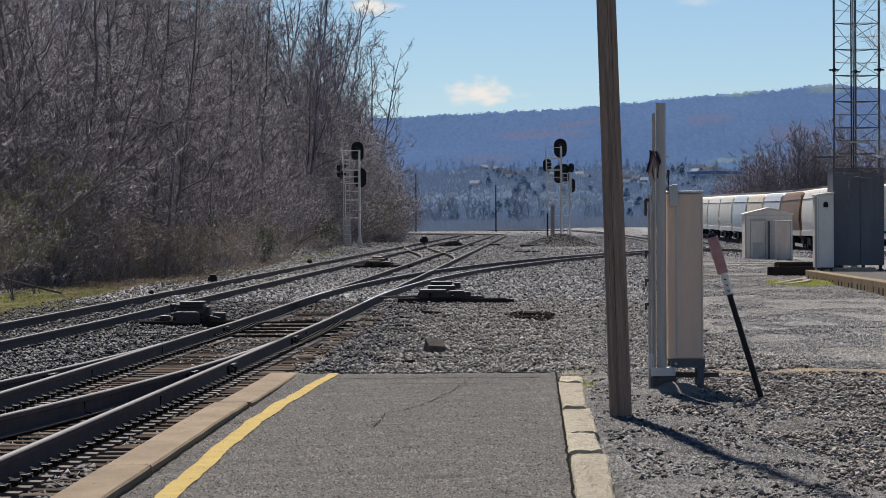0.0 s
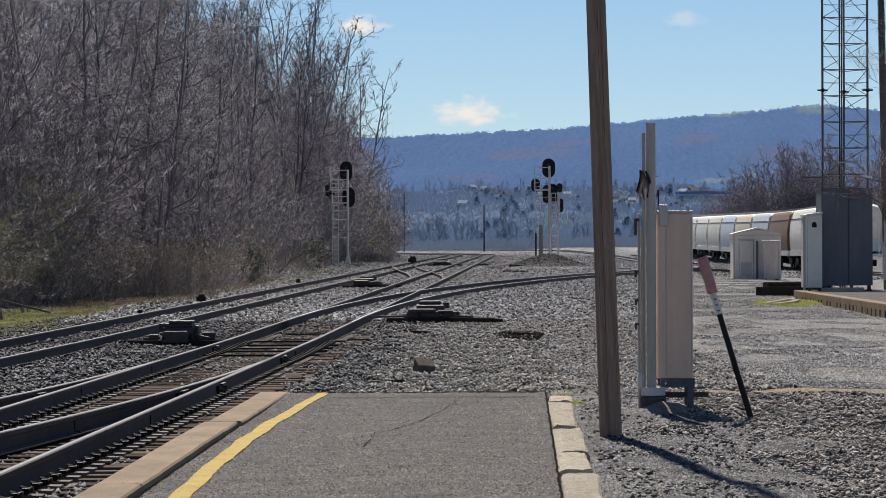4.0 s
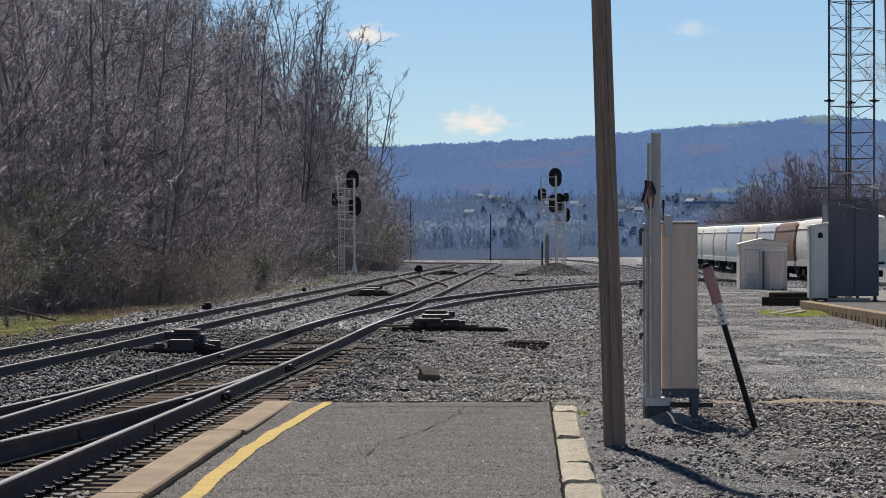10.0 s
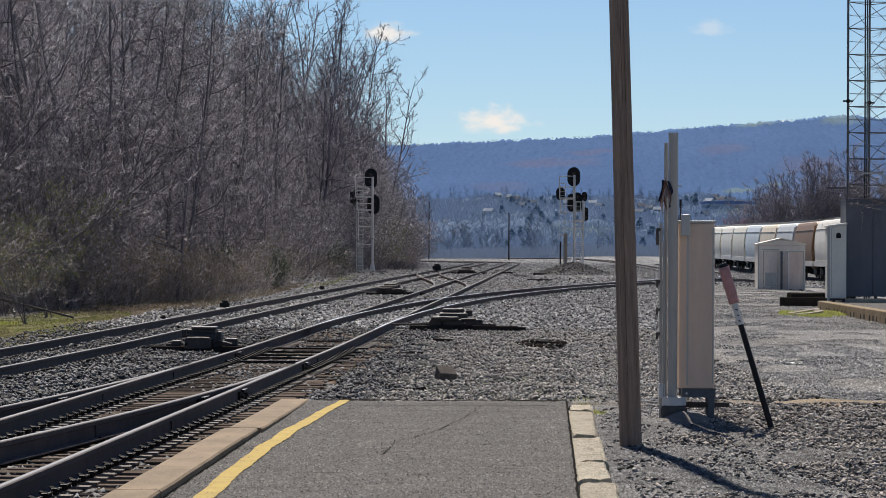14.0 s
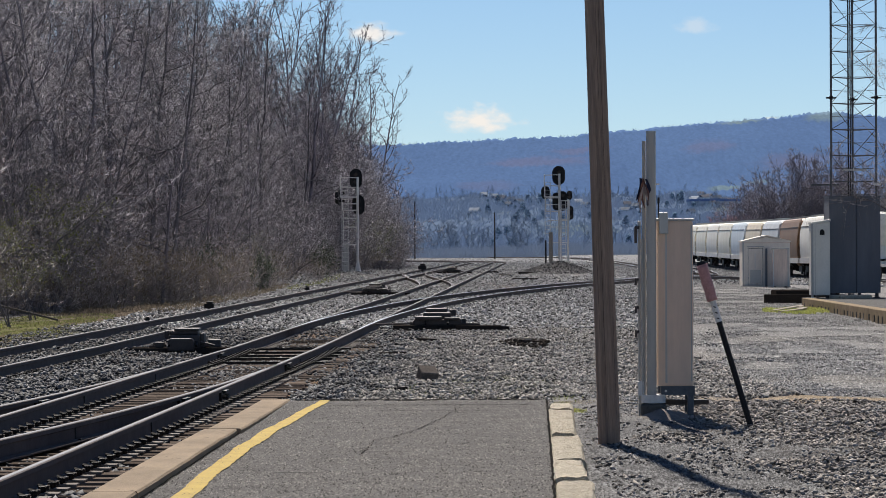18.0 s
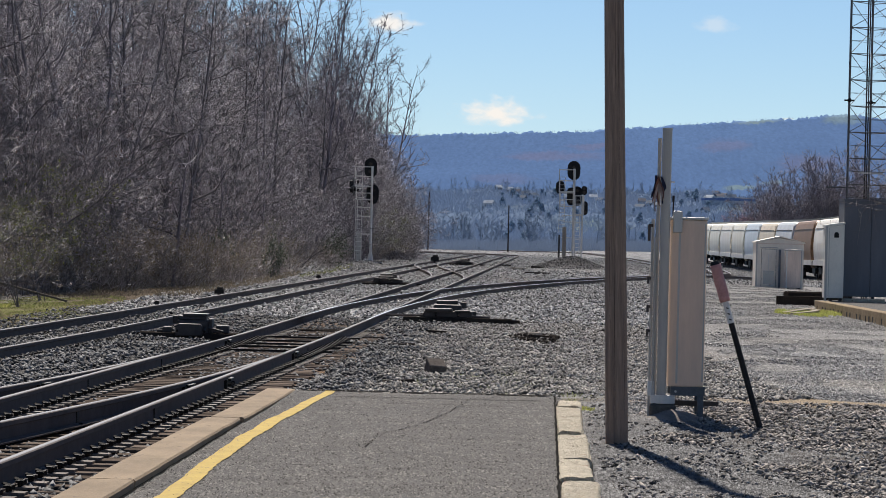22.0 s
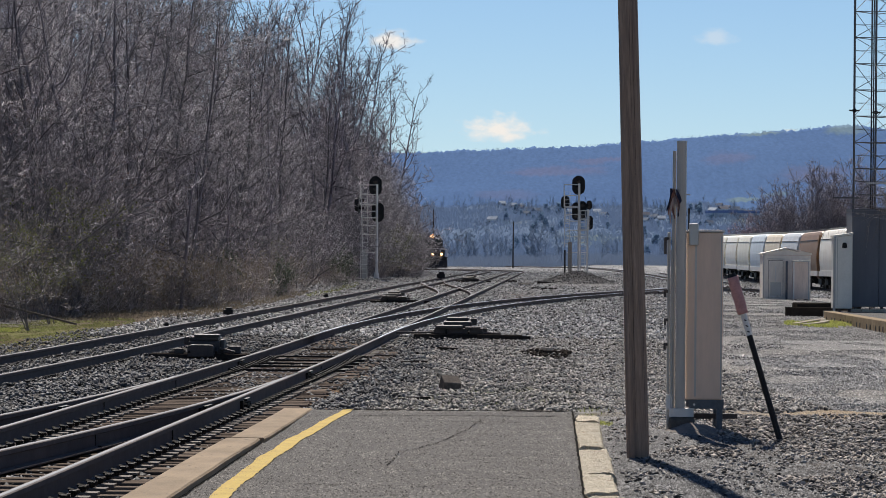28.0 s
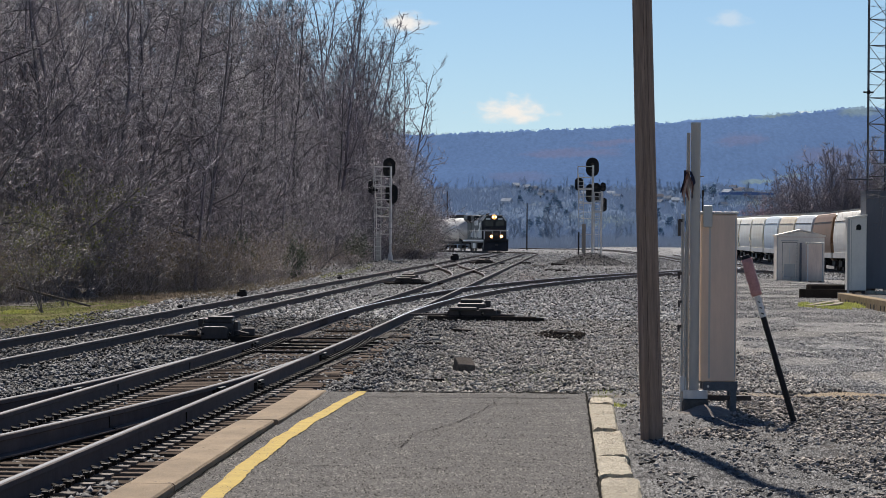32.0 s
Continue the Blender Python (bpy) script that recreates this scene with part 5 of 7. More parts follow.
        part("flag_fold", f, (FLAG_BLUE, RUST, CREAM, RUST, CREAM, RUST, FLAG_BLUE)[k], th, "fold of a small faded striped flag")


make_case()


def make_stake():
    a, b = Vector((2.985, 33.2, -0.2)), Vector((2.475, 33.2, 1.50))
    th = thing("marker_stake", pose(*a), "leaning dark stake with a faded red sleeve", "stake")
    d = b - a
    part("stick", Form().tube((0, 0, 0), d * 0.80, 0.030, 0.027, n=10), BLACK, th, "dark tarred stick")
    part("reflective_band", Form().tube(d * 0.655, d * 0.775, 0.031, n=10), WHITE, th, "worn white reflective band")
    for k in range(3):
        u = 0.675 + 0.032 * k
        part("marking", Form().box(-0.014, 0.012, -0.033, -0.0305, -0.006, 0.005, pose(*(d * u), 0, 20, 0)), BLACK, th, "small dark mark on the band")
    f, n = Form(), 14
    for j in range(9):
        u = 0.775 + 0.205 * j / 8
        for i in range(n):
            an = 2 * math.pi * i / n
            r = 0.050 * (1 + 0.12 * noise.noise((math.cos(an), math.sin(an), j * 0.6)))
            f.v.append(tuple(d * u + Vector((r * math.cos(an), r * math.sin(an), r * math.cos(an) * 0.3))))
    for j in range(8):
        f.f += [(j * n + i, j * n + (i + 1) % n, (j + 1) * n + (i + 1) % n, (j + 1) * n + i) for i in range(n)]
    f.f += [tuple(range(n)), tuple(8 * n + i for i in range(n))]
    part("sleeve", f, PINK, th, "faded red plastic sleeve", shade=True)
    part("cap", Form().tube(d * 0.98, d * 1.0, 0.05, 0.035, n=12), BLACK, th)


def make_mound(x, y, r, h):
    m = mat("dark_soil", (0.30, 0.265, 0.235), (0.18, 0.16, 0.145), 0.9, scale=8, fine=40, bump=0.9, dist=0.02)
    f, n, k = Form(), 26, 9
    for j in range(k + 1):
        for i in range(n):
            a, u = 6.283 * i / n, j / k
            q = r * u * (1 + 0.3 * noise.noise((math.cos(a) * 1.4, math.sin(a) * 1.4, 3)))
            px, py = q * math.cos(a), q * 1.25 * math.sin(a)
            f.v.append((px, py, ground_z(x + px, y + py) - 0.02 + h * (1 - smooth(0.15, 1.0, u)) + 0.03 * noise.noise((px * 9, py * 9, 1)) * (1 - u)))
    for j in range(k):
        f.f += [(j * n + i, j * n + (i + 1) % n, (j + 1) * n + (i + 1) % n, (j + 1) * n + i) for i in range(n)]
    ob = new("soil_mound", f.mesh("soil_mound", m, shade=True))
    ob.location = (x, y, 0)
    tagged(ob, "low mound of dark soil round a concrete foundation", "soil", kind="stuff")


make_mound(2.2, 34.1, 0.40, 0.10)


make_stake()


def make_near_post():
    """Canopy post beside the camera: a brown timber and a grey steel channel."""
    th = thing("canopy_post", pose(0.661, 3.8, 0, 0, -0.3, 0), "dark brown wooden canopy post with a grey steel channel", "post")
    part("timber", Form().box(-0.008, 0.011, -0.02, -0.005, 0, 4.2), DARKWOOD, th, "dark brown timber face", bevel=0.003)
    # Dark strip that stands in for the shaded gap between timber and channel.
    part("backing_board", Form().box(0.0, 0.06, 0.0, 0.012, 0, 4.2), TAR, th, "dark brown backing board")
    part("channel", Form().box(0.0178, 0.12, -0.05, -0.03, 0, 4.2), mat("brown_grey_paint", (0.27, 0.215, 0.175), (0.17, 0.138, 0.115), 0.7, scale=3, fine=20, bump=0.2, stretch=(6, 6, 0.2)), th, "brown-grey painted steel channel", bevel=0.004)
    part("edge_strip", Form().box(0.0145, 0.0178, -0.046, -0.03, 0, 4.2), DARKWOOD, th, "dark edge strip")
    part("base", Form().box(-0.04, 0.16, -0.06, 0.18, -0.06, 0.02), CONCRETE, th)


make_near_post()


def make_switch_machine(x, y, turn=0.0, size=1.0, rod=1.0, low=False):
    th = thing("switch_machine", pose(x, y, ground_z(x, y), 0, 0, turn), "low wide black iron switch machine with stepped lids" if low else "compact black iron switch machine with a flat lid", "switch machine", "switch machines")
    th.scale = (size,) * 3
    part("tie", Form().box(-0.95, 1.4 if low else 0.75, -0.36, -0.14, 0.0, 0.1), TAR, th, bevel=0.01)
    part("tie", Form().box(-0.95, 0.9, 0.14, 0.36, 0.0, 0.1), TAR, th, bevel=0.01)
    if low:
        part("gear_case", Form().box(-0.5, 0.55, -0.3, 0.3, 0.1, 0.24), IRON, th, bevel=0.025)
        part("front_cover", Form().box(-0.48, 0.12, -0.4, -0.1, 0.22, 0.3), IRON, th, bevel=0.03)
        part("side_cover", Form().box(0.16, 0.5, -0.36, 0.1, 0.22, 0.27), IRON, th, bevel=0.02)
        part("motor_housing", Form().box(-0.3, 0.32, -0.12, 0.3, 0.24, 0.38), IRON, th, bevel=0.04)
        part("lid", Form().box(-0.24, 0.24, 0.0, 0.34, 0.38, 0.47), IRON, th, bevel=0.035)
        part("latch", Form().box(0.28, 0.42, 0.05, 0.2, 0.3, 0.44), IRON, th, bevel=0.02)
    else:
        part("gear_case", Form().box(-0.27, 0.29, -0.22, 0.32, 0.06, 0.33), IRON, th, bevel=0.035)
        part("shoulder", Form().box(-0.25, 0.25, -0.18, 0.3, 0.33, 0.40), IRON, th, bevel=0.02)
        part("lid", Form().box(-0.17, 0.27, -0.2, 0.32, 0.40, 0.445), IRON, th, bevel=0.012)
        f, n = Form(), 8
        out = [(-0.27, 0.05), (0.2, 0.05), (0.2, 0.2)] + [(0.13 + 0.07 * math.cos(a), 0.2 + 0.07 * math.sin(a)) for a in [math.pi / 2 * i / 4 for i in range(1, 5)]] + [(-0.2 - 0.07 * math.sin(a), 0.2 + 0.07 * math.cos(a)) for a in [math.pi / 2 * i / 4 for i in range(0, 5)]]
        part("motor_cover", f.prism(out, -0.44, -0.2), IRON, th, "rounded front motor cover", bevel=0.02)
        part("end_plate", Form().box(0.29, 0.36, -0.18, 0.28, 0.1, 0.36), IRON, th, bevel=0.015)
        part("crank_stub", Form().box(-0.36, -0.27, 0.0, 0.18, 0.26, 0.40), IRON, th, bevel=0.02)
    part("junction_box", Form().box(0.42, 0.64, -0.05, 0.2, 0.1, 0.24), IRON, th, bevel=0.015)
    part("junction_box", Form().box(-0.52, -0.36, -0.2, 0.06, 0.1, 0.2), IRON, th, bevel=0.015)
    part("throw_rod", Form().tube((-0.34, 0.05, 0.14), (-0.34 - rod, 0.05, 0.12), 0.022, n=8), RAIL, th)
    part("throw_rod", Form().tube((0.34, -0.1, 0.14), (0.34 + rod * 0.6, -0.12, 0.12), 0.024, n=8), RAIL, th)
    for sx in (-1, 1):
        part("bolt", Form().tube((sx * 0.24, -0.3, 0.2), (sx * 0.24, -0.46, 0.14), 0.025, n=6), CLIP, th)
        part("lug", Form().box(sx * 0.5 - 0.08, sx * 0.5 + 0.08, 0.15, 0.32, 0.08, 0.18), IRON, th, bevel=0.015)
    part("hand_lever", Form().tube((0.3, -0.26, 0.2), (0.56, -0.28, 0.14), 0.02, n=8), IRON, th)
    return th


make_switch_machine(-4.80, 62.5, size=1.02, rod=0.3)
make_switch_machine(-0.30, 79.0, size=1.05, low=True)
make_switch_machine(-3.05, 137, size=1.0, low=True)
make_switch_machine(-0.1, 252, size=1.1, low=True)


def make_debris():
    th = thing("ballast_block", pose(-0.29, 48.3, ground_z(-0.29, 48.3), 0, 4, 14), "square grey wooden block lying on the ballast", "block")
    part("block", Form().box(-0.125, 0.125, -0.14, 0.14, -0.06, 0.17, pose(0, 0, 0, 22, 0, 0)), mat("grey_block_wood", (0.165, 0.14, 0.122), (0.095, 0.084, 0.075), 0.9, scale=4, fine=30, bump=0.5), th, bevel=0.015)
    rng = random.Random(6)
    # rotten timbers and pipe ends on the ballast: x, y, length, turn, material
    for x, y, ln, turn, m, r in ((0.75, 78.3, 1.2, 2, TAR, 0.08), (1.62, 66.4, 0.6, -28, TAR, 0.05), (1.5, 69.6, 0.3, 25, OLDWOOD, 0.05), (-1.0, 61, 0.5, 5, TAR, 0.04), (-0.75, 44.5, 0.5, 20, TAR, 0.03),
                             (4.2, 200, 1.4, 4, TAR, 0.08), (3.6, 228, 1.4, 55, OLDWOOD, 0.1), (5.0, 232, 1.2, 30, TAR, 0.09), (3.0, 255, 0.8, 12, TAR, 0.1), (-0.45, 69.0, 0.45, -30, TAR, 0.05)):
        z = ground_z(x, y)
        t2 = thing("timber", pose(x, y, z, 0, rng.uniform(-3, 3), turn), "dark rotten timber lying on the ballast" if m is TAR else "bleached broken timber on the ballast", "timber", "scattered timbers")
        part("baulk", Form().box(-ln / 2, ln / 2, -r, r, -0.03, r * 1.3), m, t2, bevel=0.012)
    t2 = thing("plank", pose(-10.95, 88.0, 0.22, 0, 14, 4), "weathered dark plank leaning in the grass by the woods", "plank")
    part("board", Form().box(-0.95, 0.95, -0.1, 0.1, -0.04, 0.01), mat("grey_plank_wood", (0.17, 0.15, 0.13), (0.10, 0.088, 0.077), 0.9, scale=4, fine=30, bump=0.5, stretch=(1, 5, 5)), t2, bevel=0.008)
    for x, y, s in ((-7.3, 104, 0.8), (-7.75, 88, 0.4), (-2.35, 268, 1.8), (-6.3, 150, 0.6)):
        t2 = thing("junction_pedestal", pose(x, y, ground_z(x, y)), "small black trackside junction box", "junction box", "trackside boxes")
        t2.scale = (s, s, s)
        part("case", Form().box(-0.18, 0.18, -0.12, 0.12, 0.1, 0.28), BLACK, t2, bevel=0.03)
        part("stand", Form().tube((0, 0, -0.1), (0, 0, 0.12), 0.05, n=10), IRON, t2)
        part("lid", Form().box(-0.1, 0.14, -0.13, 0.13, 0.28, 0.36), BLACK, t2, bevel=0.02)


make_debris()


def make_grass(name, label, count, seed, cx, cy, rx, ry, height, material, width=0.008):
    rng = np.random.default_rng(seed)
    a, r = rng.uniform(0, 6.283, count), np.sqrt(rng.uniform(0, 1, count))
    x, y = cx + rx * r * np.cos(a), cy + ry * r * np.sin(a)
    keep = np.array([noise.noise((u * 1.5, v * 0.4, seed)) > -0.15 for u, v in zip(x, y)])
    x, y = x[keep], y[keep]
    n = len(x)
    z = np.array([ground_z(u, v) for u, v in zip(x, y)])
    h, t = rng.uniform(0.3, 1.0, n) * height, rng.uniform(0, 6.283, n)
    lean = rng.uniform(0.2, 0.9, n) * h
    b = np.stack([np.cos(t + 1.57), np.sin(t + 1.57), 0 * t], 1) * width
    p = np.stack([x, y, z - 0.02], 1)
    mid = p + np.stack([np.cos(t) * lean * 0.3, np.sin(t) * lean * 0.3, h * 0.6], 1)
    tip = p + np.stack([np.cos(t) * lean, np.sin(t) * lean, h], 1)
    v = np.stack([p - b, p + b, mid - b * 0.7, mid + b * 0.7, tip], 1).reshape(-1, 3)
    k = 5 * np.arange(n)[:, None, None]
    faces = (np.array([(0, 1, 3), (0, 3, 2), (2, 3, 4)])[None] + k).reshape(-1, 3)
    tagged(new(name, quick_mesh(name, v, faces, material)), label, "grass", kind="stuff")


make_grass("grass", "bright green grass by the freight platform", 7000, 1, 9.95, 99.5, 0.85, 4.5, 0.12, GRASS, 0.014)
make_grass("grass", "sparse green grass beside the woods", 22000, 2, -10.6, 82, 1.9, 19, 0.06, MEADOW, 0.014)
make_grass("dry_grass", "dry brown grass below the brush", 4500, 7, -10.8, 108, 1.6, 14, 0.12, STRAW, 0.012)
make_grass("grass", "tuft of bright green grass by the woods", 900, 8, -11.2, 83, 0.35, 1.5, 0.12, GRASS, 0.014)
make_grass("dry_grass", "dry straw grass along the woods", 9000, 3, -8.6, 138, 0.9, 40, 0.16, STRAW, 0.012)
make_grass("weeds", "small green weeds in the ballast", 2000, 4, 0.7, 43, 1.3, 5.5, 0.055, MEADOW, 0.007)
make_grass("weeds", "small green weeds by the kerb", 260, 5, 1.42, 36.8, 0.10, 0.4, 0.06, GRASS, 0.006)
make_grass("dry_grass", "dry straw grass near the signal", 900, 6, -7.4, 190, 0.5, 34, 0.14, MEADOW, 0.02)


WET = mat("wet_gravel_stone", (0.075, 0.07, 0.066), (0.05, 0.047, 0.045), 0.12, scale=2, fine=30, bump=0.1, island=0.5, amount=0.3)
for cx, cy, rx, ry, count, seed in ((5.5, 57.0, 1.1, 1.3, 1500, 41), (6.7, 59.5, 0.8, 1.0, 800, 42), (5.0, 66, 0.5, 1.5, 500, 43), (6.1, 74, 0.7, 2.2, 700, 44)):
    make_stones("wet_gravel", "wet dark gravel round a shallow puddle in the yard", count, seed, cy - ry, cy + ry, cx - rx, cx + rx, (0.008, 0.022), WET,
                lambda x, y, c=(cx, cy, rx, ry): ((x - c[0]) / c[2]) ** 2 + ((y - c[1]) / c[3]) ** 2 < 1 + 0.8 * noise.noise((x * 3, y, 0)), 0.2, 0.5)


# ---- signals ----
def signal_head(th, x, y, z, w, h, turn=0.0):
    """A black backplate with its lamp housing and hoods, facing along -y before it is turned."""
    m = pose(x, y, z, 0, 0, turn)
    out, n = [], 10
    for top, cz in ((1, h / 2 - w / 2), (-1, -h / 2 + w / 2)):
        for i in range(n + 1):
            a = math.pi * i / n + (0 if top > 0 else math.pi)
            out.append((w / 2 * math.cos(a), cz + w / 2 * math.sin(a)))
    head = part("signal_head", Form().prism(out, -0.02, 0.02), BLACK, th, "black oval signal backplate", at=m)
    part("lamp_housing", Form().prism([(p * 0.62, q * 0.72) for p, q in out], 0.02, 0.26), BLACK, head)
    for cz in ([h / 2 - w / 2, -h / 2 + w / 2] if h > w * 1.3 else [0]):
        f = Form()
        k = 9
        for j, yy in enumerate((-0.02, -0.3)):
            for i in range(k):
                a = math.radians(-20 + 220 * i / (k - 1))
                r = 0.16 - 0.0 * j
                f.v += [(r * math.cos(a), yy, cz + r * math.sin(a)), ((r - 0.012) * math.cos(a), yy, cz + (r - 0.012) * math.sin(a))]
        for i in range(k - 1):
            a, b = 2 * i, 2 * k + 2 * i
            f.f += [(a, a + 2, b + 2, b), (a + 1, b + 1, b + 3, a + 3), (b, b + 2, b + 3, b + 1)]
        part("hood", f, BLACK, head)
        part("lens", Form().tube((0, -0.03, cz), (0, -0.022, cz), 0.12, n=14), IRON, head, "unlit dark signal lens")


def ladder(th, x, y, z0, z1, w=0.36, name="ladder"):
    for sx in (-w / 2, w / 2):
        part("ladder_rail", Form().box(x + sx - 0.024, x + sx + 0.024, y - 0.02, y + 0.02, z0, z1), SILVER, th)
    z = z0 + 0.3
    while z < z1:
        part("rung", Form().tube((x - w / 2, y, z), (x + w / 2, y, z), 0.018, n=6), SILVER, th)
        z += 0.3


def cage(th, x0, x1, y0, y1, z0, z1, bars=3):
    """A railed work platform of thin tubes."""
    r = 0.027
    for k in range(bars):
        z = z0 + (z1 - z0) * k / (bars - 1)
        f = Form()
        for a, b in (((x0, y0), (x1, y0)), ((x1, y0), (x1, y1)), ((x1, y1), (x0, y1)), ((x0, y1), (x0, y0))):
            f.tube((a[0], a[1], z), (b[0], b[1], z), r, n=6)
        part("guard_rail", f, SILVER, th)
    for x in (x0, x1):
        for y in (y0, y1):
            part("guard_post", Form().tube((x, y, z0), (x, y, z1), r, n=6), SILVER, th)
    part("grating", Form().box(x0, x1, y0, y1, z0 - 0.05, z0), SILVER, th)


def make_signal_left():
    y = 234.0
    th = thing("railway_signal", pose(-6.42, y, 0), "silver signal mast with black heads, ladder and work platform", "railway signal", "railway signals")
    g = ground_z(-6.42, y)
    part("mast", Form().tube((0, 0, g), (0, 0, 7.0), 0.09, 0.08, n=12), SILVER, th, shade=False)
    part("mast_base", Form().tube((0, 0, g - 0.1), (0, 0, g + 0.6), 0.26, 0.1, n=12), SILVER, th)
    part("foundation", Form().box(-1.3, 0.6, -0.5, 0.5, g - 0.3, g + 0.05), CONCRETE, th, bevel=0.03)
    ladder(th, -0.85, -0.2, g + 0.1, 6.6, 0.42)
    part("cable_board", Form().box(-0.98, -0.66, -0.1, -0.06, g, 2.6), GALV, th, "grey cable board")
    cage(th, -1.15, 0.0, -0.5, 0.3, 5.65, 6.95)
    cage(th, -1.05, 0.0, -0.5, 0.3, 4.75, 5.6)
    for z in (2.4, 3.6, 4.2):
        part("brace", Form().tube((-1.0, -0.1, z), (0.05, 0, z), 0.03, n=6), SILVER, th)
    part("stay", Form().tube((-0.95, -0.3, 2.3), (-0.95, -0.3, 4.7), 0.03, n=6), SILVER, th)
    signal_head(th, -0.12, 0.25, 6.9, 0.84, 1.34)
    signal_head(th, 0.05, 0.25, 5.12, 0.84, 1.34)
    signal_head(th, -1.22, 0.1, 5.62, 0.7, 1.2, 75)


def make_signal_right():
    y = 262.0
    th = thing("railway_signal", pose(8.15, y, 0), "pair of silver signal masts with a cluster of black heads", "railway signal", "railway signals")
    g = ground_z(8.15, y)
    for x, top, r in ((0.0, 7.85, 0.10), (0.66, 5.9, 0.08)):
        part("mast", Form().tube((x, 0, g), (x, 0, top), r, r * 0.9, n=12), SILVER, th)
        part("mast_base", Form().tube((x, 0, g - 0.1), (x, 0, g + 0.5), r * 2.6, r, n=12), SILVER, th)
    ladder(th, 0.3, -0.25, g, 5.8, 0.34)
    ladder(th, -0.9, -0.2, 3.0, 7.2, 0.4)
    cage(th, -1.15, 0.0, -0.5, 0.3, 6.1, 7.75)
    cage(th, -1.05, 0.0, -0.5, 0.3, 5.0, 6.0)
    cage(th, 0.05, 0.75, -0.5, 0.3, 4.4, 5.8)
    for z in (2.6, 3.8, 4.3):
        part("brace", Form().tube((-0.9, -0.1, z), (0.7, 0, z), 0.03, n=6), SILVER, th)
    signal_head(th, -0.04, 0.25, 7.72, 0.98, 1.46)
    signal_head(th, -1.05, 0.25, 6.42, 0.66, 1.0)
    signal_head(th, -0.22, 0.3, 5.75, 0.6, 1.36)
    signal_head(th, 0.26, 0.3, 5.78, 0.66, 1.5)
    signal_head(th, 0.78, 0.3, 6.22, 0.42, 0.7)
    signal_head(th, 0.84, 0.3, 4.88, 0.46, 1.05)
    part("relay_post", Form().box(-0.82, -0.52, -0.3, -0.1, g, 3.4), OLDWOOD, th, "tan wooden relay post", bevel=0.02)
    part("relay_post", Form().box(-1.1, -0.98, 0.2, 0.35, g, 2.8), BLACK, th, "thin black post")


make_signal_left()
make_signal_right()


# ---- yard side ----
def make_hut():
    g = ground_z(15.3, 170) - 0.12
    th = thing("relay_hut", pose(14.27, 169, g), "tan sheet-metal relay hut with a low gabled roof", "hut")
    w, d, h, p = 2.32, 1.9, 2.33, 2.6
    part("wall", Form().prism(((0, 0.12), (w, 0.12), (w, h), (w / 2, p - 0.03), (0, h)), 0, d), HUT, th, bevel=0.01)
    part("roof", Form().prism(((-0.06, h - 0.02), (w / 2, p), (w + 0.06, h - 0.02), (w + 0.06, h + 0.04), (w / 2, p + 0.06), (-0.06, h + 0.04)), -0.08, d + 0.08), HUT, th)
    door = part("door", Form().box(0.27, 0.97, -0.03, 0.0, 0.2, 2.0), HUT, th, "plain metal door with a bar latch", bevel=0.008)
    part("kick_plate", Form().box(0.36, 0.88, -0.045, -0.03, 0.3, 0.95), GALV, door, "dull grey kick plate")
    part("door_gap", Form().box(0.255, 0.27, -0.012, 0.0, 0.18, 2.02).box(0.97, 0.985, -0.012, 0.0, 0.18, 2.02).box(0.255, 0.985, -0.012, 0.0, 2.0, 2.02), BLACK, th)
    part("drip_rail", Form().box(0.2, 1.04, -0.05, 0.0, 2.07, 2.11), GALV, th)
    # Darker strip that paints the shadow under the eave.
    part("eave_shadow_trim", Form().box(0.0, w, -0.02, 0.0, 2.26, 2.30), BRONZE, th)
    part("latch_bar", Form().box(0.58, 0.63, -0.06, -0.03, 0.95, 1.75), WHITE, door, "pale latch bar")
    part("hinge", Form().box(0.25, 0.30, -0.05, -0.02, 0.5, 0.6).box(0.25, 0.30, -0.05, -0.02, 1.5, 1.6), GALV, door)
    part("corner_trim", Form().box(-0.012, 0.06, -0.012, 0.0, 0.12, h), GALV, th)
    for x in (0.08, w - 0.2):
        part("skid", Form().box(x, x + 0.12, 0.05, d - 0.05, -0.1, 0.12), TAR, th)
    part("pipe", Form().box(1.10, 1.20, -0.12, -0.02, 0.0, 2.0), SLATE, th, "dark cable duct")
    t2 = thing("relay_case", pose(15.64, 167.6, g), "tan metal relay case beside the hut", "equipment cabinet")
    part("body", Form().box(0, 0.72, 0, 0.7, 0.15, 1.95), BRONZE, t2, bevel=0.015)
    part("lid", Form().box(-0.04, 0.76, -0.04, 0.74, 1.95, 2.02), GALV, t2, bevel=0.01)
    part("door", Form().box(0.06, 0.66, -0.02, 0.0, 0.25, 1.88), BRONZE, t2, bevel=0.006)
    part("edge_strip", Form().box(-0.03, 0.04, -0.015, 0.02, 0.0, 1.98), WHITE, t2)
    part("edge_strip", Form().box(0.69, 0.74, -0.015, 0.02, 0.15, 1.95), GALV, t2)
    for x in (0.05, 0.57):
        part("foot", Form().box(x, x + 0.1, 0.05, 0.6, -0.1, 0.15), IRON, t2)


make_hut()


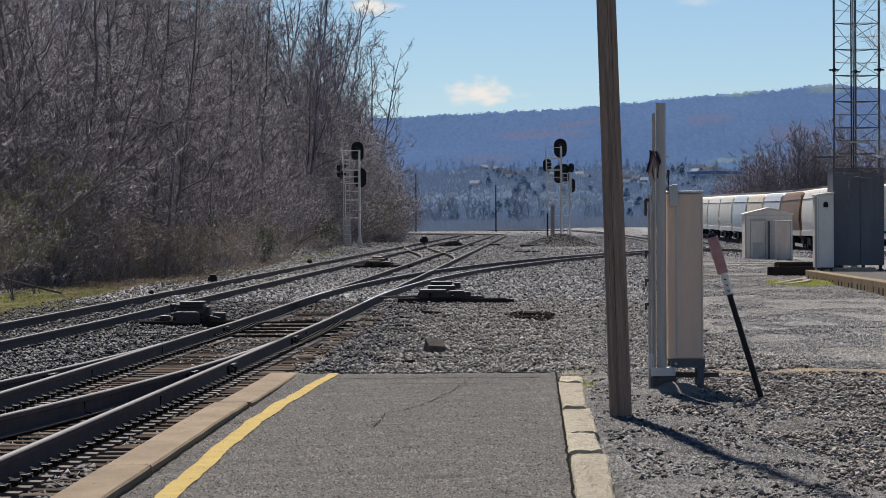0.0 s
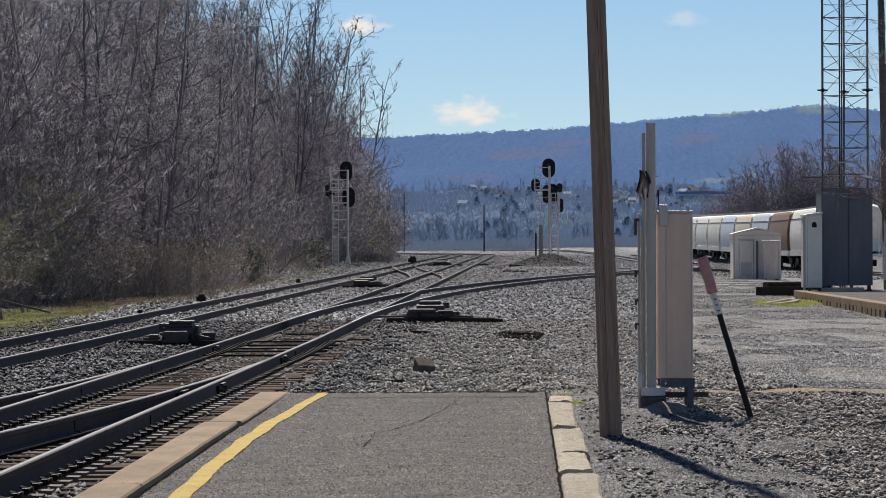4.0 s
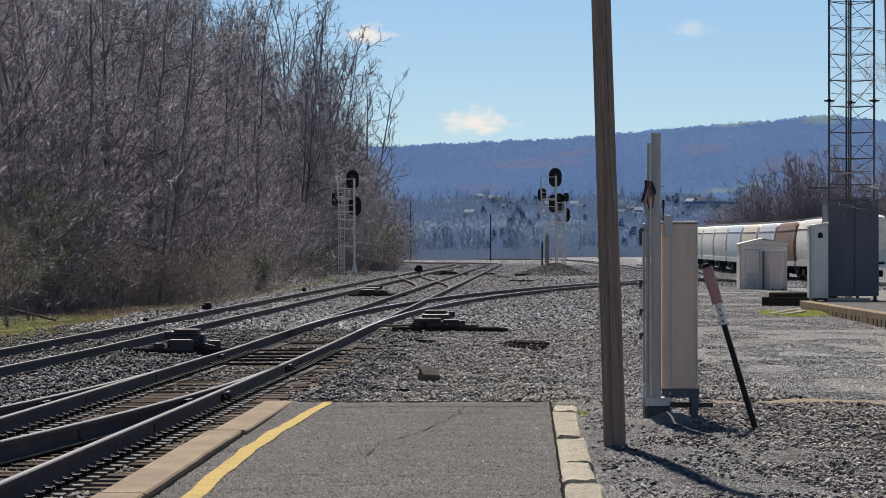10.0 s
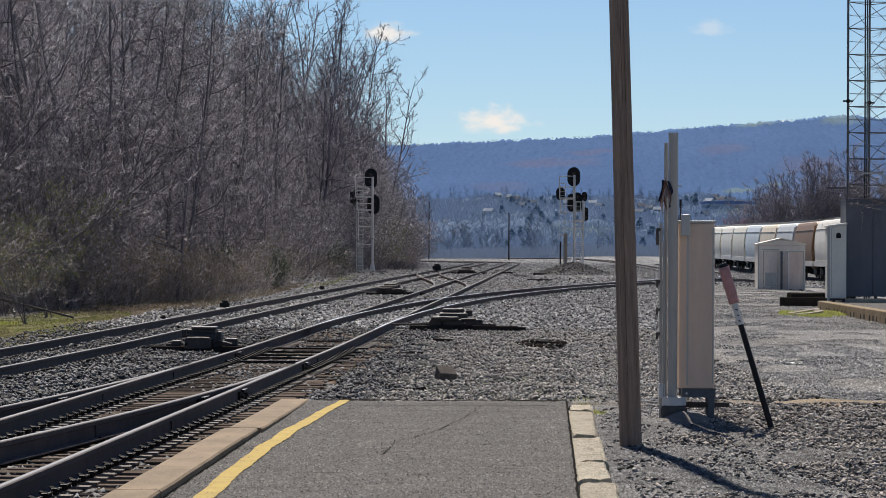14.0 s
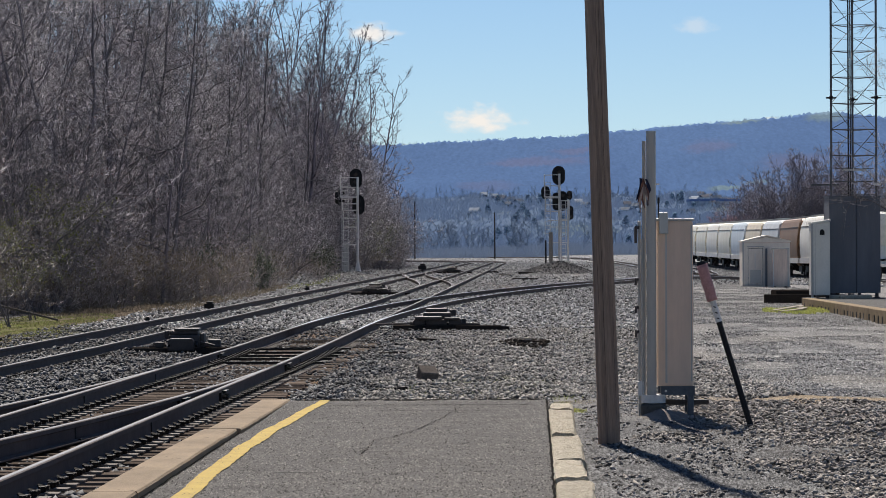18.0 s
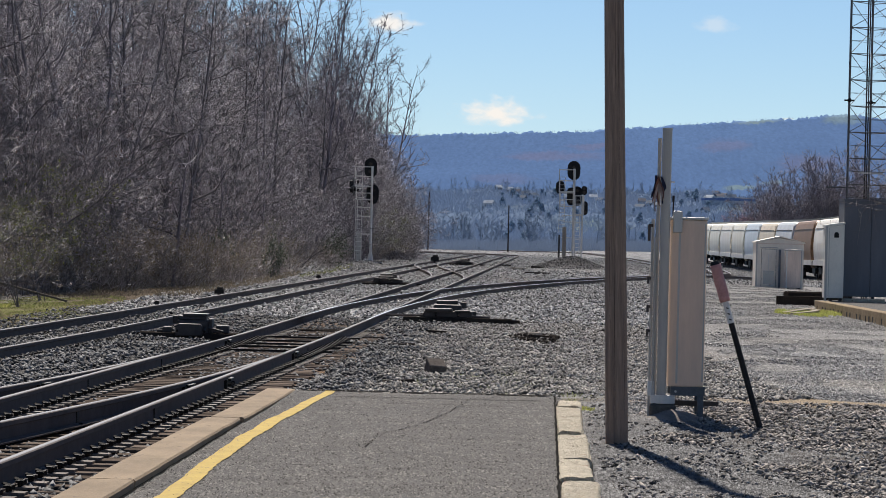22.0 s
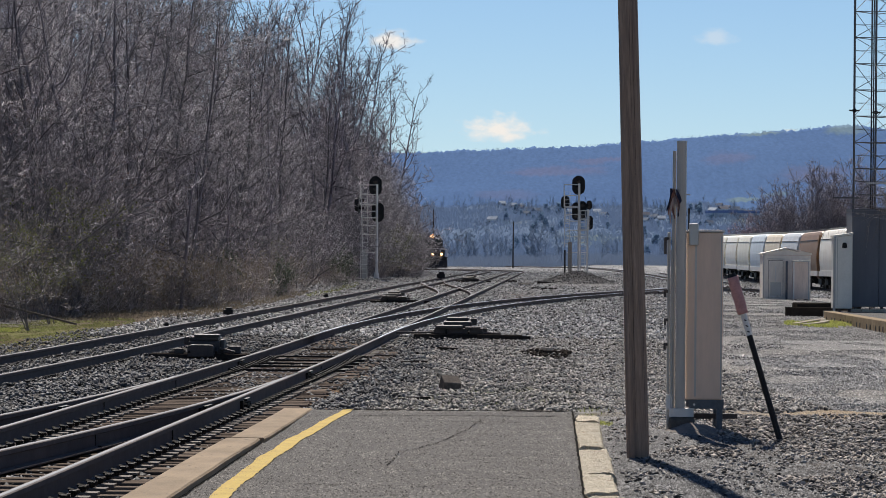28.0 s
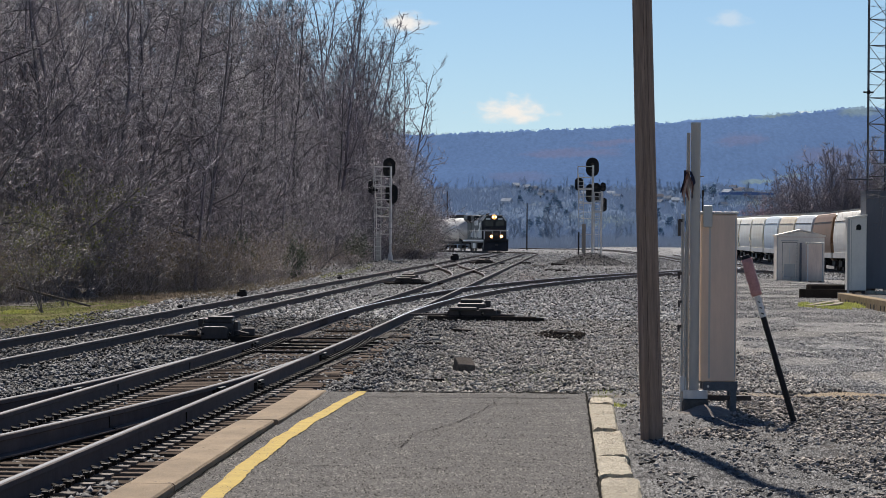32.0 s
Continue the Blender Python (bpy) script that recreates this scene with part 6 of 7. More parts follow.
def make_freight_platform():
    th = thing("freight_platform", pose(0, 0, 0), "low old concrete freight platform with tan edge", "platform", kind="structure")
    e = lambda y: 10.94 + 0.02 * (y - 108)
    f = Form()
    f.add([(e(30) + 0.3, 30, 0.2), (26, 30, 0.2), (26, 111, 0.2), (e(111) + 0.3, 111, 0.2), (e(30) + 0.3, 30, -0.6), (26, 30, -0.6), (26, 111, -0.6), (e(111) + 0.3, 111, -0.6)],
          [(0, 1, 2, 3), (0, 4, 5, 1), (1, 5, 6, 2), (2, 6, 7, 3), (3, 7, 4, 0)])
    part("deck", f, ASPHALT, th, "grey asphalt deck")
    rng = random.Random(3)
    y = 30.0
    while y < 106.5:
        ln = min(rng.uniform(2.2, 3.4), 106.9 - y)
        if ln < 0.5:
            break
        dx = rng.uniform(-0.02, 0.02)
        b = part("edge_block", Form().box(e(y) + dx, e(y) + 0.34, y + 0.02, y + ln - 0.02, -0.35, 0.235), OLD_EDGE, th, bevel=0.02)
        for k in range(int(ln / 0.8)):
            part("drain_slot", Form().box(e(y) + dx - 0.012, e(y) + dx + 0.05, y + 0.3 + 0.8 * k, y + 0.46 + 0.8 * k, -0.12, 0.08), BLACK, b)
        y += ln
    t2 = thing("timber_ramp", pose(10.65, 113.0, ground_z(10.8, 113)), "black creosoted timber ramp beside the platform", "ramp")
    for k in range(5):
        part("baulk", Form().box(0, 2.1, 0.35 * k, 0.35 * k + 0.31, -0.1, 0.42 + 0.02 * (k % 2)), TAR, t2, bevel=0.02)
    part("side_baulk", Form().box(-0.4, 1.9, -0.4, -0.1, -0.1, 0.3), TAR, t2, bevel=0.02)
    for x, y, ln, turn in ((9.75, 100.5, 2.4, 68), (10.05, 99.2, 2.0, 75), (10.3, 102, 1.6, 80), (9.6, 97.5, 1.2, 60)):
        t3 = thing("plank", pose(x, y, ground_z(x, y) + 0.06, 0, -2, turn), "bleached broken board on the ground", "plank", "broken boards")
        part("board", Form().box(-ln / 2, ln / 2, -0.09, 0.09, -0.05, 0.03), OLDWOOD, t3, bevel=0.01)


make_freight_platform()


def make_bungalows():
    th = thing("equipment_case", pose(11.41, 108.6, 0.2), "pale enamelled steel equipment case with a vent", "equipment cabinet")
    part("body", Form().prism(((0.0, 0.1), (0.55, 0.1), (0.55, 2.42), (0.0, 2.34)), 0, 1.1), BEIGE, th, bevel=0.012)
    part("lid", Form().prism(((-0.03, 2.34), (0.57, 2.43), (0.57, 2.49), (-0.03, 2.40)), -0.04, 1.14), BEIGE, th)
    part("vent", Form().prism([(0.3 + 0.075 * math.cos(a), 2.1 + 0.075 * math.sin(a)) for a in [math.pi * i / 8 for i in range(9)]] + [(0.225, 2.0), (0.375, 2.0)], -0.015, 0.0), BLACK, th, "small arched vent")
    part("corner_post", Form().box(-0.05, 0.02, -0.03, 0.04, -0.25, 2.36), GALV, th, "pale steel corner post")
    part("seam", Form().box(0.07, 0.085, -0.006, 0.0, 0.15, 2.3), GALV, th)
    for x in (0.12, 0.42):
        part("foot", Form().box(x, x + 0.09, 0.05, 0.18, 0.0, 0.1), IRON, th)
    t2 = thing("equipment_house", pose(11.97, 108.9, 0.2), "tall dark slate equipment house on short feet", "equipment cabinet")
    part("wall", Form().box(0, 0.85, 0, 1.6, 0.16, 3.2), SLATE, t2, bevel=0.01)
    part("wall", Form().box(0.86, 1.62, 0.03, 1.6, 0.16, 3.2), SLATE, t2, bevel=0.01)
    part("cap", Form().box(-0.02, 1.64, -0.02, 1.62, 3.2, 3.24), SLATE, t2)
    for x in (0.08, 0.9, 1.45):
        part("foot", Form().box(x, x + 0.1, 0.0, 0.1, 0.0, 0.16).box(x - 0.05, x + 0.15, -0.04, 0.12, 0.0, 0.04), IRON, t2)
    t3 = thing("footing_slab", pose(11.9, 107.9, 0.2), "pale concrete footing strip before the cabinets", "footing")
    part("slab", Form().box(0, 1.3, 0, 0.5, -0.02, 0.1), BLOCK, t3, bevel=0.015)


make_bungalows()


def make_tower():
    y = 135.0
    g = ground_z(15.7, y)
    th = thing("lattice_tower", pose(15.75, y, g), "tall dark steel lattice radio tower", "tower")
    legs = ((-0.88, -0.3), (0.88, -0.3), (0.13, 1.2))
    top = 34.0
    for x, yy in legs:
        part("leg", Form().tube((x, yy, -0.3), (x, yy, top), 0.045, n=8), TOWER, th)
    n = int(top / 1.02)
    for k in range(n):
        z = 0.4 + 1.02 * k
        for a, b in ((0, 1), (1, 2), (2, 0)):
            p, q = legs[a], legs[b]
            part("strut", Form().tube((*p, z), (*q, z), 0.018, n=5), TOWER, th)
            part("secondary_strut", Form().tube((*p, z + 0.51), (*q, z + 0.51), 0.009, n=4), TOWER, th)
            if k % 2:
                p, q = q, p
            part("diagonal", Form().tube((*p, z), (*q, z + 1.02), 0.014, n=5), TOWER, th)
    part("cable_run", Form().tube((-0.2, -0.2, 0), (-0.2, -0.2, top), 0.03, n=6).tube((-0.12, -0.2, 0), (-0.12, -0.2, top), 0.025, n=6), BLACK, th, "bundle of black cables")
    for x, yy in legs:
        part("leg_clamp", Form().tube((x - 0.2, yy - 0.05, 7.75), (x + 0.2, yy - 0.05, 7.75), 0.035, n=6).ball((x, yy - 0.07, 7.75), 0.09), BLACK, th)
    part("ice_bridge", Form().box(-1.7, -0.6, -0.4, -0.25, 4.32, 4.38), TOWER, th)
    part("bracket", Form().box(0.75, 1.05, -0.4, -0.3, 4.32, 4.4), WHITE, th)
    for z in (3.75, 4.9):
        part("bracket", Form().box(-0.45, 0.5, -0.35, -0.25, z, z + 0.06), GALV, th)


make_tower()


def make_service_pole():
    th = thing("service_pole", pose(16.15, 125, ground_z(16, 125)), "dark wooden service pole with a grey meter box", "pole")
    part("shaft", Form().tube((0, 0, -0.3), (-0.25, 0, 12), 0.15, 0.12, n=14), GREYPOLE, th, "dark wooden pole", shade=True)
    part("meter_box", Form().box(-0.22, 0.45, -0.4, -0.15, 0.45, 1.75), GALV, th, "grey metal meter box", bevel=0.02)
    part("hood", Form().box(-0.26, 0.49, -0.44, -0.12, 1.75, 1.82), GALV, th)
    for x, z in ((0.16, 0.55), (0.28, 0.55), (0.16, 1.45), (0.28, 1.45)):
        part("vent_slot", Form().box(x, x + 0.06, -0.408, -0.4, z, z + 0.16), WHITE, th, "pale sticker on the box")
    for x in (-0.05, 0.22):
        part("stand_leg", Form().box(x, x + 0.08, -0.32, -0.24, -0.2, 0.45), GALV, th)
    part("conduit", Form().box(-0.16, -0.05, -0.3, -0.18, 1.8, 2.6), GALV, th)


make_service_pole()

# Backlight and sun are put into colour: SHADY darkened, PALETWIG paled.
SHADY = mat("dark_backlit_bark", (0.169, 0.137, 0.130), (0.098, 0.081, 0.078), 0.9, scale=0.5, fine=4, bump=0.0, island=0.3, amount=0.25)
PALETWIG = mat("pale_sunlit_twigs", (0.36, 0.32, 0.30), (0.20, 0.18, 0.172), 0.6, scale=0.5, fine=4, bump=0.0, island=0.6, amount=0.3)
GREYBARK = mat("grey_purple_bark", (0.260, 0.234, 0.254), (0.189, 0.170, 0.187), 0.9, scale=0.5, fine=4, bump=0.0, island=0.4, amount=0.25)
SPREAD = [tree_kind("spreading_tree", "wide domed bare tree with many fanned stems", 131 + i, GREYBARK, GREYBARK, 0.017, height=14.5, limbs=10, boughs=4, twigs=4, crook=0.45, start=0.2, up=0.4, reach=0.24, stems=60, thick=0.075, fan=60, tip=5.0) for i in range(2)]
PINKISH = tree_kind("reddish_bush", "reddish budding bush beyond the yard", 133, SHADY, REDBUD, 0.02, height=8.0, limbs=10, boughs=6, twigs=9, start=0.1, up=0.4, reach=0.4, stems=7, thick=0.05, leaf=(9000, 0.06, REDBUD, 0.2))
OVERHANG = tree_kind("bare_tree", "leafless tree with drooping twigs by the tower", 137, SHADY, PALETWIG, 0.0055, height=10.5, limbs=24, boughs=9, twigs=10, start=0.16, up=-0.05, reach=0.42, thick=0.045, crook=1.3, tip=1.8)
plant_tree(SPREAD[1], 40.0, 434, 110, 0.88, "trees beyond the yard")
plant_tree(SPREAD[0], 44.0, 436, 200, 1.04, "trees beyond the yard")
plant_tree(SPREAD[1], 50.0, 441, 20, 1.13, "trees beyond the yard")
plant_tree(SPREAD[0], 57.5, 438, 260, 1.08, "trees beyond the yard")
plant_tree(PINKISH, 36.6, 447, 0, 0.86, "trees beyond the yard", "bush")
plant_tree(PINKISH, 39.0, 452, 90, 1.0, "trees beyond the yard", "bush")
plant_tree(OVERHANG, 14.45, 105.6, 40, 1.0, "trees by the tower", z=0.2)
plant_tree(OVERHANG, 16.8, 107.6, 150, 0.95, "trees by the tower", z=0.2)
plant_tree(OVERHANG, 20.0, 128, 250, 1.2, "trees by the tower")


# ---- hopper cars ----
def bogie(th, y, name="bogie"):
    b = part("bogie", Form().box(-1.0, 1.0, y - 1.25, y + 1.25, 0.5, 0.75).box(-1.15, -0.95, y - 1.3, y + 1.3, 0.35, 0.8).box(0.95, 1.15, y - 1.3, y + 1.3, 0.35, 0.8), BLACK, th, "black steel wheel truck", bevel=0.03)
    for dy in (-0.9, 0.9):
        for sx in (-0.755, 0.755):
            part("wheel", Form().tube((sx - 0.07, y + dy, 0.45), (sx + 0.07, y + dy, 0.45), 0.45, n=16), IRON, b)


def hopper_kit(body_mat):
    """A covered hopper car with bulging sides, origin on the rail tops at its middle, length along y."""
    th = new("hopper_car")
    L = 16.6
    f = Form()
    section = [(-0.95, 4.55), (-1.2, 4.47), (-1.32, 4.28), (-1.47, 3.82)] + [(-1.47 - 0.03 * k / 14 - 0.1 * math.sin(math.pi * k / 14), 3.82 - 2.47 * k / 14) for k in range(1, 15)]
    ring = section + [(-x, z) for x, z in reversed(section)]
    n = len(ring)
    ys = (-L / 2 + 0.15, -L / 2 + 0.5, -3.0, 3.0, L / 2 - 0.5, L / 2 - 0.15)
    for j, y in enumerate(ys):
        end = j in (0, 5)
        for x, z in ring:
            zz = z if not end else 2.2 + (z - 1.35) * (4.4 - 2.2) / (4.55 - 1.35)
            dy = 0
            if end:
                dy = (0.9 if j == 0 else -0.9) * max(0.0, (2.8 - z) / 1.45)
            f.v.append((x * (0.97 if end else 1.0), y + dy, zz))
    for j in range(5):
        f.f += [(j * n + i, j * n + (i + 1) % n, (j + 1) * n + (i + 1) % n, (j + 1) * n + i) for i in range(n)]
    f.f += [tuple(range(n)), tuple(5 * n + i for i in range(n))[::-1]]
    part("body", f, body_mat, th, "bulging painted steel hopper body", shade=False)
    part("roof_walk", Form().box(-0.35, 0.35, -L / 2 + 0.6, L / 2 - 0.6, 4.72, 4.76), GALV, th)
    for k in range(18):
        y = -L / 2 + 0.8 + k * (L - 1.6) / 17
        part("walk_bracket", Form().box(-0.5, 0.5, y - 0.03, y + 0.03, 4.52, 4.72), GALV, th)
    for k in range(5):
        part("hatch", Form().tube((0, -6 + 3 * k, 4.5), (0, -6 + 3 * k, 4.68), 0.4, n=12), body_mat, th)
    for sx in (-1, 1):
        part("side_sill", Form().box(sx * 1.5 - 0.06, sx * 1.5 + 0.06, -L / 2, L / 2, 1.02, 1.42), SILVER, th, "pale side sill")
        part("roof_seam", Form().box(sx * 1.47 - 0.03, sx * 1.47 + 0.03, -L / 2 + 0.5, L / 2 - 0.5, 3.80, 3.86), IRON, th, "dark seam under the roof")
    for y0 in (-5.0, -1.7, 1.7, 5.0):
        part("hopper_chute", Form().add([(-1.3, y0 - 1.5, 1.4), (1.3, y0 - 1.5, 1.4), (1.3, y0 + 1.5, 1.4), (-1.3, y0 + 1.5, 1.4), (-0.4, y0 - 0.4, 0.35), (0.4, y0 - 0.4, 0.35), (0.4, y0 + 0.4, 0.35), (-0.4, y0 + 0.4, 0.35)],
                                        [(0, 1, 5, 4), (1, 2, 6, 5), (2, 3, 7, 6), (3, 0, 4, 7), (4, 5, 6, 7), (0, 3, 2, 1)]), BLACK if y0 in (-5.0, 5.0) else body_mat, th)
    for s in (-1, 1):
        part("end_platform", Form().box(-1.45, 1.45, s * L / 2 - 0.5, s * L / 2 + 0.5, 1.0, 1.2), body_mat, th)
        part("coupler", Form().box(-0.12, 0.12, s * (L / 2 + 0.4) - 0.4, s * (L / 2 + 0.4) + 0.5, 0.75, 0.98), IRON, th)
        part("end_ladder", Form().box(-1.4, -1.34, s * L / 2 - 0.03, s * L / 2 + 0.03, 1.1, 4.2).box(-0.95, -0.9, s * L / 2 - 0.03, s * L / 2 + 0.03, 1.1, 4.2), body_mat, th)
        part("end_post", Form().box(1.2, 1.3, s * L / 2 - 0.05, s * L / 2 + 0.05, 1.1, 3.6), body_mat, th)
        bogie(th, s * (L / 2 - 1.9))
    return th


def paint(name, base, second):
    return mat(name, base, second, 0.55, 0.0, scale=0.5, fine=6, bump=0.05, amount=0.26, stretch=(1, 1, 0.2), spots=(1.3, 0.66, tuple(c * 0.6 for c in second)))


CAR_COLOURS = (("white", (0.86, 0.83, 0.74), (0.72, 0.68, 0.59)), ("brown", (0.28, 0.17, 0.10), (0.21, 0.13, 0.085)), ("pale grey", (0.66, 0.68, 0.70), (0.54, 0.55, 0.56)), ("cream", (0.82, 0.72, 0.56), (0.66, 0.56, 0.43)),
               ("pale blue-grey", (0.66, 0.72, 0.77), (0.55, 0.60, 0.64)), ("dirty white", (0.86, 0.84, 0.73), (0.72, 0.65, 0.54)), ("off-white", (0.86, 0.84, 0.76), (0.77, 0.70, 0.61)))
car_paints = [paint("car_paint_" + c[0].replace(" ", "_"), c[1], c[2]) for c in CAR_COLOURS]
# colours from the nearest car to the furthest
first = hopper_kit(car_paints[0])
for i, k in enumerate((0, 6, 1, 2, 3, 4, 5, 6, 5, 5)):
    y = 286.5 + 9.1 + 18.2 * (i - 3)
    m = pose(yard_x(y), y, path_z(yard_x(y), y), math.degrees(math.atan(0.006)) if y > 290 else 0, 0, -0.4)
    car = first if i == 0 else copy_thing(first, m)
    car.matrix_basis = m
    for o in car.children:
        if o.data and o.data.materials and o.data.materials[0] == car_paints[0] and k:
            key = o.data.name.split(".")[0] + str(k)
            me = bpy.data.meshes.get(key)
            if not me:
                me = o.data.copy()
                me.name = key
                me.materials[0] = car_paints[k]
            o.data = me
    tagged(car, f"{CAR_COLOURS[k][0]} covered hopper car standing in the yard", "freight car", "parked hopper cars")


# ---- the valley and the hills ----
def hill(name, label, y0, y1, x0, x1, ridge, base, material, step, rows, fuzz):
    """A wooded slope that rises from base at y0 to its ridge at y1; ridge(x) gives the height."""
    xs = np.arange(x0, x1, step)
    verts, rng = [], random.Random(rows)
    for j in range(rows + 1):
        u = j / rows
        for x in xs:
            z = base + (ridge(x) - base) * (u ** 0.8)
            z += (ridge(x) - base) * 0.07 * noise.noise((x * 0.004, u * 3, 2)) * math.sin(math.pi * u)
            z += fuzz * (rng.uniform(-0.5, 0.5) + 0.35 * noise.noise((x * 0.03, u * 12, 8))) * (0.4 + 0.6 * u)
            if j == rows:
                z += 0.8 * noise.noise((x * 0.05, 4, 1)) + rng.uniform(-0.7, 0.7)
            verts.append((x, y0 + (y1 - y0) * u, z))
    for x in xs:
        verts.append((x, y1 + 40, base))
    w = len(xs)
    i, j = np.meshgrid(np.arange(w - 1), np.arange(rows + 1))
    k = (j * w + i).ravel()
    ob = new(name, quick_mesh(name, verts, np.stack([k, k + 1, k + 1 + w, k + w], 1), material))
    tagged(ob, label, "hill", kind="structure")


# Haze over the far hill is put into its blue base colours.
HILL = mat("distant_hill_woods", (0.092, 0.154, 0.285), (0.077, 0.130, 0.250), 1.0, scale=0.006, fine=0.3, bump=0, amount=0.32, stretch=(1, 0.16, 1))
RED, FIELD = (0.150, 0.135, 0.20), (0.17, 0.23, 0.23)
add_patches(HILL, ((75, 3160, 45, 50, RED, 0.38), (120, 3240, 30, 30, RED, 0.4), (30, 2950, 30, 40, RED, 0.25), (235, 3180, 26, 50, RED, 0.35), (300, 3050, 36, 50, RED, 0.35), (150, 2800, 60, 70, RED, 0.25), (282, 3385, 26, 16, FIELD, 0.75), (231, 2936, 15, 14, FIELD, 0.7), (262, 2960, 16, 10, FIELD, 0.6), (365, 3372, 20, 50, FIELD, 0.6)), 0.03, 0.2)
# The slope's blue-grey carries the haze of distance in its base colour.
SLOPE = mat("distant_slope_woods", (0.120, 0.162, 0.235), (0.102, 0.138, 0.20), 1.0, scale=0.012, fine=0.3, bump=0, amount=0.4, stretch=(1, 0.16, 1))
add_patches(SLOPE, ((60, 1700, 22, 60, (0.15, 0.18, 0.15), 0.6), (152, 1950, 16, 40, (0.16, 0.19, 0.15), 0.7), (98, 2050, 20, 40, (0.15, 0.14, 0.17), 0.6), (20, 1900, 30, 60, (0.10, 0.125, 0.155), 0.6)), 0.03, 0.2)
main_ridge = lambda x: float(np.interp(x, (-600, -50, 120, 230, 340, 375, 440, 700), (112, 113, 121, 131, 140, 143, 137, 128))) * 1.0
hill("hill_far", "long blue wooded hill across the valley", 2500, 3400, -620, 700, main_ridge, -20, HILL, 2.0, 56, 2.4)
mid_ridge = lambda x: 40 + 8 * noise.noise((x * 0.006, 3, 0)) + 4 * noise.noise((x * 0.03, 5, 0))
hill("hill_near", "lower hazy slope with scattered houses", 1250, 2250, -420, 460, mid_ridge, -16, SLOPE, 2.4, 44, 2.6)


def slope_z(x, y):
    return -16 + (mid_ridge(x) + 16) * (max(0, min(1, (y - 1250) / 1000)) ** 0.8)


def make_far_trees():
    rng = random.Random(77)
    for i in range(20):
        y = rng.uniform(640, 860)
        x = (rng.uniform(660, 1440) - 784) / 6100 * y
        plant_tree(rng.choice(FAR_TREES), x, y, rng.uniform(0, 360), rng.uniform(0.6, 1.0), "bare trees down the valley", z=ground_z(x, y) - 0.5)
    # the joined far woods on the slopes
    forms = []
    for s in range(6):
        segs = grow(random.Random(300 + s), height=9, limbs=9, boughs=4, twigs=0, start=0.1, up=0.7, reach=0.4)
        segs = [(a, b, max(0.07, r0), max(0.04, r1), 3 if lv == 2 else lv) for a, b, r0, r1, lv in segs]
        me = spikes("tmp", segs, HAZE_TWIG, 0.05)
        v = np.zeros(len(me.vertices) * 3, np.float32)
        me.vertices.foreach_get("co", v)
        t = np.zeros(len(me.loops), np.int32)
        me.loops.foreach_get("vertex_index", t)
        forms.append((v.reshape(-1, 3), t.reshape(-1, 3)))
        bpy.data.meshes.remove(me)

    def far_woods(name, label, count, seed, place, size, material):
        r3 = random.Random(seed)
        vs, fs, k = [], [], 0
        for _ in range(count):
            x, y, z = place(r3)
            v, t = r3.choice(forms)
            a, s = r3.uniform(0, 6.283), r3.uniform(*size)
            c, d = math.cos(a) * s, math.sin(a) * s
            vs.append(np.stack([v[:, 0] * c - v[:, 1] * d + x, v[:, 0] * d + v[:, 1] * c + y, v[:, 2] * s + z], 1))
            fs.append(t + k)
            k += len(v)
        tagged(new(name, quick_mesh(name, np.concatenate(vs), np.concatenate(fs), material)), label, "woods", kind="stuff")

    def on_slope(r3):
        y = r3.uniform(1000, 2250) if r3.random() < 0.5 else r3.uniform(2050, 2250)
        x = (r3.uniform(640, 1480) - 784) / 6100 * y
        return x, y, (slope_z(x, y) if y > 1250 else ground_z(x, y)) - 0.5

    def on_ridge(r3):
        x = r3.uniform(-160, 440)
        return x, 3398, main_ridge(x) - 1.6

    def in_valley(r3):
        y = r3.uniform(620, 1000)
        x = (r3.uniform(640, 1480) - 784) / 6100 * y
        return x, y, ground_z(x, y) - 0.5

    # Twig colours paled and blued to paint in the haze.
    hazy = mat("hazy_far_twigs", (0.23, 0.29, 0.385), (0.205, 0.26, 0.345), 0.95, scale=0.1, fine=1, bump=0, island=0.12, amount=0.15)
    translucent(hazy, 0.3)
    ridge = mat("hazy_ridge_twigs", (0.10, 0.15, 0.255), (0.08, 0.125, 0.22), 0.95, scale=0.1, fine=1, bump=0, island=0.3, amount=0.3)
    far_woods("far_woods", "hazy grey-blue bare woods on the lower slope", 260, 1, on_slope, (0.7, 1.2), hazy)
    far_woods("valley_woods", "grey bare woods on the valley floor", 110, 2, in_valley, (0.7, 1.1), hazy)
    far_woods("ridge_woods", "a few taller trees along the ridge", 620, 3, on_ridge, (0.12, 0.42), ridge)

    def brush(name, label, count, seed, y0, y1, height, width, material):
        """Far bare thickets: countless thin upright sprays that close the slope."""
        r3 = np.random.default_rng(seed)
        y = 1 / r3.uniform(1 / y1, 1 / y0, count)
        x = (r3.uniform(630, 1520, count) - 784) / 6100 * y
        z = np.array([(slope_z(a, b) if b > 1250 else ground_z(a, b)) - 0.3 for a, b in zip(x, y)])
        tall = np.array([1 + 0.7 * noise.noise((a * 0.03, b * 0.01, 3)) for a, b in zip(x, y)])
        h, w, t = r3.uniform(*height, count) * tall, r3.uniform(*width, count), r3.uniform(-0.35, 0.35, count)
        side = np.stack([np.cos(t) * w, np.sin(t) * w, 0 * t], 1)
        p = np.stack([x, y, z], 1)
        top = p + np.stack([r3.normal(0, 0.55, count) * h, r3.normal(0, 0.06, count) * h, h], 1)
        mid = (p + top) / 2 + side * r3.uniform(-2.5, 2.5, count)[:, None]
        v = np.stack([p - side, p + side, mid + side, top], 1).reshape(-1, 3)
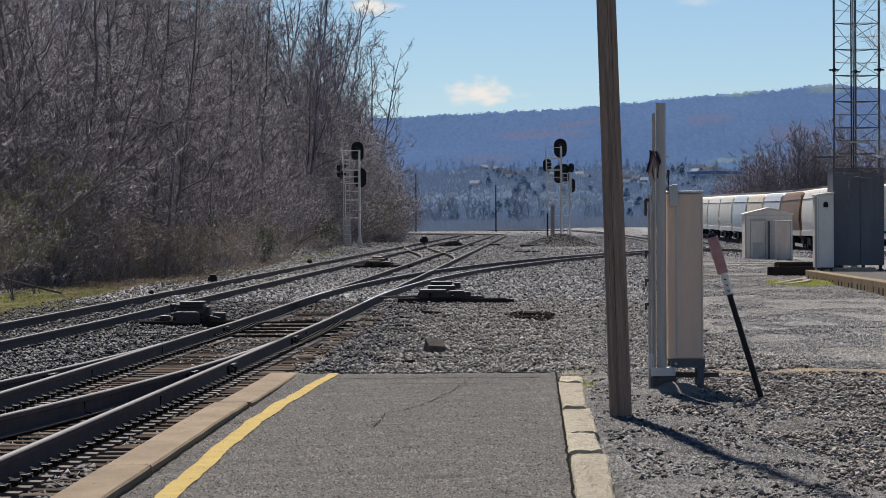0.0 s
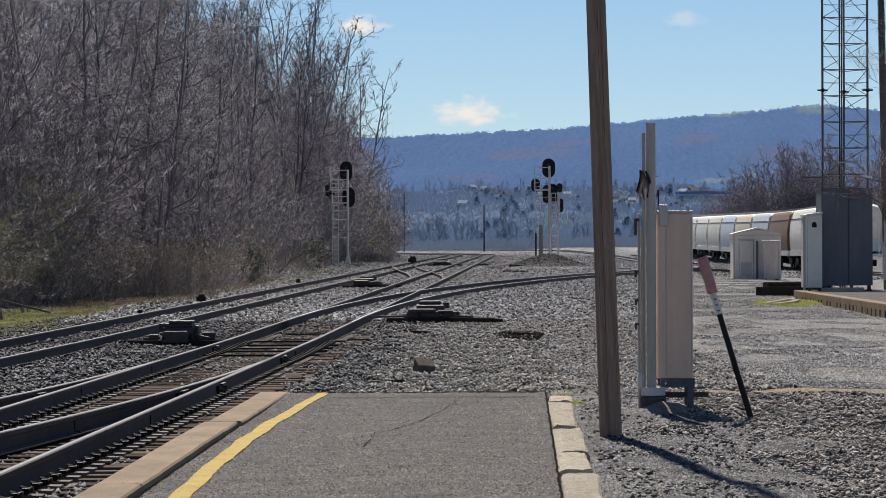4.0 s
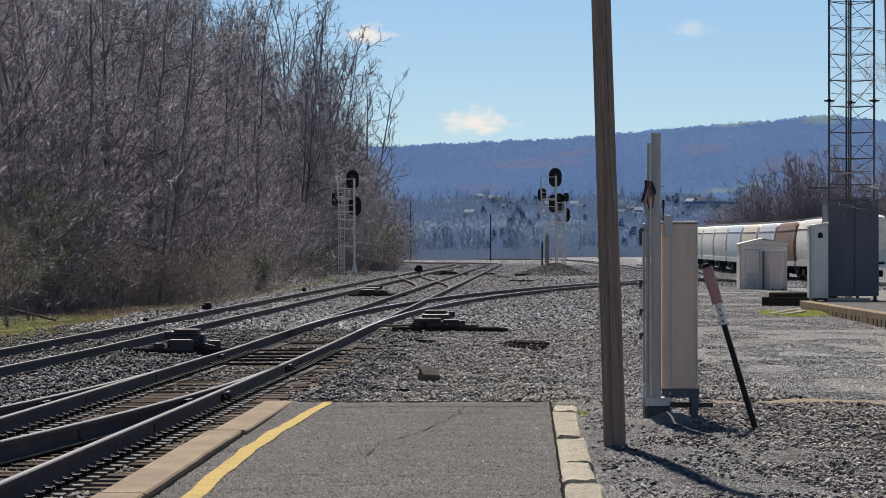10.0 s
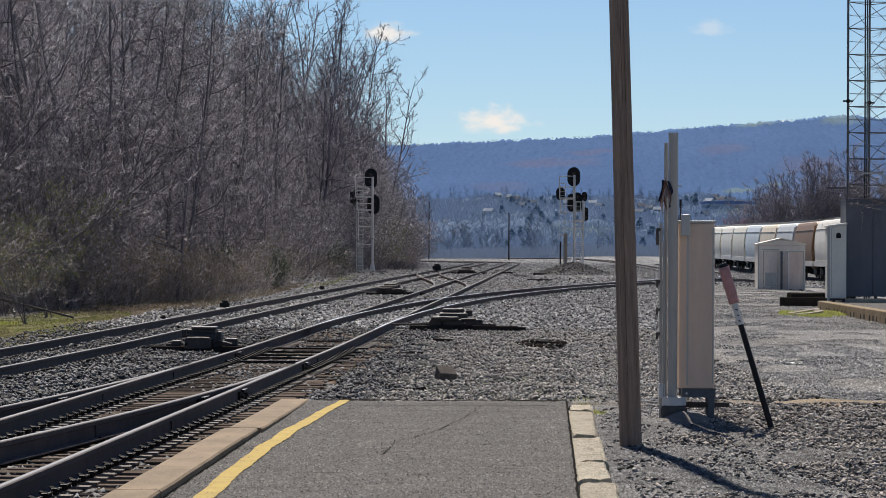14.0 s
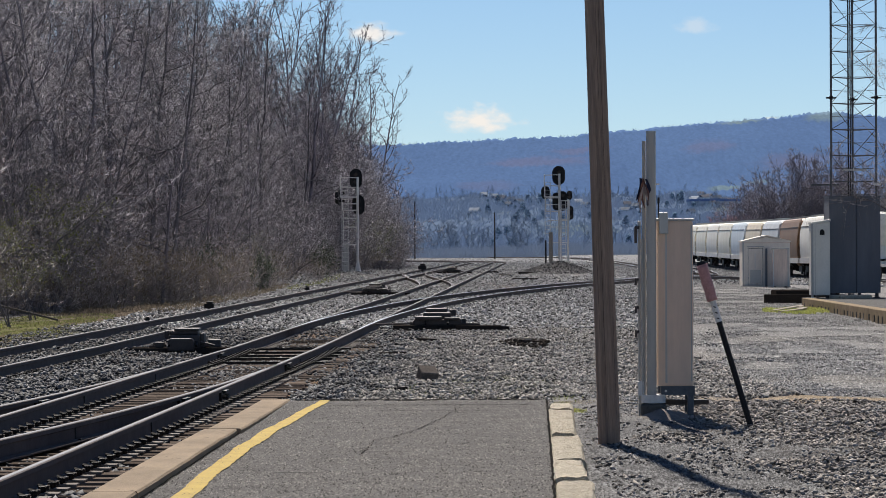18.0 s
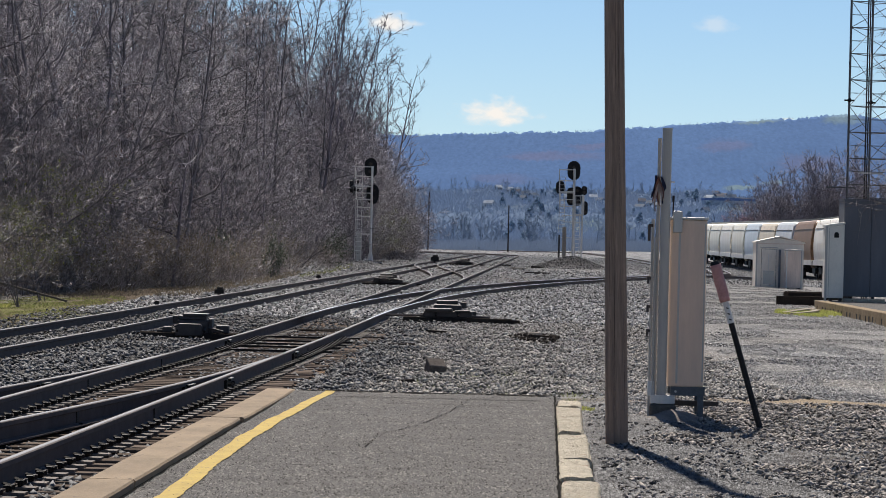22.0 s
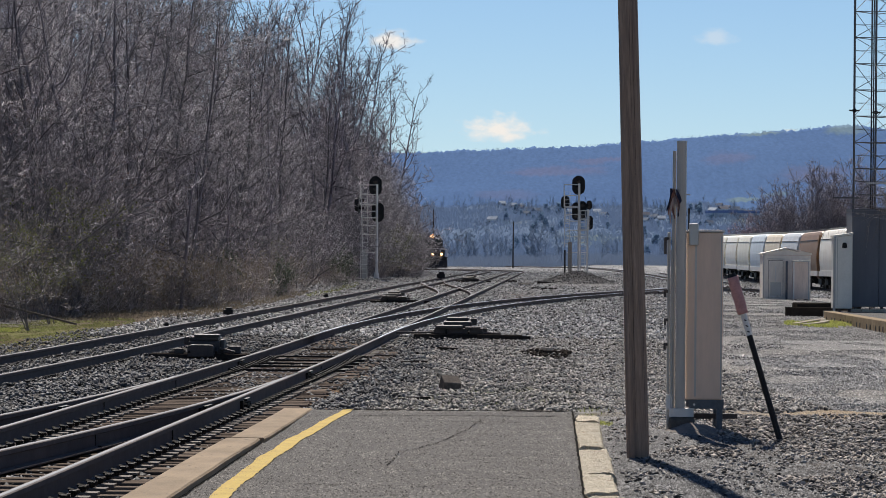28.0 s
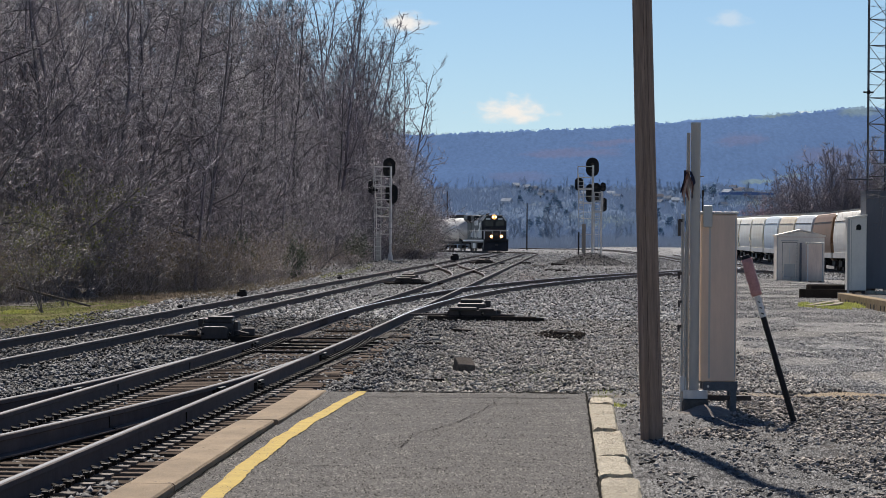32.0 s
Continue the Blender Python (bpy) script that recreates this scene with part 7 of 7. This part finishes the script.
        faces = (np.array([(0, 1, 2), (0, 2, 3)])[None] + 4 * np.arange(count)[:, None, None]).reshape(-1, 3)
        tagged(new(name, quick_mesh(name, v, faces, material)), label, "woods", kind="stuff")

    # Both thickets hold the haze as pale blue in their colour.
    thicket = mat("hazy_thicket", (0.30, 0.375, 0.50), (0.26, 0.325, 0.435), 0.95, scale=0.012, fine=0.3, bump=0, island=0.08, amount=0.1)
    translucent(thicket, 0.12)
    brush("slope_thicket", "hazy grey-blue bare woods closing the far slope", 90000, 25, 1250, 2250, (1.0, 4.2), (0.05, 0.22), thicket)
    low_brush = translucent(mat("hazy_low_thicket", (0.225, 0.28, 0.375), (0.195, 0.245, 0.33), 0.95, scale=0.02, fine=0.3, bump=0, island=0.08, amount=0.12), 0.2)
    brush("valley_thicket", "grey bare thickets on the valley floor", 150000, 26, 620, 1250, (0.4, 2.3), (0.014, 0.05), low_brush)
    # dark conifers on the slope, paled and blued by haze painted into the crowns
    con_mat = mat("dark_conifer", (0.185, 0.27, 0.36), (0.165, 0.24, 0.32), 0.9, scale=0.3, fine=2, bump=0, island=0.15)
    kits = []
    for s in range(3):
        r2 = random.Random(s)
        f = Form()
        for k in range(170):
            u = r2.random()
            a, rad = r2.uniform(0, 6.283), (4.6 * (1 - u) ** 0.6 + 0.2) * r2.uniform(0.3, 1.1)
            p = Vector((rad * math.cos(a), rad * math.sin(a), 1 + 13 * u))
            w, d = r2.uniform(0.5, 1.1), Vector((math.cos(a), math.sin(a), -0.5))
            s_ = Vector((-math.sin(a), math.cos(a), 0)) * w
            f.add([p - s_, p + s_, p + d * w * 1.6 + s_ * 0.6, p + d * w * 1.4 - s_ * 0.7], [(0, 1, 2, 3)])
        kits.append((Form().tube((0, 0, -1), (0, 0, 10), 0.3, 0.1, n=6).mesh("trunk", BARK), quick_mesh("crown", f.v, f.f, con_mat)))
    for i in range(54):
        px = rng.choice((rng.gauss(905, 22), rng.gauss(905, 30), rng.gauss(1110, 18), rng.gauss(1175, 20), rng.uniform(800, 1260)))
        y = rng.uniform(1500, 2150)
        x = (px - 784) / 6100 * y
        t, c = rng.choice(kits)
        th = thing("distant_conifer", pose(x, y, slope_z(x, y) - 1, 0, 0, rng.uniform(0, 360)), "dark conifer on the far slope", "tree", "conifers on the far slope")
        th.scale = (rng.uniform(0.32, 0.58),) * 3
        part("trunk", t, None, th)
        part("crown", c, None, th)


make_far_trees()


def make_houses():
    rng = random.Random(15)
    # Roof and wall colours hold a bluish tint for the haze.
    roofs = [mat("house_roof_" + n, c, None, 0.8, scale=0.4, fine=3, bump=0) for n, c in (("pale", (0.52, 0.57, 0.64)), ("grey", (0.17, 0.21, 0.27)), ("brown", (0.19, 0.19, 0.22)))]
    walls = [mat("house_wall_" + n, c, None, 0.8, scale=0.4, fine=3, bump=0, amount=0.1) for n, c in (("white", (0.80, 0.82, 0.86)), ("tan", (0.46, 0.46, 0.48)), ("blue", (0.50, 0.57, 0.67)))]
    spots = [(822, 352), (838, 350), (858, 338), (868, 336), (886, 341), (900, 352), (1006, 355), (960, 345), (1018, 358), (1092, 352), (1108, 368), (1120, 360), (1090, 378), (1205, 352), (1222, 356), (1236, 350), (1250, 362), (1262, 355), (1275, 366), (1228, 372), (1212, 364), (880, 360)]
    for k, (px, py) in enumerate(spots):
        y = 1900 + 8 * ((k * 37) % 40)
        x = (px - 784) / 6100 * y
        z = slope_z(x, y) - 0.5
        w, d, h = rng.uniform(3.6, 5.4), rng.uniform(3.4, 4.6), rng.uniform(2.0, 2.8)
        th = thing("house", pose(x, y, z, 0, 0, rng.uniform(-40, 40)), "small distant house with a gabled roof", "house", "houses across the valley")
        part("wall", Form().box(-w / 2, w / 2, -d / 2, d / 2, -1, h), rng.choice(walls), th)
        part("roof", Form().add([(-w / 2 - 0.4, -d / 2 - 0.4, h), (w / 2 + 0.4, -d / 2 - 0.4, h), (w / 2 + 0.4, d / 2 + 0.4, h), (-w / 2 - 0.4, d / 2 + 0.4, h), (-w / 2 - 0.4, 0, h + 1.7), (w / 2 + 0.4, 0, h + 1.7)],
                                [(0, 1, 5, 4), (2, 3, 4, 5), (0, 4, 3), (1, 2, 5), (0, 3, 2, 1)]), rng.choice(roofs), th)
        for sx in (-0.28, 0.25):
            part("window", Form().box(sx * w - 0.4, sx * w + 0.4, -d / 2 - 0.06, -d / 2, 0.8, 1.8), BLACK, th)
    y = 1980
    x = (1250 - 784) / 6100 * y
    th = thing("warehouse", pose(x, y, slope_z(x, y) + 3, 0, 0, 6), "long low blue-roofed warehouse across the valley", "building")
    part("wall", Form().box(-16, 13, -6, 6, -2.2, 0.2), walls[2], th)
    part("roof", Form().prism(((-16.5, 0.2), (13.5, 0.2), (13.5, 1.4), (-2, 1.8), (-16.5, 1.4)), -6.5, 6.5), mat("blue_roof", (0.13, 0.20, 0.40), (0.13, 0.19, 0.36), 0.6, scale=0.2, fine=2, bump=0), th)
    for k in range(6):
        part("loading_door", Form().box(-14 + 4.4 * k, -12 + 4.4 * k, -6.1, -6, -2, -0.3), roofs[0], th)
    th = thing("line_pole", pose((858 - 784) / 6100 * 560, 560, ground_z(7, 560)), "lone thin wooden line pole beyond the bend", "pole")
    part("shaft", Form().tube((0, 0, -0.5), (0, 0, 7.6), 0.12, 0.09, n=8), TAR, th)
    th = thing("line_pole", pose((716 - 784) / 6100 * 560, 565, ground_z(-6, 560)), "lone thin wooden line pole beyond the bend", "pole")
    part("shaft", Form().tube((0, 0, -0.5), (0, 0, 9.5), 0.12, 0.09, n=8), TAR, th)


make_houses()


def make_cloud(px, py, w, h, seed, density):
    """A far-off patch of white cloud in the sky."""
    y = 4700.0
    k = y / 6100
    m = bpy.data.materials.new("white_cloud")
    m.use_nodes = True
    n, l = m.node_tree.nodes, m.node_tree.links
    n.clear()
    out, mx, tr, em = n.new("ShaderNodeOutputMaterial"), n.new("ShaderNodeMixShader"), n.new("ShaderNodeBsdfTransparent"), n.new("ShaderNodeEmission")
    # Emission stands in for sunlight on the cloud.
    em.inputs["Color"].default_value, em.inputs["Strength"].default_value = (1.0, 0.93, 0.85, 1), 0.7
    tc, no, gr = n.new("ShaderNodeTexCoord"), n.new("ShaderNodeTexNoise"), n.new("ShaderNodeVectorMath")
    no.inputs["Scale"].default_value, no.inputs["Detail"].default_value, no.inputs["Roughness"].default_value = 1.9, 5, 0.5
    gr.operation = "LENGTH"
    mp = n.new("ShaderNodeMapping")
    mp.inputs["Location"].default_value, mp.inputs["Scale"].default_value = (seed * 3.1, 0, seed), (0.02, 1, 0.035)
    mq = n.new("ShaderNodeMapping")
    mq.inputs["Scale"].default_value = (2 / (w * k), 0, 2 / (h * k))
    l.new(tc.outputs["Object"], mp.inputs["Vector"])
    l.new(tc.outputs["Object"], mq.inputs["Vector"])
    l.new(mp.outputs["Vector"], no.inputs["Vector"])
    l.new(mq.outputs["Vector"], gr.inputs[0])
    a = n.new("ShaderNodeMath")
    a.operation, a.inputs[1].default_value = "MULTIPLY_ADD", 1.5
    b = n.new("ShaderNodeMath")
    b.operation, b.inputs[1].default_value = "MULTIPLY_ADD", -0.95
    b.inputs[2].default_value = -0.20
    l.new(gr.outputs["Value"], b.inputs[0])
    l.new(no.outputs["Fac"], a.inputs[0])
    l.new(b.outputs[0], a.inputs[2])
    r = n.new("ShaderNodeMapRange")
    r.interpolation_type = "SMOOTHSTEP"
    r.inputs["From Min"].default_value, r.inputs["From Max"].default_value, r.inputs["To Max"].default_value = -0.32, 0.45, density
    l.new(a.outputs[0], r.inputs["Value"])
    l.new(r.outputs["Result"], mx.inputs[0])
    l.new(tr.outputs[0], mx.inputs[1])
    l.new(em.outputs[0], mx.inputs[2])
    l.new(mx.outputs[0], out.inputs[0])
    f = Form().add([(-w * k, 0, -h * k), (w * k, 0, -h * k), (w * k, 0, h * k), (-w * k, 0, h * k)], [(0, 1, 2, 3)])
    ob = new("backdrop_cloud", f.mesh("cloud", m))
    ob.location = ((px - 784) * k, y, 1.55 + (455 - py) * k)
    tagged(ob, "small white cloud low in the blue sky", "cloud", kind="structure")


make_cloud(832, 214, 165, 66, 1, 0.95)
make_cloud(638, 58, 125, 50, 2, 0.9)
make_cloud(1216, 48, 90, 40, 3, 0.3)
make_cloud(1345, 211, 40, 9, 4, 0.5)


# ---- the train ----
DARK = mat("black_engine_paint", (0.020, 0.020, 0.023), (0.038, 0.036, 0.036), 0.52, scale=1, fine=8, bump=0.05, amount=0.2)
TRIM = mat("white_engine_trim", (0.72, 0.72, 0.70), (0.56, 0.55, 0.53), 0.5, scale=1, fine=8, bump=0.05)
TANK = mat("pale_tank_paint", (0.66, 0.63, 0.60), (0.50, 0.47, 0.43), 0.5, scale=0.5, fine=6, bump=0.05, amount=0.15, spots=(1.0, 0.68, (0.25, 0.21, 0.17)))
PANE = mat("cab_glass", (0.02, 0.025, 0.03), None, 0.1, scale=2, fine=10, bump=0)
# AMBER rings glow to imitate the halo round the lit lamps.
AMBER = glow("lamp_reflector", (1.0, 0.45, 0.12), 1.0)
LAMP = glow("headlamp", (1.0, 0.70, 0.38), 5)


def make_locomotive():
    th = tagged(new("locomotive"), "black diesel freight locomotive with lit headlights", "locomotive")
    F = -11.1
    part("frame", Form().box(-1.5, 1.5, F + 0.5, 10.9, 1.15, 1.5), DARK, th, bevel=0.03)
    part("walkway", Form().box(-1.55, 1.55, F + 0.2, 11.0, 1.5, 1.58), DARK, th)
    part("plow", Form().add([(-1.5, F + 0.1, 0.15), (1.5, F + 0.1, 0.15), (1.5, F + 0.2, 1.2), (-1.5, F + 0.2, 1.2), (-1.4, F + 0.7, 0.15), (1.4, F + 0.7, 0.15), (1.4, F + 0.7, 1.2), (-1.4, F + 0.7, 1.2), (0, F - 0.2, 0.15), (0, F + 0.05, 1.0)],
                           [(0, 8, 9, 3), (8, 1, 2, 9), (3, 9, 2), (4, 7, 6, 5), (0, 3, 7, 4), (1, 5, 6, 2), (3, 2, 6, 7), (0, 4, 5, 1, 8)]), DARK, th)
    part("coupler", Form().box(-0.14, 0.14, F - 0.45, F + 0.3, 0.75, 1.0), IRON, th)
    part("anticlimber", Form().box(-1.45, 1.45, F - 0.02, F + 0.25, 1.42, 1.62), DARK, th, bevel=0.02)
    part("nose", Form().prism(((-1.35, 1.58), (1.35, 1.58), (1.35, 2.75), (1.05, 3.0), (-1.05, 3.0), (-1.35, 2.75)), F + 0.8, F + 2.3), DARK, th, bevel=0.08)
    for z in (2.66,):
        part("nose_stripe", Form().box(-1.3, 1.3, F + 0.76, F + 0.8, z, z + 0.07), TRIM, th)
    part("nose_emblem", Form().box(-0.3, 0.3, F + 0.775, F + 0.8, 2.05, 2.4), IRON, th, "dark nose emblem plate")
    cab = part("cab", Form().prism(((-1.52, 1.58), (1.52, 1.58), (1.52, 3.95), (1.05, 4.55), (-1.05, 4.55), (-1.52, 3.95)), F + 2.3, F + 4.9), DARK, th, bevel=0.05)
    for x0, x1 in ((-1.2, -0.15), (0.15, 1.2)):
        part("windscreen", Form().box(x0, x1, F + 2.27, F + 2.3, 3.2, 3.85), PANE, cab)
    for sx in (-1, 1):
        part("side_window", Form().box(sx * 1.53 - 0.01, sx * 1.53 + 0.01, F + 3.0, F + 4.4, 3.0, 3.75), PANE, cab)
        part("number_board", Form().box(sx * 0.75 - 0.28, sx * 0.75 + 0.28, F + 2.26, F + 2.3, 3.98, 4.2), TRIM, cab)
        part("lamp_bezel", Form().tube((sx * 0.62, F - 0.01, 1.95), (sx * 0.62, F + 0.1, 1.95), 0.19, n=16), AMBER, th, "amber glowing lamp bezel")
        part("ditch_light", Form().tube((sx * 0.62, F - 0.03, 1.95), (sx * 0.62, F + 0.1, 1.95), 0.13, n=14), LAMP, th, "lit amber-white ditch light")
        part("handrail", Form().tube((sx * 1.48, F + 0.4, 1.6), (sx * 1.48, F + 0.4, 2.7), 0.03, n=6).tube((sx * 1.48, F + 0.4, 2.65), (sx * 1.48, F + 2.2, 2.65), 0.03, n=6), TRIM, th)
        part("hood_rail", Form().tube((sx * 1.5, F + 5.2, 2.6), (sx * 1.5, 10.6, 2.6), 0.03, n=6), TRIM, th)
        for k in range(7):
            part("stanchion", Form().tube((sx * 1.5, F + 5.4 + 2.3 * k, 1.58), (sx * 1.5, F + 5.4 + 2.3 * k, 2.6), 0.025, n=6), TRIM, th)
        part("step", Form().box(sx * 1.35 - 0.15, sx * 1.35 + 0.15, F + 0.4, F + 0.9, 0.4, 1.5), DARK, th)
        part("sill_stripe", Form().box(sx * 1.56 - 0.01, sx * 1.56 + 0.01, F + 0.4, 10.9, 1.3, 1.5), TRIM, th, "white side sill stripe")
        # White hood, tank, cab and roof panels also paint in sunlit gloss.
        part("side_panel", Form().box(sx * 1.03 - 0.02, sx * 1.03 + 0.02, F + 7.2, F + 8.8, 1.9, 3.4), TRIM, th, "pale panel on the hood side")
        part("tank_panel", Form().box(sx * 1.42 - 0.02, sx * 1.42 + 0.02, -1.6, 1.2, 0.45, 1.05), TRIM, th)
        part("hood_door", Form().box(sx * 1.03 - 0.02, sx * 1.03 + 0.02, F + 5.2, F + 6.4, 1.8, 3.5), TRIM, th)
        part("hood_door", Form().box(sx * 1.03 - 0.02, sx * 1.03 + 0.02, F + 10.2, F + 13.8, 3.3, 3.9), TRIM, th)
        part("cab_panel", Form().box(sx * 1.535 - 0.008, sx * 1.535 + 0.008, F + 2.5, F + 3.6, 1.7, 2.7), TRIM, th)
        for k in range(6):
            y = F + 8.9 + 1.55 * k
            part("hood_door", Form().box(sx * 1.03 - 0.02, sx * 1.03 + 0.02, y, y + 0.95, 1.75 + 0.1 * (k % 2), 2.9 - 0.25 * (k % 3)), TRIM, th)
        part("end_rail", Form().tube((sx * 0.5, F + 0.15, 1.6), (sx * 0.5, F + 0.15, 2.6), 0.03, n=6).tube((sx * 0.5, F + 0.15, 2.6), (sx * 1.45, F + 0.15, 2.6), 0.03, n=6).tube((sx * 1.45, F + 0.15, 1.6), (sx * 1.45, F + 0.15, 2.6), 0.03, n=6), TRIM, th, "white end handrail")
        part("cab_edge", Form().add([(sx * 1.1, F + 2.28, 4.5), (sx * 1.52, F + 2.28, 3.95), (sx * 1.45, F + 2.28, 3.8), (sx * 0.98, F + 2.28, 4.4), (sx * 1.1, F + 2.25, 4.5), (sx * 1.52, F + 2.25, 3.95), (sx * 1.45, F + 2.25, 3.8), (sx * 0.98, F + 2.25, 4.4)],
                                    [(0, 1, 2, 3), (4, 5, 6, 7), (0, 1, 5, 4), (1, 2, 6, 5), (2, 3, 7, 6), (3, 0, 4, 7)]), TRIM, th, "white edge of the cab roof")
        part("cab_stripe", Form().box(sx * 1.535 - 0.008, sx * 1.535 + 0.008, F + 4.2, F + 4.85, 1.7, 3.6), TRIM, th)
    part("lamp_bezel", Form().tube((0, F + 2.22, 4.32), (0, F + 2.3, 4.32), 0.3, n=18), AMBER, th, "amber glowing lamp bezel")
    part("headlight", Form().tube((-0.16, F + 2.2, 4.32), (-0.16, F + 2.3, 4.32), 0.11, n=14).tube((0.16, F + 2.2, 4.32), (0.16, F + 2.3, 4.32), 0.11, n=14), LAMP, th, "lit headlight pair above the cab")
    part("hood", Form().prism(((-1.0, 1.58), (1.0, 1.58), (1.0, 3.9), (0.8, 4.2), (-0.8, 4.2), (-1.0, 3.9)), F + 4.9, 8.0), DARK, th, bevel=0.04)
    part("radiator", Form().prism(((-1.05, 1.58), (1.05, 1.58), (1.05, 3.6), (1.55, 4.1), (1.5, 4.6), (-1.5, 4.6), (-1.55, 4.1), (-1.05, 3.6)), 6.4, 10.3), DARK, th, bevel=0.04)
    part("blower_housing", Form().box(-1.3, 1.3, F + 5.0, F + 7.0, 3.7, 4.45), DARK, th, bevel=0.06)
    part("roof_panel", Form().box(-1.32, 1.32, F + 5.0, F + 6.9, 4.45, 4.5), TRIM, th)
    part("exhaust", Form().box(-0.4, 0.4, -0.5, 1.2, 4.2, 4.65), DARK, th)
    part("horn", Form().tube((0, -2.2, 4.2), (0, -2.2, 4.75), 0.05, n=6).tube((-0.2, -2.4, 4.7), (0.2, -2.0, 4.75), 0.09, n=8), IRON, th)
    part("dynamic_brake", Form().box(-1.15, 1.15, 2.2, 5.6, 3.9, 4.55), DARK, th, bevel=0.05)
    part("fuel_tank", Form().prism(((-1.4, 0.4), (1.4, 0.4), (1.42, 1.15), (-1.42, 1.15)), -3.2, 3.2), DARK, th, bevel=0.06)
    bogie(th, -7.4)
    bogie(th, 7.4)
    return th


def make_tank_car():
    th = tagged(new("tank_car"), "pale grey rounded tank car behind the locomotive", "freight car", "tank cars in the train")
    f, n = Form(), 24
    prof = ((-8.0, 0.0), (-7.95, 0.7), (-7.75, 1.15), (-7.4, 1.42), (-6.9, 1.55), (6.9, 1.55), (7.4, 1.42), (7.75, 1.15), (7.95, 0.7), (8.0, 0.0))
    for y, r in prof:
        f.v += [(r * math.cos(6.283 * i / n), y, 2.75 + r * math.sin(6.283 * i / n)) for i in range(n)]
    for j in range(len(prof) - 1):
        f.f += [(j * n + i, j * n + (i + 1) % n, (j + 1) * n + (i + 1) % n, (j + 1) * n + i) for i in range(n)]
    part("tank", f, TANK, th, "pale grey painted tank", shade=True)
    for y in (-5.2, -1.6, 1.6, 5.2):
        part("band", Form().tube((0, y - 0.05, 2.75), (0, y + 0.05, 2.75), 1.565, n=24), TANK, th)
    part("dome", Form().tube((0, 0, 4.2), (0, 0, 4.65), 0.45, n=14), IRON, th)
    part("platform_rail", Form().box(-0.9, 0.9, -1.0, -0.96, 4.3, 4.75), IRON, th)
    part("platform_rail", Form().box(-0.9, 0.9, 0.96, 1.0, 4.3, 4.75), IRON, th)
    part("sill", Form().box(-0.4, 0.4, -8.6, 8.6, 0.85, 1.25), BLACK, th)
    for s in (-1, 1):
        part("end_frame", Form().box(-1.4, 1.4, s * 8.2 - 0.5, s * 8.2 + 0.5, 1.05, 1.25), BLACK, th)
        part("saddle", Form().box(-1.1, 1.1, s * 6.2 - 0.4, s * 6.2 + 0.4, 1.2, 1.7), BLACK, th)
        bogie(th, s * 6.6)
    return th


loco = make_locomotive()
tank_1 = make_tank_car()
tank_2 = copy_thing(tank_1, pose(0, 0, 0))
tank_3 = copy_thing(tank_1, pose(0, 0, 0))


def motions():
    """The train rolls round the bend towards the station at a steady pace."""
    speed, last = 9.2, 17.0
    times = [float(t) for t in range(0, 27)] + [27 + 0.5 * i for i in range(11)]

    def stand(s):
        (x0, y0, _), (x1, y1, _) = curve_point(t0_x, 190.0, s - 6.5), curve_point(t0_x, 190.0, s + 6.5)
        x, y = (x0 + x1) / 2, (y0 + y1) / 2
        slope = math.atan2(rail_z(y1) - rail_z(y0), 13.0)
        return Matrix.Translation((x, y, (rail_z(y0) + rail_z(y1)) / 2)) @ pose(0, 0, 0, 0, 0, -math.degrees(math.atan2(x1 - x0, y1 - y0))) @ pose(0, 0, 0, math.degrees(slope), 0, 0)

    for car, behind in ((loco, 11.1), (tank_1, 31.8), (tank_2, 49.6), (tank_3, 67.4)):
        walk(car, [(t, stand(last + speed * (32 - t) + behind)) for t in times])


motions()
